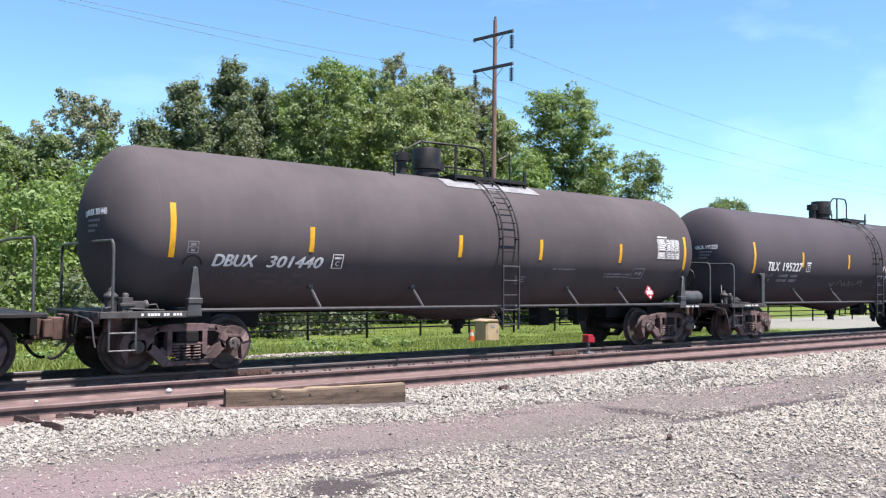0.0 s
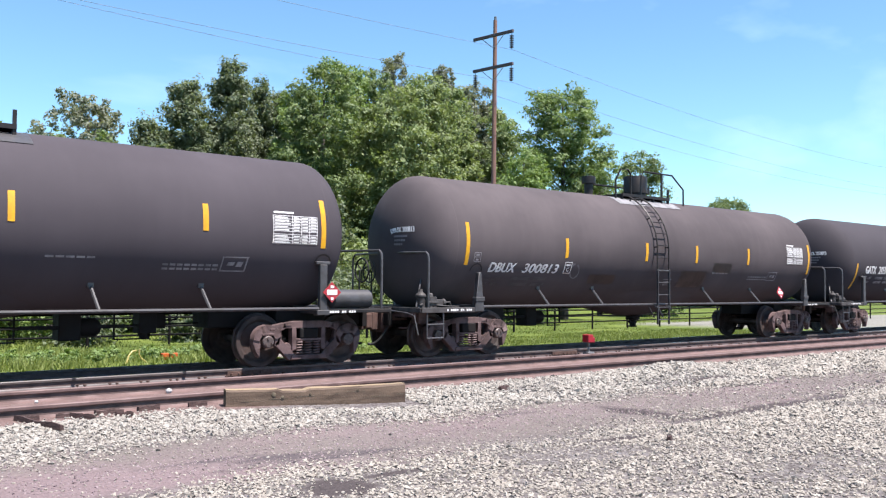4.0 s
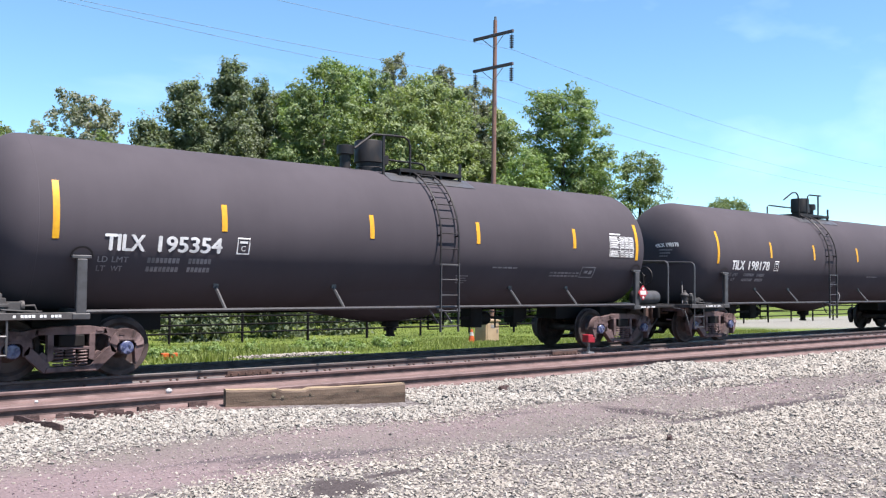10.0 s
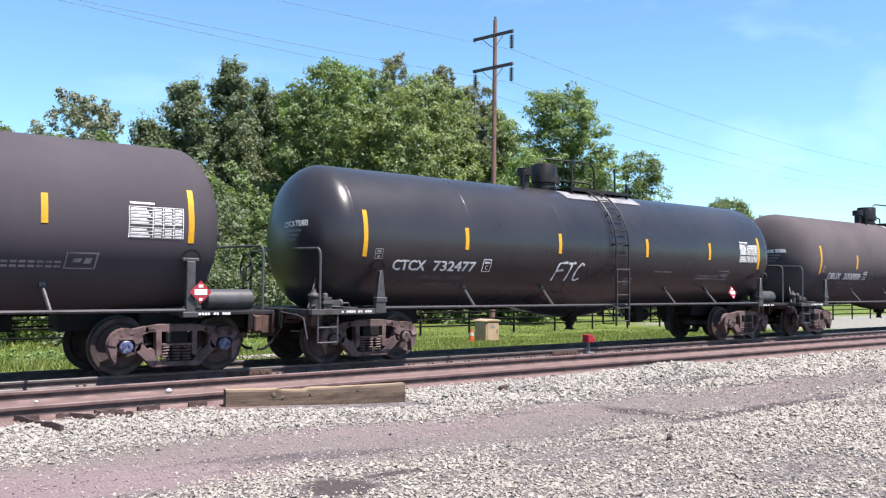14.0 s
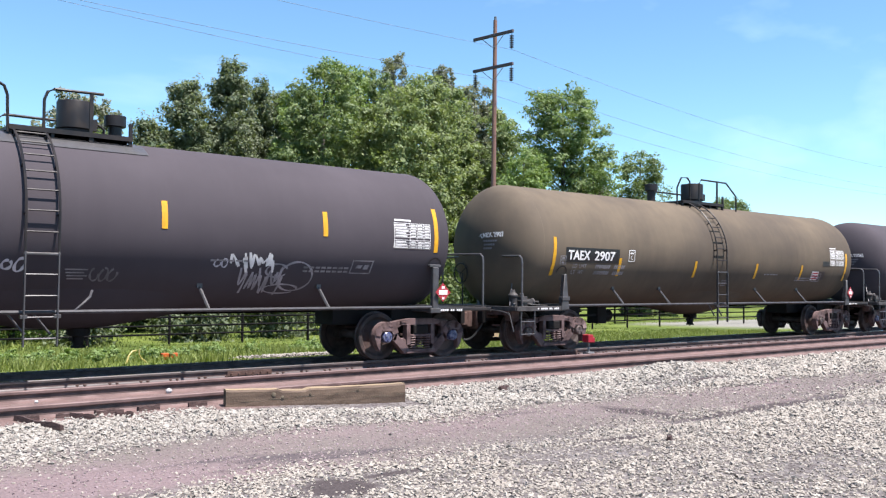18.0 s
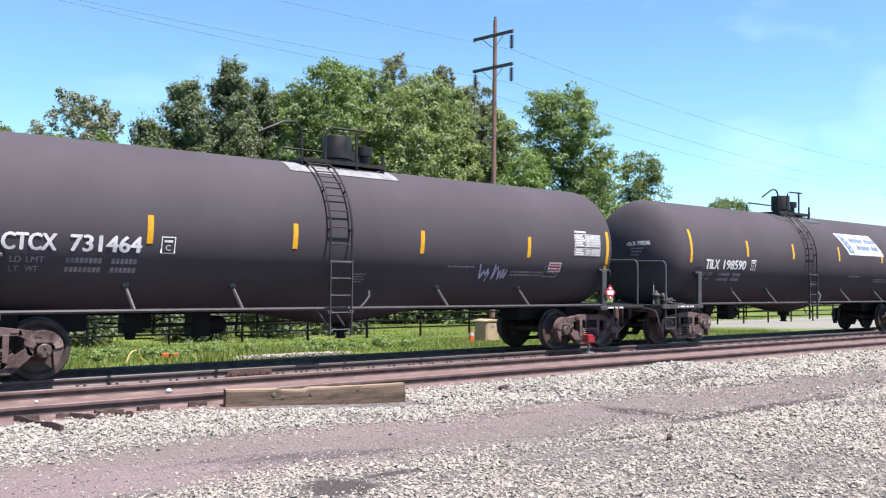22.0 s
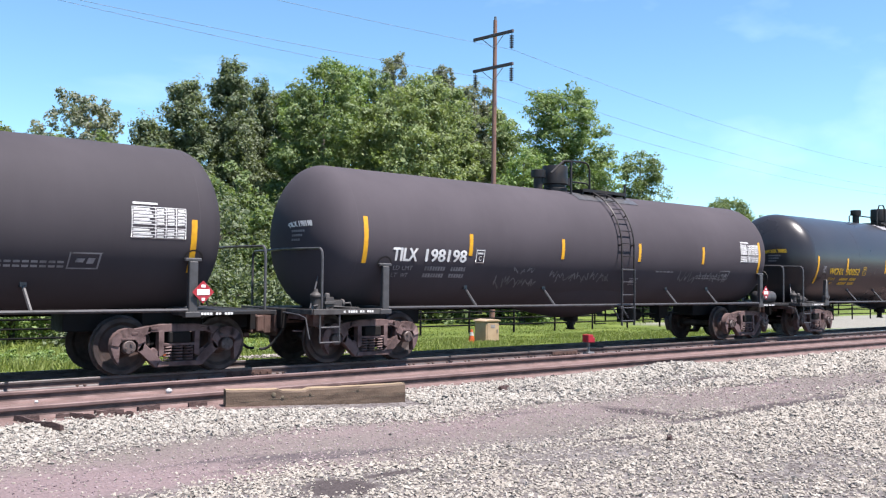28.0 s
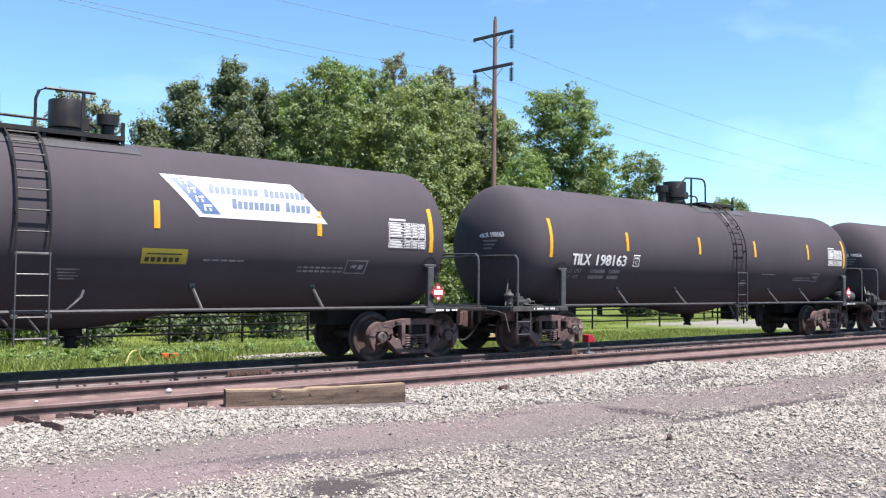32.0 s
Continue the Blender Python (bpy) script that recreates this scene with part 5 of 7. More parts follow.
def angle_cock_mesh():
    return Geo().tube([(-8.2, -0.42, 0.80), (-8.66, -0.42, 0.80)], 0.03, 7).box(-8.64, -8.54, -0.46, -0.38, 0.80, 0.92).mesh("angle_cock", M_RUST, 0.006)


def knuckle_mesh():
    return Geo().lathe([(0.60, 0.0), (0.60, 0.085), (0.95, 0.085), (0.96, 0.0)], 12, "z", (-8.98, -0.12, 0)).mesh("knuckle", M_RUST, 0.01)


def hose_mesh():
    pts = [(-8.60 - 0.42 * u, -0.42 + 0.30 * u, 0.78 - 0.62 * math.sin(math.pi * u * 0.5) + 0.10 * u * u) for u in np.linspace(0, 1, 11)]
    return Geo().tube(pts, 0.028, 7).mesh("air_hose", M_RUBBER)


def step_mesh():
    g = Geo()
    for x in (-8.46, -8.02):
        g.tube([(x, -1.50, 1.0), (x, -1.50, 0.42)], 0.018, 6)
    for z in (0.43, 0.72):
        g.tube([(-8.46, -1.50, z), (-8.02, -1.50, z)], 0.018, 6)
    return g.mesh("step", M_RAILING)


def reservoir_mesh():
    return Geo().lathe([(-0.50, 0.0), (-0.49, 0.10), (-0.44, 0.19), (0.44, 0.19), (0.49, 0.10), (0.50, 0.0)], 18, "x", (-7.85, -1.08, 1.26)).mesh("air_reservoir", M_RAILING)


def valve_box_mesh():
    g = Geo().box(-8.16, -7.98, -1.22, -1.0, 1.06, 1.30).box(-8.20, -7.94, -1.25, -0.97, 1.16, 1.21).box(-7.98, -7.74, -1.18, -1.04, 1.10, 1.24)
    g.lathe([(1.06, 0.0), (1.06, 0.10), (1.28, 0.10), (1.30, 0.12), (1.34, 0.12), (1.40, 0.05), (1.46, 0.04), (1.46, 0.0)], 14, "z", (-8.30, -1.06, 0))
    g.lathe([(1.24, 0.0), (1.24, 0.055), (1.36, 0.055), (1.38, 0.03), (1.38, 0.0)], 12, "z", (-8.07, -1.11, 0))
    g.lathe([(-7.76, 0.0), (-7.76, 0.09), (-7.70, 0.09), (-7.68, 0.0)], 12, "x", (0, -1.11, 1.17))
    g.tube([(-7.70, -1.11, 1.17), (-7.55, -1.14, 1.18), (-7.50, -1.14, 1.06)], 0.02, 6)
    g.tube([(-8.30, -1.14, 1.14), (-8.46, -1.22, 1.12), (-8.52, -1.22, 0.94)], 0.022, 6)
    g.tube([(-8.07, -1.20, 1.10), (-8.07, -1.36, 1.12), (-7.80, -1.40, 1.10), (-7.5, -1.40, 1.09)], 0.016, 6)
    return g.mesh("brake_valve", M_VALVE, 0.010)


def brake_wheel_mesh():
    g = Geo().tube([(-8.50, 0.62 + 0.25 * math.cos(a), 1.85 + 0.25 * math.sin(a)) for a in np.linspace(0, math.tau, 17)], 0.018, 6)
    for a in (0.4, 2.5, 4.6):
        g.tube([(-8.50, 0.62, 1.85), (-8.50, 0.62 + 0.25 * math.cos(a), 1.85 + 0.25 * math.sin(a))], 0.014, 5)
    g.tube([(-8.50, 0.62, 1.85), (-8.44, 0.62, 1.85), (-8.44, 0.62, 1.06)], 0.02, 6)
    return g.mesh("hand_brake", M_STEEL)


def brace_mesh():
    return Geo().tube([(-8.0, -0.75, 1.95), (-8.45, -1.1, 1.08)], 0.018, 6).mesh("end_brace", M_RAILING)


def sump_mesh():
    g = Geo()
    vs, n, k = [], 14, 12
    for i in range(n + 1):
        x = -2.3 + 4.6 * i / n
        drop = 0.30 * math.sin(math.pi * i / n) ** 1.3
        for j in range(k + 1):
            a = radians(-150 + 120 * j / k)
            e = math.cos(radians(-90) - a)
            vs.append((x, (TANK_R - 0.02) * math.cos(a) * 0.98, TANK_Z + (TANK_R - 0.02) * math.sin(a) - drop * max((e - 0.6) / 0.4, 0)))
    g.add(vs, [(i * (k + 1) + j, i * (k + 1) + j + 1, (i + 1) * (k + 1) + j + 1, (i + 1) * (k + 1) + j) for i in range(n) for j in range(k)])
    return g.mesh("tank_sump", M_BLACK, 0, 60)


def outlet_mesh():
    g = Geo().lathe([(0.74, 0.0), (0.74, 0.20), (0.62, 0.20), (0.60, 0.10), (0.44, 0.09), (0.44, 0.12), (0.40, 0.12), (0.40, 0.0)], 14, "z")
    return g.box(-0.16, 0.16, -0.03, 0.03, 0.52, 0.58).mesh("outlet_valve", M_BLACK)


def pipe_mesh(z, y, x0, x1):
    return Geo().tube([(x0, y, z), (x1, y, z)], 0.026, 6).mesh("brake_pipe", M_BLACK)


def lever_guide_mesh():
    g = Geo().box(-0.24, -0.215, 0.28, 0.32, 0.50, 1.10).box(0.215, 0.24, 0.28, 0.32, 0.55, 1.10).box(-0.24, 0.24, 0.28, 0.32, 0.49, 0.515)
    return g.mesh("lever_guide", M_BLACK)


def brake_lever_mesh():
    g = Geo().box(-0.9, 0.9, 0.10, 0.13, 0.72, 0.79).tube([(0.9, 0.11, 0.76), (3.2, 0.11, 0.80)], 0.018, 6).tube([(-0.9, 0.11, 0.76), (-2.0, 0.11, 0.82)], 0.018, 6)
    return g.mesh("brake_lever", M_BLACK)


def control_valve_mesh():
    g = Geo().box(-0.22, 0.10, 0.0, 0.35, 0.62, 1.06).box(0.10, 0.30, 0.06, 0.26, 0.70, 0.98)
    g.lathe([(0.50, 0.0), (0.50, 0.09), (0.62, 0.11), (0.64, 0.0)], 12, "z", (-0.06, 0.17, 0))
    return g.tube([(0.30, 0.16, 0.84), (0.55, 0.16, 0.86), (0.62, 0.3, 0.95)], 0.02, 6).mesh("control_valve", M_BLACK, 0.015)


def gear_box_mesh():
    g = Geo().box(-0.26, 0.12, 0.05, 0.45, 0.52, 1.06).lathe([(-0.10, 0.0), (-0.10, 0.17), (0.42, 0.17), (0.50, 0.10), (0.50, 0.0)], 14, "x", (0, 0.25, 0.74))
    return g.mesh("brake_cylinder", M_BLACK, 0.02)


def manway_mesh():
    g = Geo().lathe([(3.98, 0.34), (4.12, 0.34), (4.14, 0.31), (4.22, 0.31), (4.24, 0.355), (4.70, 0.355), (4.72, 0.345), (4.745, 0.0)], 28, "z")
    return g.box(0.26, 0.38, -0.24, -0.14, 4.22, 4.42).mesh("manway_housing", M_STEEL, 0, 35)


def vent_mesh():
    return Geo().lathe([(4.0, 0.12), (4.36, 0.12), (4.37, 0.19), (4.56, 0.19), (4.57, 0.16), (4.58, 0.0)], 16, "z").mesh("relief_valve", M_STEEL, 0, 35)


def walkway_mesh(x0, x1):
    g = Geo()
    g.box(x0, x1, -0.60, 0.60, 4.075, 4.10)
    for x in np.linspace(x0, x1 - 0.05, 4):
        g.box(x, x + 0.05, -0.64, 0.64, 4.03, 4.075)
        for s in (-1, 1):
            g.box(x, x + 0.05, s * 0.60 - 0.03, s * 0.60 + 0.03, 3.86, 4.07)
    g.box(x0, x1, -0.66, -0.63, 4.03, 4.11).box(x0, x1, 0.63, 0.66, 4.03, 4.11)
    return g.mesh("walkway", M_STEEL)


def pad_mesh(x0, x1):
    g = Geo()
    vs = []
    for i in range(9):
        a = math.pi / 2 + 0.32 + 0.31 * i / 8
        vs += [(x, (TANK_R + 0.012) * math.cos(a), TANK_Z + (TANK_R + 0.012) * math.sin(a)) for x in (x0 - 0.42, x1 + 0.2)]
    g.add(vs, [(2 * i, 2 * i + 1, 2 * i + 3, 2 * i + 2) for i in range(8)])
    return g.mesh("anti_slip_pad", M_PAD, 0, 60)


def guard_mesh(path):
    return Geo().tube(path, 0.026, 7).mesh("guard_rail", M_STEEL, 0, 50)


def guard_post_mesh():
    return Geo().box(-0.028, 0.028, -0.018, 0.018, 3.92, 4.79).mesh("guard_post", M_STEEL)


GUARDS = {  # tubular rails along the walkway as (x, z), and the posts under them
    "A1": ([[(-1.22, 4.42), (-0.75, 4.77), (-0.2, 4.80), (0.08, 4.80), (0.19, 4.74), (0.24, 4.62), (0.25, 3.98)]], (-0.47,)),
    "A2": ([[(-2.15, 4.50), (-1.60, 4.77), (-1.36, 4.80), (-1.23, 4.72), (-1.18, 4.58), (-1.16, 3.98)], [(-0.62, 4.02), (-0.62, 4.58), (-0.57, 4.72), (-0.46, 4.78), (0.34, 4.80)]], (0.14,)),
    "D1": ([[(-2.15, 3.86), (-2.15, 4.38), (-1.45, 4.76), (-0.2, 4.79), (0.25, 4.78), (0.40, 4.70), (0.48, 4.52), (0.50, 3.98)], [(0.92, 4.55), (1.30, 4.75), (1.32, 3.95)]], (-0.40,)),
    "D2": ([[(-1.30, 3.95), (-1.30, 4.45), (-1.10, 4.76), (-0.80, 4.78), (-0.68, 4.68), (-0.66, 3.98)], [(-0.22, 3.98), (-0.20, 4.66), (-0.10, 4.78), (1.2, 4.78), (1.75, 4.40), (1.75, 3.9)]], (0.72,)),
}


FITTINGS = {  # ladder x, manway x, walkway from and to, relief valve x
    "A1": (0.58, -0.42, -0.05, 1.72, -1.05), "A2": (-0.84, 0.05, -1.15, 0.85, 0.75),
    "D1": (0.41, -0.78, -0.45, 1.85, -1.5), "D2": (-0.56, 0.32, -1.05, 1.05, -1.7),
}
STRIPES = {  # where the six stripes stand along a car, and the heights of the tops of the short and long ones
    "A1": ((-7.36, -4.53, -1.36, 1.48, 4.61, 7.0), 2.95, 3.17), "A2": ((-7.32, -4.49, -1.86, 1.12, 4.29, 7.02), 2.95, 3.17),
    "D1": ((-7.36, -4.5, -1.5, 1.6, 4.3, 7.1), 2.71, 2.95), "D2": ((-7.38, -4.4, -1.6, 1.0, 3.8, 7.1), 2.71, 2.95),
    -1: ((-7.36, -4.53, -1.45, 1.4, 4.5, 7.0), 2.70, 2.93), 0: ((-7.43, -4.70, -0.99, 1.50, 4.39, 7.13), 2.64, 2.93), 1: ((-7.41, -4.60, -2.03, 0.89, 4.05, 7.03), 2.73, 2.95),
    2: ((-7.47, -4.60, -1.87, 0.82, 3.56, 6.94), 2.66, 2.68), 3: ((-7.40, -4.50, -1.33, 2.10, 4.39, 7.0), 2.41, 2.42),
    4: ((-7.36, -4.19, -1.11, 1.12, 3.73, 7.26), 2.71, 2.94), 6: ((-7.35, -4.70, -1.57, 1.61, 4.44, 6.98), 2.81, 3.07),
    13: ((-7.31, -4.72, -1.28, 1.74, 5.22, 7.02), 2.66, 2.92), 14: ((-7.29, -4.78, -1.44, 1.46, 4.52, 7.17), 2.70, 2.95),
    15: ((-7.40, -4.73, -1.78, 1.55, 4.39, 6.94), 2.81, 3.05), 18: ((-7.36, -4.68, -1.45, 1.35, 4.47, 7.02), 2.69, 2.93),
    19: ((-7.37, -4.92, -1.63, 1.50, 4.14, 7.02), 2.28, 2.73), 21: ((-7.38, -4.30, -1.94, 2.35, 4.84, 7.05), 2.44, 2.74),
    24: ((-7.36, -4.55, -1.79, 1.23, 4.37, 7.14), 2.69, 2.93), 26: ((-7.36, -4.27, -1.50, 1.01, 3.53, 7.08), 2.71, 2.96),
    27: ((-7.36, -4.35, -1.49, 1.69, 4.17, 7.09), 2.70, 2.94), 29: ((-7.50, -5.50, -2.62, 0.58, 3.77, 7.0), 2.58, 2.61),
    33: ((-7.31, -4.66, -1.65, 1.30, 4.18, 7.0), 2.95, 3.17), 30: ((-7.44, -4.66, -1.72, 1.20, 4.04, 6.93), 2.68, 2.92), 31: ((-7.44, -4.57, -1.91, 0.79, 3.58, 7.01), 2.62, 2.65),
    32: ((-7.29, -4.63, -1.55, 1.38, 4.30, 6.97), 2.68, 2.93),
}
ROOT_LABEL = {"matte": "matt black steel tank car", "coal": "coal-black steel tank car", "dusty": "dusty grey-black steel tank car", "gloss": "glossy black steel tank car", "umber": "black tank car under grey-brown dust", "olive": "black tank car under olive-brown dust", "brown": "black tank car faded to dusty brown"}


def arc_of(z):
    return TANK_R * math.asin(max(-1, min(1, (z - TANK_Z) / TANK_R)))


TEXT_AT = {  # mark from and width, number from and width, height of the foot, plate mark from
    3: (-6.76, 0.81, -5.76, 1.13, 2.08, -4.34), 13: (-6.84, 0.66, -5.99, 1.20, 2.05, -4.53), 18: (-6.83, 0.80, -5.92, 1.13, 2.08, -4.51), 24: (-6.83, 0.81, -5.83, 1.16, 2.05, -4.35),
    30: (-6.76, 0.65, -5.90, 1.14, 2.05, -4.49), 32: (-6.80, 0.81, -5.85, 1.10, 2.11, -4.50), 33: (-6.78, 0.65, -5.93, 1.18, 2.06, -4.41), 17: (-6.84, 0.66, -5.99, 1.20, 2.05, -4.53),
    6: (-6.81, 0.84, -5.64, 1.20, 1.85, -4.24), 19: (-6.90, 0.80, -5.94, 0.78, 2.20, -4.61), 21: (-6.69, 0.97, -5.54, 0.95, 2.01, -4.34), 29: (-6.69, 0.97, -5.54, 0.95, 2.01, -4.34),
}
WHEELS = []


def tank_car(k, mark, number, paint="matte", fit="A1", extras=(), colour="white", label=""):
    """One car with its running gear; k counts the cars from the one abreast at the start."""
    car = tagged(new("tank_car"), ROOT_LABEL[paint] + (" with " + label if label else " with yellow reflective stripes"), "tank car", "cars of the train")
    kind = fit[0]
    mat = PAINT[paint]
    low, high = (-8.55, 8.10 if k == 19 else 8.50) if k in (19, 26, 27) else (-8.42, 7.92) if kind == "A" else (-8.46, 8.12)
    stretch = (high - low) / 2 / TANK_HALF
    fit_shell = Matrix.Translation(((low + high) / 2, 0, 0)) @ Matrix.Diagonal((stretch, 1, 1, 1))
    part("tank_shell", cached("shell", shell_mesh), car, at=fit_shell, mat=mat)
    for x in (-7.5, -4.45, -1.5, 1.5, 4.45, 7.5) if paint == "gloss" else (-7.5, 7.5):
        part("weld_seam", cached("seam", seam_mesh), car, at=((low + high) / 2 + stretch * x, 0, TANK_Z), mat=mat)
    xs, z_short, z_long = STRIPES[k] if k in STRIPES else STRIPES[fit]
    for x in xs:
        top, h = (z_long, 0.95) if abs(x) > 6 else (z_short, 0.48)
        a = arc_of(top)
        part("reflective_stripe", cached(("stripe", top, h), lambda: rect("reflective_stripe", -0.052, 0.052, a - h, a, M_YELLOW, 0.006)), car, at=(x, 0, 0))
    lx, mx, w0, w1, vx = FITTINGS[fit]
    lad = part("ladder", cached("stile", stile_mesh), car, at=(lx, 0, 0))
    rung = cached("rung", lambda: Geo().tube([(-0.245, 0, 0), (0.245, 0, 0)], 0.014, 6).mesh("rung", M_STEEL))
    for p in rung_spots():
        part("rung", rung, lad, at=p, mat=M_RAILING if p.z < 2.0 else None)
    part("lower_stile", cached("lstile", lower_stile_mesh), lad, "grey worn lower ladder sides")
    part("walkway", cached(("walk", fit), lambda: walkway_mesh(w0, w1)), car)
    if paint != "olive":
        part("anti_slip_pad", cached(("pad", fit), lambda: pad_mesh(w0, w1)), car, "pale worn anti-slip coating", mat=M_PAD if ("pads" in extras or kind == "D") else M_RAILING)
    part("manway_housing", cached("manway", manway_mesh), car, at=Matrix.Translation((mx, 0, 0)) @ Matrix.Diagonal((*((0.86, 0.86) if fit == "A2" else (0.95, 0.95)), 1, 1)))
    part("relief_valve", cached("vent", vent_mesh), car, at=(vx, 0, 0))
    for i, path in enumerate(GUARDS[fit][0]):
        part("guard_rail", cached(("guard", fit, i), lambda: guard_mesh([(x, -0.62, z) for x, z in path])), car)
    part("guard_rail", cached(("guard_far", fit), lambda: guard_mesh([(w0 + 0.1, 0.62, 4.0), (w0 + 0.1, 0.62, 4.40), (w0 + 0.2, 0.62, 4.47), (w1 - 0.2, 0.62, 4.47), (w1 - 0.1, 0.62, 4.40), (w1 - 0.1, 0.62, 4.0)])), car)
    for x in GUARDS[fit][1]:
        part("guard_post", cached("gpost", guard_post_mesh), car, at=(x, -0.62, 0))
    part("guard_post", cached("gpost2", lambda: Geo().box(-0.03, 0.03, -0.02, 0.02, 3.88, 4.35).mesh("guard_post", M_STEEL)), car, at=(w1 - 0.03, -0.62, 0))
    part("side_rail", cached("srail", side_rail_mesh), car)
    part("side_rail", cached("srail", side_rail_mesh), car, at=pose(0, 0, 0, 0, 0, 180))
    for x in (-4.46, -1.97, 2.84, 4.75) if fit in ("A1", "D1") else (-4.77, -2.82, 1.97, 4.42):
        part("rail_strut", cached("strut", strut_mesh), car, at=(x, 0, 0))
    for x in (lx - 0.45, lx - 0.08):
        part("ladder_brace", cached("fbrace", lambda: Geo().tube([(0, -1.46, 1.08), (0.26, -1.49, 0.74)], 0.020, 6).mesh("ladder_brace", M_RAILING)), car, at=(x, 0, 0))
    part("tank_sump", cached("sump", sump_mesh), car, mat=mat)
    part("outlet_valve", cached("outlet", outlet_mesh), car, at=(0.2, 0, 0))
    gx0 = {"A1": 2.9, "A2": -2.85, "D1": 3.3, "D2": -3.75}[fit]
    part("brake_pipe", cached("pipe1", lambda: pipe_mesh(0.95, 0.8, -6.2, 6.2)), car)
    part("brake_cylinder", cached("gear", gear_box_mesh), car, at=(gx0, 0, 0))
    for x in (gx0 + 1.0, gx0 - 1.15):
        part("lever_guide", cached("guide", lever_guide_mesh), car, at=(x, 0, 0))
    part("brake_lever", cached("blever", brake_lever_mesh), car, at=(gx0, 0, 0))
    part("control_valve", cached("cvalve", control_valve_mesh), car, at=(gx0 + math.copysign(1.35, gx0), 0, 0))
    for turn in (0, 180):
        m = pose(0, 0, 0, 0, 0, turn)
        deck = part("end_platform", cached("deck", deck_mesh), car, at=m)
        part("platform_edge", cached("deckedge", deck_edge_mesh), deck, "grey worn steel edge angle")
        part("stub_sill", cached("sill", sill_mesh), car, at=m)
        c = part("coupler", cached("coupler", coupler_mesh), car, at=m)
        part("knuckle", cached("knuckle", knuckle_mesh), c)
        part("air_hose", cached("hose", hose_mesh), car, at=m)
        part("uncoupling_lever", cached("lever", lever_mesh), car, at=m)
        part("brake_rod", cached("rod", rod_mesh), car, at=m)
        part("angle_cock", cached("cock", angle_cock_mesh), car, at=m)
        part("end_handrail", cached("erail", end_rail_mesh), car, at=(-8.40 if turn == 0 else 8.42, 0, 0))
        part("step", cached("step", step_mesh), car, at=m)
        part("end_brace", cached("ebrace", brace_mesh), car, at=m)
        for y in (-1, 1):
            a = 0 if y < 0 else 180
            x = (-6.93 if kind == "A" else -7.02) if turn == 0 else 7.03
            part("bolster_bracket", cached(("saddle", kind), lambda: saddle_mesh(kind)), car, at=pose(x, 0, 0, 0, 0, a))
        part("saddle_pad_edge", cached(("spad", kind), lambda: saddle_pad_mesh(-0.58 if kind == "A" else -0.67)), car, at=((-6.94 if kind == "A" else -7.04) if turn == 0 else 7.03, 0, 0))
    flip = fit in ("A1", "D1")
    if flip:
        part("air_reservoir", cached("reservoir", reservoir_mesh), car, at=(15.75, 0, 0))
    part("brake_valve", cached("bvalve", valve_box_mesh), car)
    part("hand_brake", cached("hbrake", brake_wheel_mesh), car, at=pose(0, 0, 0, 0, 0, 180 if flip else 0))
    # running gear
    blue = k in (7, 8, 10, 11, 12, 16, 18, 20, 22, 28)
    for bx in (-BOGIE_X, BOGIE_X):
        bogie = part("bogie", cached("bolster", bolster_mesh), car, at=(bx, 0, 0))
        for turn in (0, 180):
            part("side_frame", cached("sframe", side_frame_mesh), bogie, at=pose(0, 0, 0, 0, 0, turn))
        for sx in (-0.19, 0.0, 0.19):
            part("spring", cached("spring", spring_mesh), bogie, at=(sx, -1.04, 0))
        part("brake_beam", cached("bbeam", brake_beam_mesh), bogie)
        for ax in (-WHEELBASE / 2, WHEELBASE / 2):
            w = part("wheel_set", cached("wheels", wheel_set_mesh), car, at=(bx + ax, 0, AXLE_Z))
            part("bearing_cap", cached("cap", cap_mesh), w, "blue bearing end cap" if blue else "rusty bearing end cap", mat=M_CAP if blue else M_CAPG)
            WHEELS.append((w, bx + ax, k))
    # stencils
    ink = M_WHITE if colour == "white" else M_LETTER_Y
    xm, wm, xn, wn, base, xp = TEXT_AT.get(k, (-6.60, 0.67, -5.71, 1.16, 2.08, -4.27) if kind == "A" else (-6.67, 0.86, -5.60, 1.20, 1.86, -4.20))
    a0, size = arc_of(base), 0.28 if kind == "A" else 0.235
    pale = M_LETTER_Y if colour == "yellow" else M_FADED if kind == "A" or paint in ("brown", "olive", "umber") else M_DIM
    slope = 0.25 if k in (0, 4) else 0.12 if mark == "WCHX" else 0.0
    if mark:
        part("reporting_mark", wrap(lettering(mark, size, wm, ink, slope, 0.055), xm, a0), car)["kind"] = "stuff"
        part("car_number", wrap(lettering(number, size, wn, ink, slope, 0.055), xn, a0), car)["kind"] = "stuff"
        if k == 22:
            part("end_mark", head_wrap(Geo().box(0.0, 0.62, 0.0, 0.12, 0, 0.001).mesh("end_mark", M_FADED), 0.24, 0.18), car, at=(low + TANK_HALF - 0.004, 0, 0), label= "pale painted-out end mark")["kind"] = "stuff"
        else:
            part("end_mark", head_wrap(lettering(mark + " " + number, 0.13, 0.66, ink, slope, 0.06), 0.24, 0.18), car, at=(low + TANK_HALF - 0.004, 0, 0))["kind"] = "stuff"
        part("end_stencil", cached("endsten", lambda: head_wrap(small_bars(), 0.24, -0.05)), car, at=(low + TANK_HALF - 0.004, 0, 0))["kind"] = "stuff"
    else:
        part("reporting_mark", cached("nomark", lambda: bars("reporting_mark", [(-6.62 + 0.19 * i, -6.48 + 0.19 * i, arc_of(2.06), arc_of(2.34)) for i in range(11) if i != 4], M_WHITE)), car)
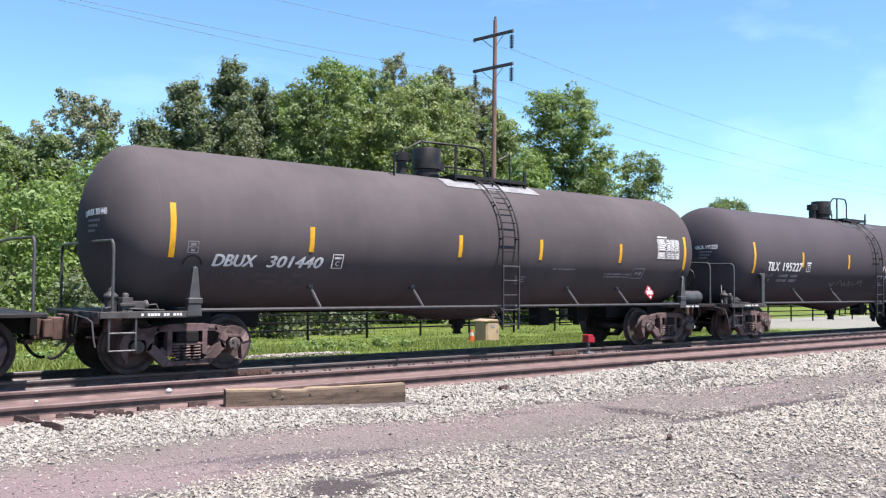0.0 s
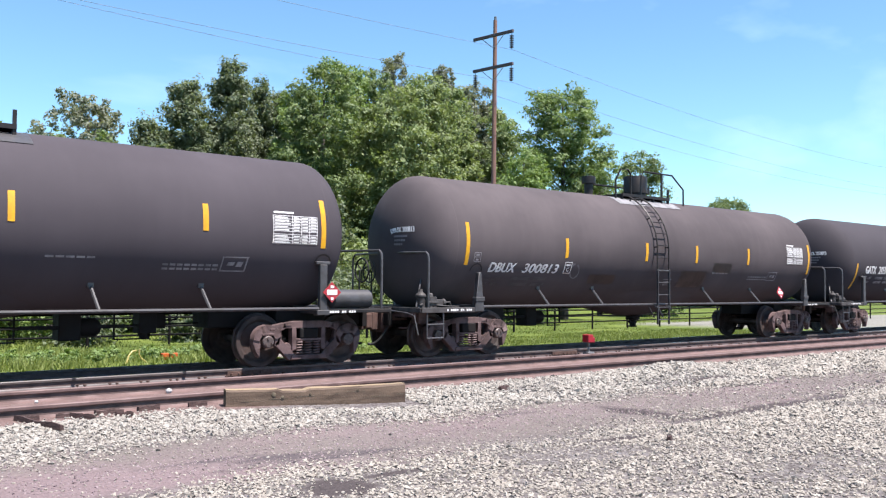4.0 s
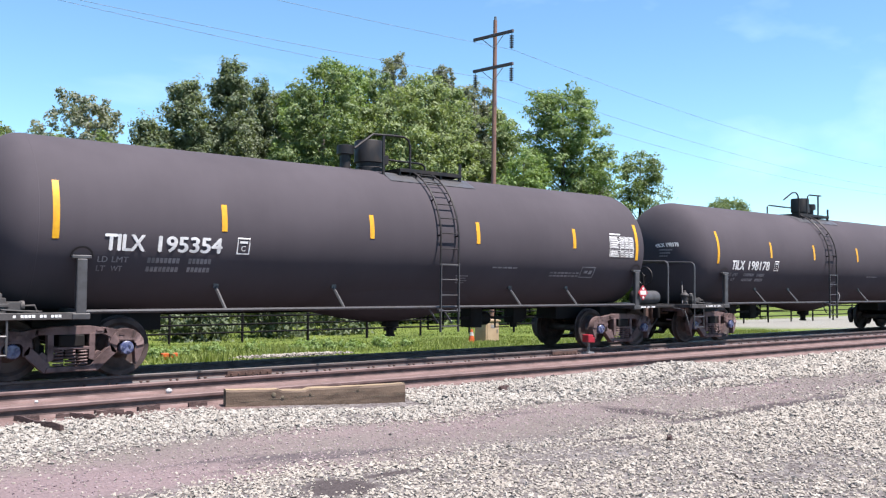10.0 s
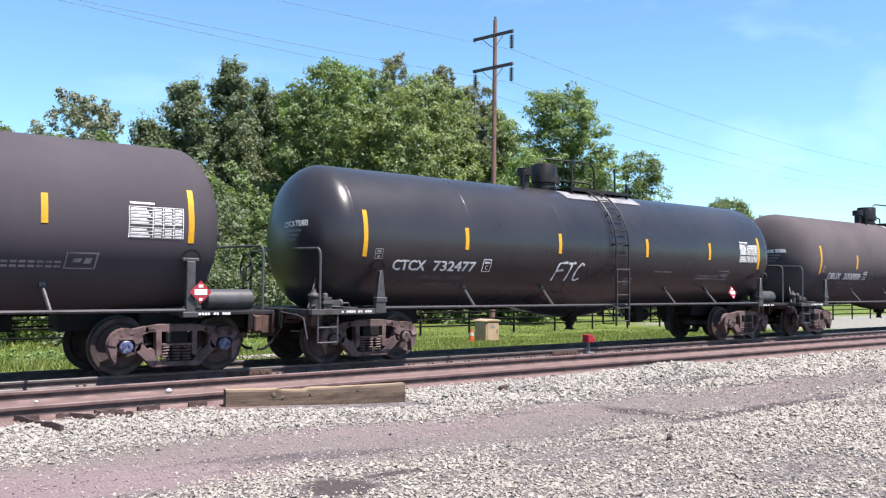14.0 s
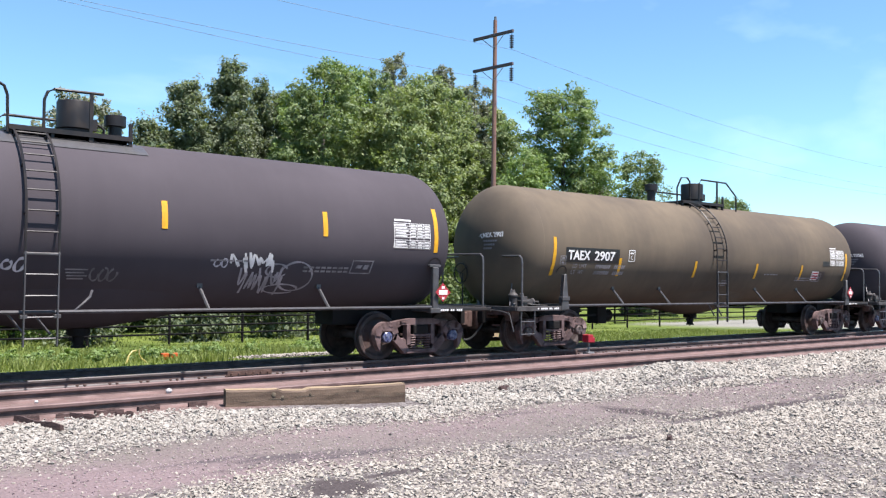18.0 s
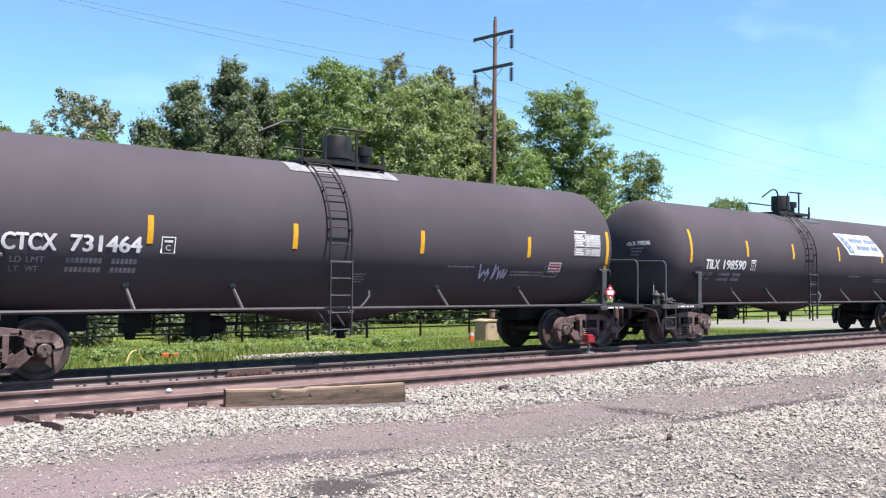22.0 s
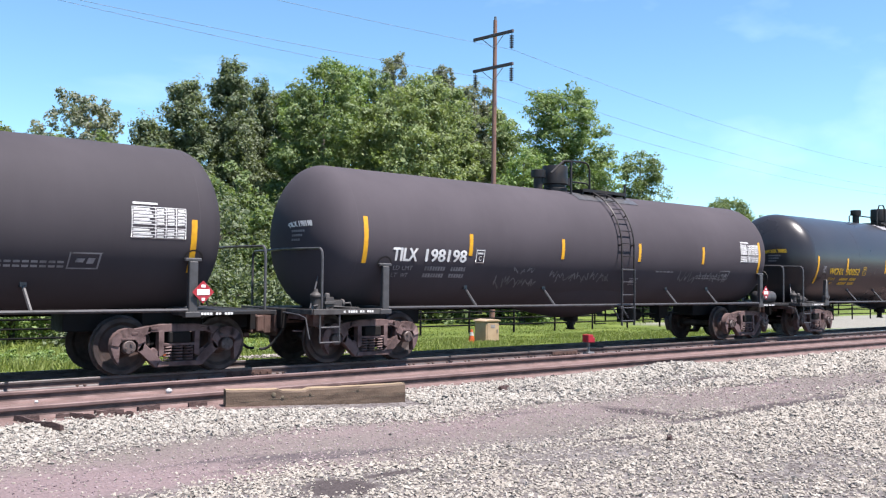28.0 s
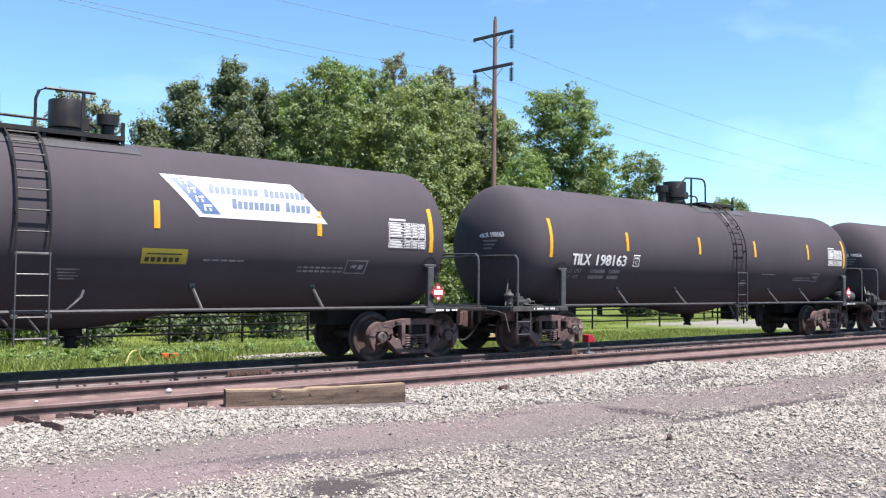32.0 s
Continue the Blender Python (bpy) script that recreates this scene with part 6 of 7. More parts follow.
    part("plate_stencil", cached(("plateC", base, xp, colour), lambda: bars("plate_stencil", [
        (xp, xp + 0.25, a0, a0 + 0.02), (xp, xp + 0.25, a0 + 0.28, a0 + 0.30), (xp, xp + 0.02, a0, a0 + 0.30), (xp + 0.23, xp + 0.25, a0, a0 + 0.30),
        (xp + 0.05, xp + 0.20, a0 + 0.20, a0 + 0.24)], ink)), car)
    part("plate_letter", cached(("plateletter", base, xp, colour), lambda: wrap(lettering("C", 0.10, 0.085, ink, 0, 0.02), xp + 0.08, a0 + 0.06)), car)
    for j in range(2):
        b0 = a0 - 0.20 - 0.165 * j
        part("weight_stencil", cached(("weight", base, pale.name, j), lambda: bars("weight_stencil",
             [(x, x + 0.055, b0, b0 + 0.095) for x in np.arange(-5.86, -4.75, 0.072) if not -5.33 < x < -5.2], pale, 0.006, 0.0 if kind == "A" else 0.03)), car)["kind"] = "stuff"
        for word, off, wide in ((("LD", 0, 0.16), ("LMT", 0.23, 0.27)), (("LT", 0, 0.14), ("WT", 0.23, 0.19)))[j]:
            part("weight_lettering", cached(("weightword", base, pale.name, j, word), lambda: wrap(lettering(word, 0.10, wide, pale, 0, 0.02), -6.68 + off, b0)), car)
    part("data_panel", cached("panel", panel_mesh), car)
    part("stencil_frame", cached("frame", lambda: bars("stencil_frame", [(4.95, 5.42, -0.80, -0.775), (5.0, 5.47, -0.53, -0.505), (4.95, 4.975, -0.80, -0.505), (5.42, 5.45, -0.80, -0.505), (5.07, 5.2, -0.68, -0.61), (5.25, 5.36, -0.7, -0.6)], M_FADED, 0.006, 0.03)), car, mat=M_LETTER_Y if colour == "yellow" else None)
    if fit == "A2":
        part("ladder_brace", cached("lbrace", lambda: Geo().tube([(-0.30, -1.50, 1.10), (-0.20, -1.52, 1.20), (-0.06, -1.46, 1.32), (0.0, -1.36, 1.42)], 0.022, 6).mesh("ladder_brace", M_RAILING)), car)
    part("ladder_notice", cached(("lnotice", lx), lambda: bars("ladder_notice", [(lx + 0.42 + 0.02 * r, lx + 0.78 - 0.05 * (r % 2), -0.82 - 0.06 * r, -0.795 - 0.06 * r) for r in range(4)], M_FADED)), car)["kind"] = "stuff"
    part("notice_stencil", cached("notice1", lambda: bars("notice_stencil", [(2.0 + 0.16 * i, 2.13 + 0.16 * i, -0.60, -0.565) for i in range(5)], M_FADED)), car)["kind"] = "stuff"
    part("notice_stencil", cached("notice2", lambda: bars("notice_stencil", [(3.9 + 0.13 * i, 4.0 + 0.13 * i, b, b + 0.04) for i in range(8) for b in (-0.70, -0.78)], M_FADED)), car)["kind"] = "stuff"
    part("platform_stencil", cached("pstencil", platform_stencil_mesh), car)["kind"] = "stuff"
    if kind == "D":
        part("square_stencil", cached("sqsten", lambda: bars("square_stencil", [(-7.15, -6.95, -0.46, -0.445), (-7.15, -6.95, -0.36, -0.345), (-7.15, -6.95, -0.26, -0.245), (-7.15, -7.135, -0.46, -0.245), (-6.965, -6.95, -0.46, -0.245),
             (-7.10, -7.0, -0.33, -0.28), (-7.09, -7.02, -0.43, -0.39)], M_FADED)), car)
    part("platform_stencil", cached("pstencil", platform_stencil_mesh), car, at=(15.0, 0, 0))["kind"] = "stuff"
    # placard on its holder
    px = 7.16 if kind == "A" or k == 19 else 5.72
    py, pz = (-1.60, 1.40) if kind == "A" or k == 19 else (-1.40, 1.40)
    pl = part("placard", cached("placard", lambda: Geo().prism([(0, -0.20), (0.20, 0), (0, 0.20), (-0.20, 0)], -0.006, 0.006).mesh("placard", M_RED)), car, "red diamond hazard placard", at=pose(px, py, pz, 0 if kind == "A" or k == 19 else -14))
    part("placard_band", cached("pband", lambda: Geo().box(-0.115, 0.115, -0.011, -0.008, -0.05, 0.05).box(-0.04, 0.04, -0.011, -0.008, 0.08, 0.13).box(-0.03, 0.03, -0.011, -0.008, -0.15, -0.10).mesh("placard_band", M_WHITE)), pl, "white band with an unreadable code")
    for e in extras:
        if e != "pads":
            e(car)
    return car


def platform_stencil_mesh():
    g = Geo()
    for i in range(13):
        if i not in (1, 6, 9):
            x = -7.95 + 0.055 * i
            g.add([(x, -1.538, 1.0), (x + 0.042, -1.538, 1.0), (x + 0.042, -1.538, 1.042), (x, -1.538, 1.042)], [(0, 1, 2, 3)])
    return g.mesh("platform_stencil", M_WHITE)


def panel_mesh():
    g = []
    x0, x1, a0, a1 = 5.92, 6.86, arc_of(2.30), arc_of(2.82)
    rows = 9
    h = (a1 - a0) / rows
    for r in range(rows + 1):
        g.append((x0, x1, a0 + r * h, a0 + r * h + 0.010))
    for x in (x0, x0 + 0.40, x0 + 0.58, x0 + 0.76, x1 - 0.012):
        g.append((x, x + 0.012, a0, a1))
    for r in range(rows):
        if r in (3,):
            continue
        g.append((x0 + 0.03, x0 + 0.36 - 0.03 * (r % 3), a0 + r * h + 0.018, a0 + r * h + 0.042))
        for c in range(3):
            g.append((x0 + 0.43 + 0.18 * c, x0 + 0.55 + 0.18 * c, a0 + r * h + 0.018, a0 + r * h + 0.042))
    g.append((x0 + 0.02, x0 + 0.44, a1 + 0.05, a1 + 0.085))
    return bars("data_panel", g, M_WHITE)


# -- what sets single cars apart --
def banner(x=1.30, z0=2.71, z1=3.44):
    def put(car):
        lo, hi = arc_of(z0), arc_of(z1)
        n = 8
        vs = []
        for i in range(n + 1):
            v = i / n
            vs += [on_tank(x + 0.62 * (1 - v) ** 1.15, lo + (hi - lo) * v), on_tank(x + 1.9 - 0.02 * v, lo + (hi - lo) * v), on_tank(x + 3.22 - 0.67 * v, lo + (hi - lo) * v)]
        b = part("banner", cached(("banner", x), lambda: Geo().add(vs, [(3 * i + k, 3 * i + k + 1, 3 * i + k + 4, 3 * i + k + 3) for i in range(n) for k in (0, 1)]).mesh("banner", M_BANNER, 0, 60)), car, "white slanted banner with blue print")
        at = lambda u, v: (x + 0.62 * (1 - v) ** 1.15 + u, lo + (hi - lo) * v)
        part("banner_emblem", cached(("bemblem", x), lambda: patch("banner_emblem", [at(0.12, 0.08), at(0.46, 0.08), at(0.46, 0.92), at(0.12, 0.92)], M_BLUE, 0.009)), b, "slanted blue field")
        blocks = []
        for i in range(4):
            bx, a = at(0.20, 0.14 + 0.20 * i)
            blocks += [(bx, bx + 0.035, a, a + 0.12), (bx + 0.035, bx + 0.15, a + 0.08, a + 0.12), (bx + 0.10, bx + 0.14, a, a + 0.06)]
        part("emblem_block", cached(("eblock", x), lambda: bars("emblem_block", blocks, M_BANNER, 0.013, -0.02)), b, "four white block shapes")["kind"] = "stuff"
        for row, s, v in (("Xxxxxxxxx Xxxxxxxx", 0.62, 0.58), ("Xxxxxxxxx Xxxxx", 0.80, 0.24)):
            g, xx = [], at(s, v)[0]
            for i, c in enumerate(row):
                if c != " ":
                    a, h = lo + (hi - lo) * v, 0.19 if c == "X" else 0.145
                    g.append((xx, xx + 0.084, a, a + h))
                xx += 0.108
            part("banner_print", cached(("bprint", x, v), lambda: bars("banner_print", g, M_PRINT, 0.010, 0.012)), b, "row of blue-grey print bars")["kind"] = "stuff"
    return put


def emblem(car):
    """White bird emblem beside two lines of white lettering shapes."""
    edge = [(1.34, .59), (1.55, .91), (1.91, 1.12), (2.25, 1.11), (2.38, .94), (2.37, .81), (2.63, .67), (2.86, .5), (2.9, .3), (2.81, .05), (2.68, .03), (2.58, .17), (2.65, .4), (2.35, .39),
            (2.16, .54), (2.07, .68), (1.94, .67), (1.88, .53), (1.94, .46), (1.76, .49), (1.64, .6), (1.58, .38), (1.5, .23), (1.63, -.05), (1.74, -.28), (1.5, -.13), (1.34, .15), (1.31, .4)]
    bm = bmesh.new()
    f = bm.faces.new([bm.verts.new((x, a, 0)) for x, a in edge])
    bmesh.ops.triangulate(bm, faces=[f])
    bmesh.ops.subdivide_edges(bm, edges=bm.edges[:], cuts=3, use_grid_fill=True)
    bmesh.ops.triangulate(bm, faces=bm.faces[:])
    me = bpy.data.meshes.new("bird_emblem")
    bm.to_mesh(me)
    bm.free()
    me.materials.append(M_WHITE)
    part("bird_emblem", wrap(me, 0, 0, 0.012), car, "white bird's head emblem")
    b = []
    for x0, wide, tall in [(2.92, 0.26, 0.56), (3.22, 0.08, 0.56)] + [(3.34 + 0.25 * i, 0.20, 0.56 if i == 1 else 0.42) for i in range(4)] + [(4.46 + 0.205 * i, 0.15, 0.58 if i in (1, 2, 6) else 0.42) for i in range(7)]:
        b.append((x0, x0 + wide * 0.8, 0.16, tall))
    part("emblem_lettering", bars("emblem_lettering", b, M_WHITE, 0.008), car, "white lettering shapes")["kind"] = "stuff"


def decal(x=1.16, z0=1.88, z1=2.14, mat=None, w=0.80):
    def put(car):
        d = part("decal", rect("decal", x, x + w, arc_of(z0), arc_of(z1), mat or M_DECAL, 0.005), car, "yellow notice decal")
        a = arc_of(z0)
        part("decal_print", bars("decal_print", [(x + 0.06 + 0.105 * i, x + 0.13 + 0.105 * i, a + 0.04, a + 0.12) for i in range(int(w / 0.115))] + [(x + 0.08, x + w - 0.1, a + 0.17, a + 0.195)], M_BLACKINK, 0.008), d, "bars of dark print")
    return put


def tag_paint(x0, x1, z0, z1, mat=M_SPRAY, seed=1, letters=5, thick=0.022, loops=False):
    def put(car):
        part("graffiti", scribble(x0, x1, arc_of(z0), arc_of(z1), mat, seed, letters, thick, loops), car, "sprayed graffiti strokes")
    return put


STROKES = {  # hand-sprayed letters as polylines in a unit box
    "A": ("0,0 .5,1 1,0", ".15,.38 .9,.42"), "C": (".95,.85 .5,1 .05,.6 .1,.15 .5,0 1,.15",), "F": ("1,1 0,.95 0,0", "0,.55 .75,.6"), "H": ("0,0 .1,1", ".9,0 1,1", "0,.5 1,.55"),
    "K": ("0,0 .1,1", "1,1 .1,.45 1,0"), "N": ("0,0 .1,1 .8,0 1,1",), "O": (".5,1 .1,.8 0,.4 .3,0 .8,.1 1,.5 .85,.9 .5,1",), "P": ("0,0 .1,1 .8,.95 .95,.7 .7,.5 .1,.45",),
    "R": ("0,0 .1,1 .8,.95 .95,.7 .7,.5 .1,.45", ".35,.45 1,0"), "S": ("1,.9 .5,1 .1,.8 .3,.55 .8,.4 .9,.15 .5,0 0,.1",), "T": ("0,.95 1,1", ".5,1 .45,0"),
    "0": (".5,1 .1,.8 0,.4 .3,0 .8,.1 1,.5 .85,.9 .5,1",), "3": ("0,.9 .6,1 .9,.8 .4,.55 .95,.3 .6,0 0,.1",),
}


def tag_word(word, x0, x1, z0, z1, mat, seed, thick=0.022, slant=0.12):
    """A sprayed word: each letter's strokes rounded a little and laid on the shell with an unsteady line."""
    def put(car):
        rng = np.random.default_rng(seed)
        g, step, n = Geo(), (x1 - x0) / len(word), 0
        a0, a1 = arc_of(z0), arc_of(z1)
        for i, c in enumerate(word):
            up, wide = rng.uniform(-0.06, 0.06), rng.uniform(0.72, 0.9)
            for line in STROKES[c]:
                p = np.array([[float(v) for v in q.split(",")] for q in line.split()])
                k = np.linspace(0, len(p) - 1, 5 * len(p))
                u, v = np.interp(k, np.arange(len(p)), p[:, 0]), np.interp(k, np.arange(len(p)), p[:, 1])
                for _ in range(2):
                    u[1:-1], v[1:-1] = (u[:-2] + 2 * u[1:-1] + u[2:]) / 4, (v[:-2] + 2 * v[1:-1] + v[2:]) / 4
                ribbon(g, x0 + step * (i + wide * u) + slant * v, a0 + (a1 - a0) * (v + up), thick, 0.005 + 0.0006 * n)
                n += 1
        part("graffiti", g.mesh("graffiti", mat, 0, 60), car, "sprayed graffiti lettering")["kind"] = "stuff"
    return put


def bubbles(mat, thick, *loops):
    """Fat rounded outlines: (x, height, half width, half height, from, to in degrees)."""
    def put(car):
        g = Geo()
        for i, (x, z, rx, rz, a0, a1) in enumerate(loops):
            th = np.radians(np.linspace(a0, a1, 26))
            ribbon(g, x + rx * np.cos(th), arc_of(z) + rz * np.sin(th), thick, 0.005 + 0.0007 * i)
        part("graffiti", g.mesh("graffiti", mat, 0, 60), car, "rounded sprayed graffiti outlines")
    return put


def dark_patch(*spots):
    def put(car):
        for x0, x1, z0, z1 in spots:
            part("paint_patch", rect("paint_patch", x0, x1, arc_of(z0), arc_of(z1), M_PATCH, 0.004), car, "fresh black paint patch")
    return put


def red_label(x0, x1, z0, z1):
    def put(car):
        d = part("red_label", rect("red_label", x0, x1, arc_of(z0), arc_of(z1), M_WHITE, 0.006), car, "red and white label")
        a, b = arc_of(z0), arc_of(z1)
        part("label_print", bars("label_print", [(x0 + 0.02, x1 - 0.02, a + (b - a) * f, a + (b - a) * (f + 0.16)) for f in (0.1, 0.4, 0.7)], M_RED, 0.009), d)
    return put


CARS = [
    (-2, "", "", "matte", "A1", ()),
    (-1, "TILX", "195227", "matte", "A1", (tag_paint(1.2, 2.2, 1.75, 2.5, seed=2, letters=3, thick=0.03), tag_paint(-2.4, 0.0, 1.55, 1.85, M_SPRAYDIM, 3))),
    (0, "DBUX", "301440", "dusty", "D1", ()),
    (1, "CTCX", "730025", "dusty", "D2", (tag_paint(1.0, 1.9, 1.85, 2.25, M_SPRAYDIM, 4, 3),)),
    (2, "TILX", "192295", "coal", "A2", (emblem, decal(-3.7, 1.95, 2.22, M_DECAL_D, 0.85)), "white", "a white bird emblem"),
    (3, "GATX", "203819", "coal", "A1", (tag_paint(-2.75, -1.75, 1.62, 1.90, M_TEAL, 5, 6, 0.024), tag_paint(-2.5, -1.8, 1.45, 1.60, M_SPRAYDIM, 47, 3, 0.02), tag_paint(-1.0, 0.1, 1.60, 1.86, M_SPRAYMID, 6, 6, 0.02), tag_paint(0.05, 0.5, 1.5, 1.8, M_SPRAYMID, 48, 1, 0.016))),
    (4, "DBUX", "300813", "dusty", "D2", (dark_patch((2.0, 2.9, 1.95, 2.25), (0.55, 1.75, 1.55, 2.0), (-3.2, -2.2, 1.62, 1.85)), tag_paint(-4.0, -3.6, 1.75, 2.1, M_SPRAYDIM, 7, 1, loops=True))),
    (5, "TCBX", "199181", "matte", "A1", ()),
    (6, "CTCX", "732795", "gloss", "D1", ()),
    (7, "TILX", "198166", "matte", "A1", (decal(1.16), tag_word("ATK", 2.55, 3.75, 1.78, 2.14, M_SPRAYMID, 8, 0.02), tag_paint(2.55, 3.1, 1.42, 1.80, M_SPRAYDIM, 38, 3, 0.012))),
    (8, "TILX", "198976", "matte", "A2", (tag_paint(-1.9, -1.5, 2.25, 2.7, M_SPRAYDIM, 9, 2),)),
    (9, "TILX", "198039", "matte", "A2", (tag_paint(2.6, 3.3, 1.65, 2.0, M_SPRAYDIM, 10, 3),)),
    (10, "TILX", "198178", "matte", "A2", ()),
    (11, "TILX", "195354", "matte", "A1", ()),
    (12, "TILX", "198086", "matte", "A2", ()),
    (13, "TILX", "198665", "matte", "A1", (banner(1.9, 2.47, 3.24), "pads"), "white", "a white and blue banner"),
    (14, "DBUX", "300888", "dusty", "D1", (tag_paint(-3.7, -3.4, 1.75, 2.1, M_SPRAYDIM, 11, 1, loops=True),)),
    (15, "CTCX", "732477", "gloss", "D1", (tag_word("FTC", -1.86, -0.85, 1.70, 2.14, M_WHITE, 12, 0.032),)),
    (16, "TILX", "197318", "matte", "A1", (tag_paint(1.05, 1.75, 2.05, 2.75, M_SPRAY, 13, 2, 0.022, True), tag_paint(1.3, 2.0, 1.75, 2.3, M_SPRAY, 33, 2, 0.022, True), tag_paint(1.4, 2.0, 1.45, 1.6, M_SPRAYDIM, 36, 2, 0.012),)),
    (17, "TILX", "198635", "matte", "A1", (banner(), "pads"), "white", "a white and blue banner"),
    (18, "CTCX", "731562", "matte", "A1", (dark_patch((-3.9, -2.6, 1.55, 1.95), (-2.04, 0.38, 1.25, 2.16), (2.32, 4.7, 1.3, 2.33), (-0.05, 0.27, 2.33, 2.76)), "pads")),
    (19, "TAEX", "2907", "olive", "D2", (dark_patch((-6.98, -4.98, 2.14, 2.50)), red_label(4.85, 5.28, 1.82, 2.10), dark_patch((5.33, 5.68, 1.82, 2.10), (5.45, 5.9, 2.28, 2.44)))),
    (20, "TILX", "199128", "matte", "A2", (tag_paint(2.42, 3.30, 1.80, 2.13, M_WHITE, 14, 5, 0.03), tag_paint(2.65, 3.55, 1.36, 1.95, M_SPRAYMID, 40, 5, 0.024), bubbles(M_SPRAYMID, 0.024, (3.78, 1.68, 0.36, 0.33, -150, 170), (3.55, 1.46, 0.36, 0.12, 0, 320), (3.35, 1.80, 0.22, 0.14, 20, 330)),
        tag_paint(2.08, 2.34, 1.84, 2.0, M_SPRAY, 41, 2, 0.018, True), tag_paint(-1.95, -1.0, 1.72, 1.92, M_SPRAY, 35, 5, 0.026, True), tag_paint(-0.02, 0.42, 1.58, 1.79, M_SPRAYDIM, 34, 3, 0.02, True), tag_paint(-4.7, -2.2, 1.65, 1.95, M_SPRAY, 15, 10, 0.016))),
    (21, "WCHX", "30109", "gloss", "D1", (decal(1.45, 1.72, 1.98, M_DECAL_O),), "yellow", "yellow lettering"),
    (22, "TILX", "198093", "matte", "A1", ()),
    (23, "TILX", "198590", "matte", "A2", (banner(1.25),), "white", "a white and blue banner"),
    (24, "CTCX", "731464", "matte", "A2", (tag_paint(2.9, 3.75, 1.68, 2.02, M_SPRAYVIO, 16, 4, 0.02), red_label(5.1, 5.52, 1.90, 2.12), "pads")),
    (25, "TILX", "195334", "matte", "A1", (tag_paint(-3.85, -2.55, 1.80, 2.17, M_SPRAY, 17, 5, 0.026), tag_paint(-3.9, -3.3, 1.70, 1.74, M_SPRAY, 42, 1, 0.02), tag_word("ASTRO", -1.75, 0.35, 1.86, 2.24, M_SPRAYMID, 18, 0.022), bubbles(M_SPRAYMID, 0.020, (-2.0, 1.78, 0.24, 0.32, 60, 300), (0.42, 1.95, 0.16, 0.22, -60, 230)),
        tag_paint(-1.55, 0.02, 1.775, 1.79, M_SPRAYMID, 43, 1, 0.014), tag_paint(-1.6, 0.08, 1.66, 1.675, M_SPRAYMID, 44, 1, 0.014), tag_paint(-0.92, -0.55, 2.36, 2.56, M_SPRAY, 45, 3, 0.014))),
    (26, "DBUX", "300852", "umber", "D2", (dark_patch((1.12, 2.35, 1.64, 2.07)), decal(2.5, 2.0, 2.32), tag_paint(5.14, 5.80, 2.46, 2.84, M_DECAL_D, 20, 3, 0.02))),
    (27, "DBUX", "300851", "brown", "D1", (dark_patch((1.68, 2.62, 1.80, 2.09), (2.68, 3.44, 2.12, 2.41), (1.75, 2.5, 1.55, 1.72)), bubbles(M_SPRAYMID, 0.016, (-2.3, 1.88, 0.56, 0.36, -20, 205), (-2.25, 2.05, 0.22, 0.16, 0, 350)), tag_paint(-2.55, -2.25, 1.58, 2.15, M_SPRAYMID, 21, 1, 0.014), tag_paint(3.8, 5.3, 1.72, 2.28, M_SPRAY, 22, 5, 0.018))),
    (28, "", "", "matte", "A1", (banner(),), "white", "a white and blue banner"),
    (29, "WCHX", "30052", "gloss", "D2", (), "yellow", "yellow lettering"),
    (30, "TILX", "198198", "matte", "A1", (tag_paint(-3.75, -2.35, 1.52, 1.78, M_SPRAYDIM, 23, 6, 0.02), tag_paint(-3.3, -2.6, 1.84, 1.98, M_SPRAYDIM, 49, 3, 0.018), tag_paint(-2.0, 0.2, 1.68, 1.92, M_SPRAYDIM, 24, 9, 0.018), tag_paint(3.1, 5.5, 1.7, 1.98, M_SPRAYDIM, 25, 10, 0.018))),
    (31, "TILX", "193067", "coal", "A2", (decal(-3.72, 1.68, 1.95, M_DECAL_D), tag_word("0003", -2.72, -1.72, 1.62, 1.92, M_SPRAYVIO, 26, 0.022), tag_word("TANK", 0.5, 1.46, 1.80, 2.20, M_SPRAYVIO, 27, 0.024), tag_word("HOPS", 2.4, 3.42, 1.78, 2.24, M_SPRAYVIO, 28, 0.024))),
    (32, "CTCX", "731579", "matte", "A2", (bubbles(M_SPRAY, 0.038, (2.10, 1.76, 0.68, 0.46, 50, 285), (3.06, 2.02, 0.27, 0.21, 10, 170), (3.42, 2.02, 0.07, 0.09, 0, 180), (3.66, 2.00, 0.40, 0.24, 10, 165), (3.53, 1.69, 0.67, 0.38, -235, 75), (3.30, 1.96, 0.26, 0.05, 30, 170), (3.95, 1.56, 0.20, 0.08, -160, 60)),
        tag_paint(0.88, 1.42, 1.92, 2.14, M_SPRAYVIO, 30, 3, 0.02), tag_paint(0.98, 1.50, 1.68, 1.88, M_SPRAYVIO, 46, 3, 0.018), "pads")),
    (33, "TILX", "199336", "matte", "A2", (decal(2.2, 1.86, 2.14),)),
    (34, "TILX", "198163", "matte", "A1", ()),
    (35, "TILX", "198635", "matte", "A2", (banner(1.25), decal(0.9, 1.88, 2.14)), "white", "a white and blue banner"),
]
TRAIN = [tank_car(*c) for c in CARS]
NUMBERS = [c[0] for c in CARS]

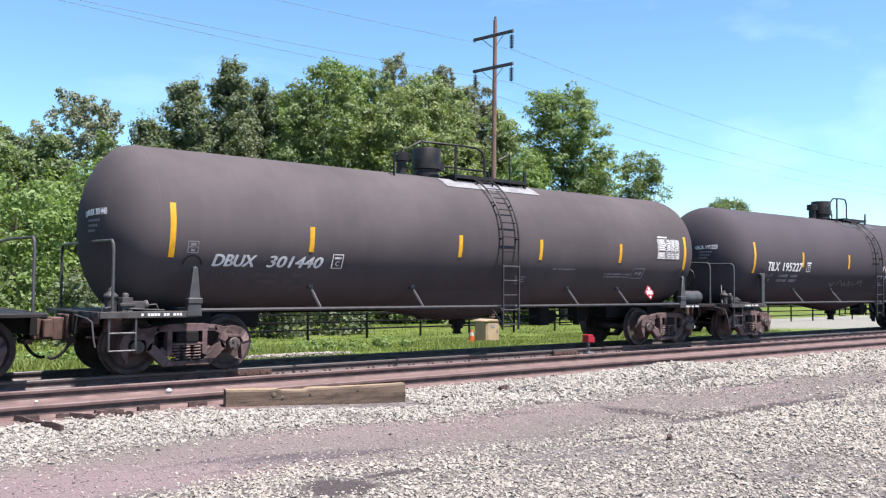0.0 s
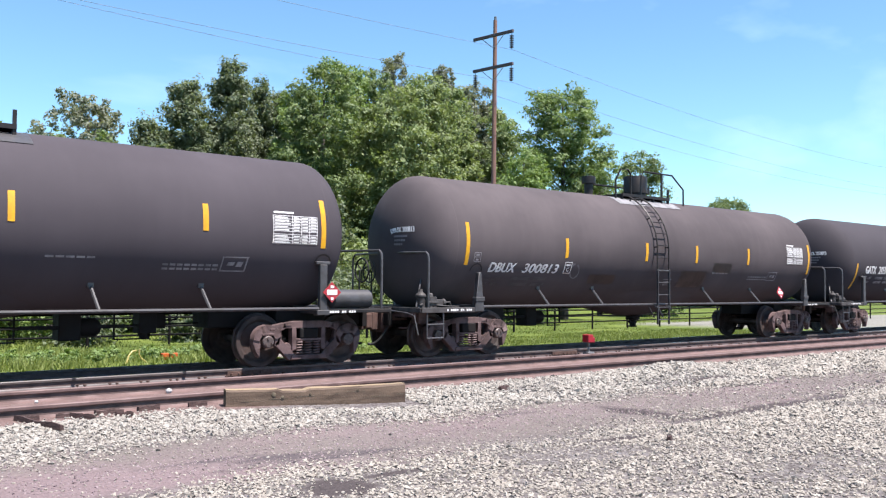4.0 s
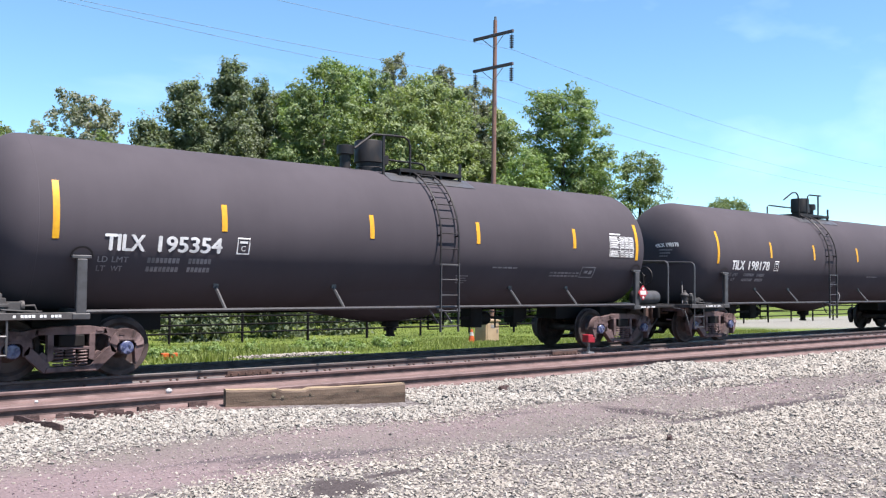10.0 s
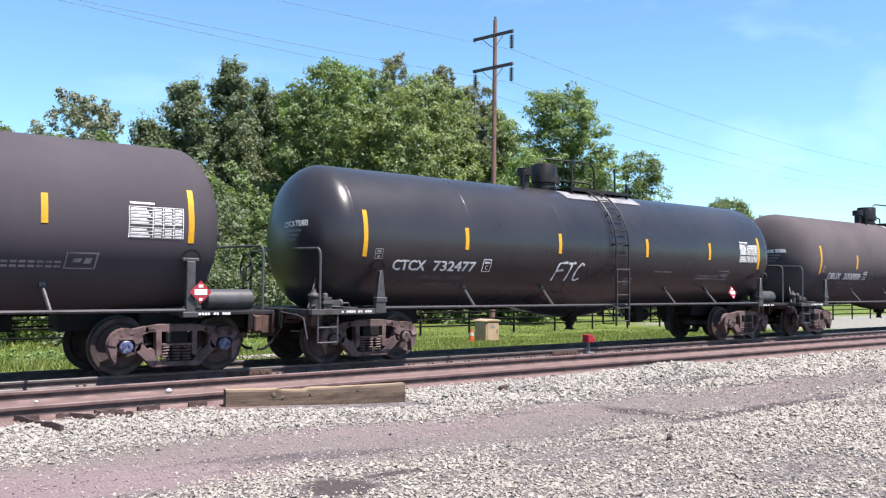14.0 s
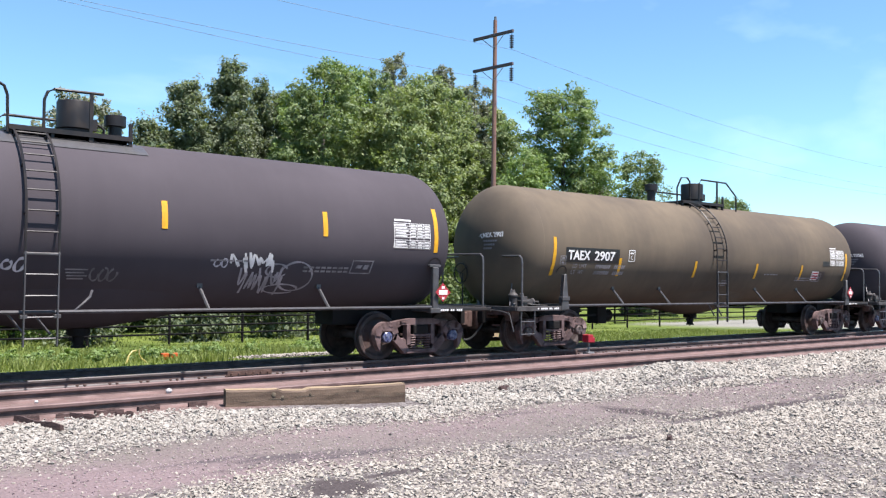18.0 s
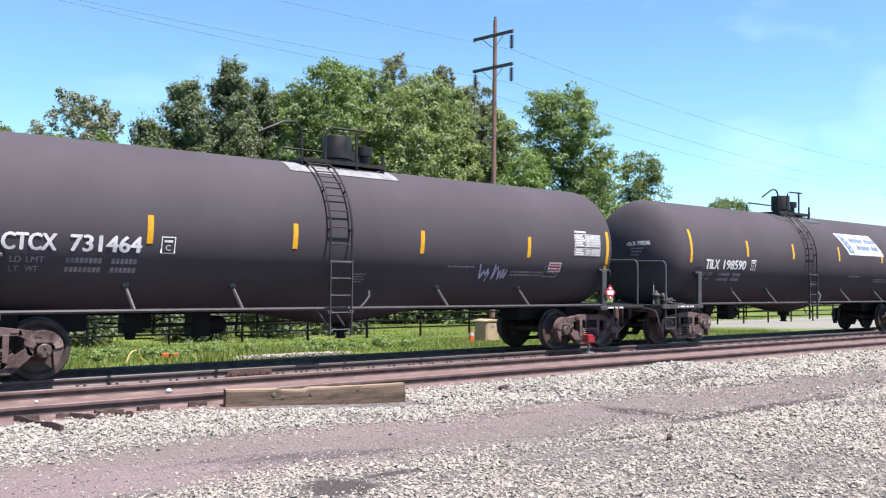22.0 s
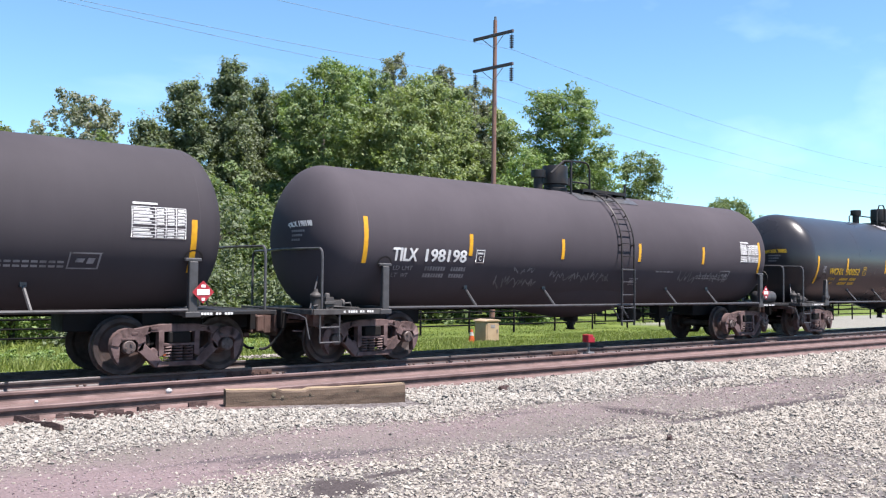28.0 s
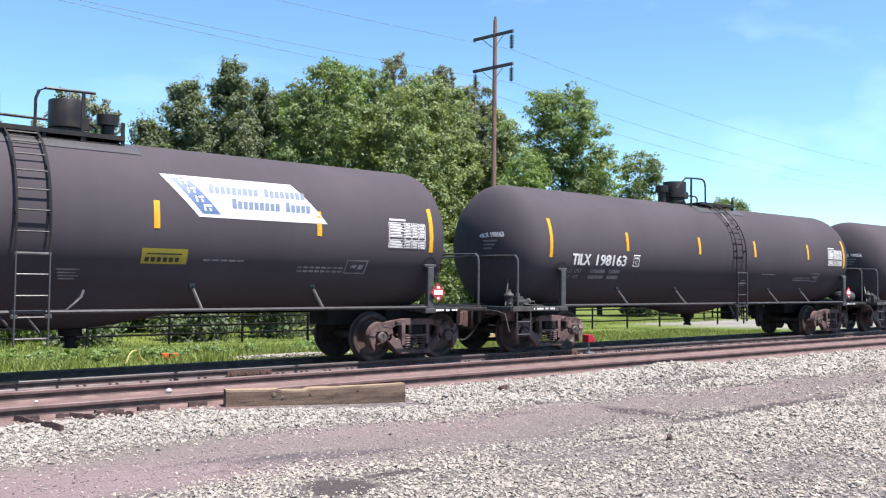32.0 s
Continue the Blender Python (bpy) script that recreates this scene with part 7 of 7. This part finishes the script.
# distance run by the train at given seconds
RUN = [(0, 13.18), (1, 32.84), (2, 52.58), (3, 72.22), (6, 131.26), (7, 150.85), (8, 170.41), (9, 190.01), (10, 209.58), (11, 229.11), (12, 248.61), (13, 268.03), (14, 287.60), (17, 346.12), (17.6, 357.37), (18, 365.14), (19, 384.49), (20, 403.84), (21, 423.26), (22, 442.70), (23, 462.17), (24, 481.50), (25, 500.81), (25.5, 509.89), (26.5, 529.19), (27.5, 548.49), (28, 558.14), (29, 577.41), (30, 596.74), (31, 616.11), (32, 635.50)]


def motions():
    """The train rolls past at about twenty metres a second, its wheels turning."""
    ts, ss = [r[0] for r in RUN], [r[1] for r in RUN]
    for car, k in zip(TRAIN, NUMBERS):
        walk(car, [(t, pose(s - k * PITCH_L, 0, 0)) for t, s in RUN])
    grid = [i / FPS for i in range(32 * FPS + 1)]
    run = np.interp(grid, ts, ss)
    for w, x, k in WHEELS:
        here = run - k * PITCH_L + x
        near = np.where((here > -6) & (here < 55))[0]
        rows = []
        if len(near):
            a, b = near[0], near[-1]
            turns = [(grid[i], (run[i] - run[a]) / WHEEL_R) for i in range(a, b + 1)]
            if a > 0:
                turns.insert(0, (0.0, 0.0))
            if b < len(grid) - 1:
                turns.append((32.0, turns[-1][1]))
        else:
            turns = [(0.0, 0.0), (32.0, 0.0)]
        base = Matrix.Translation((x, 0, AXLE_Z))
        walk(w, [(t, base @ Matrix.Rotation(a, 4, "Y")) for t, a in turns])


motions()
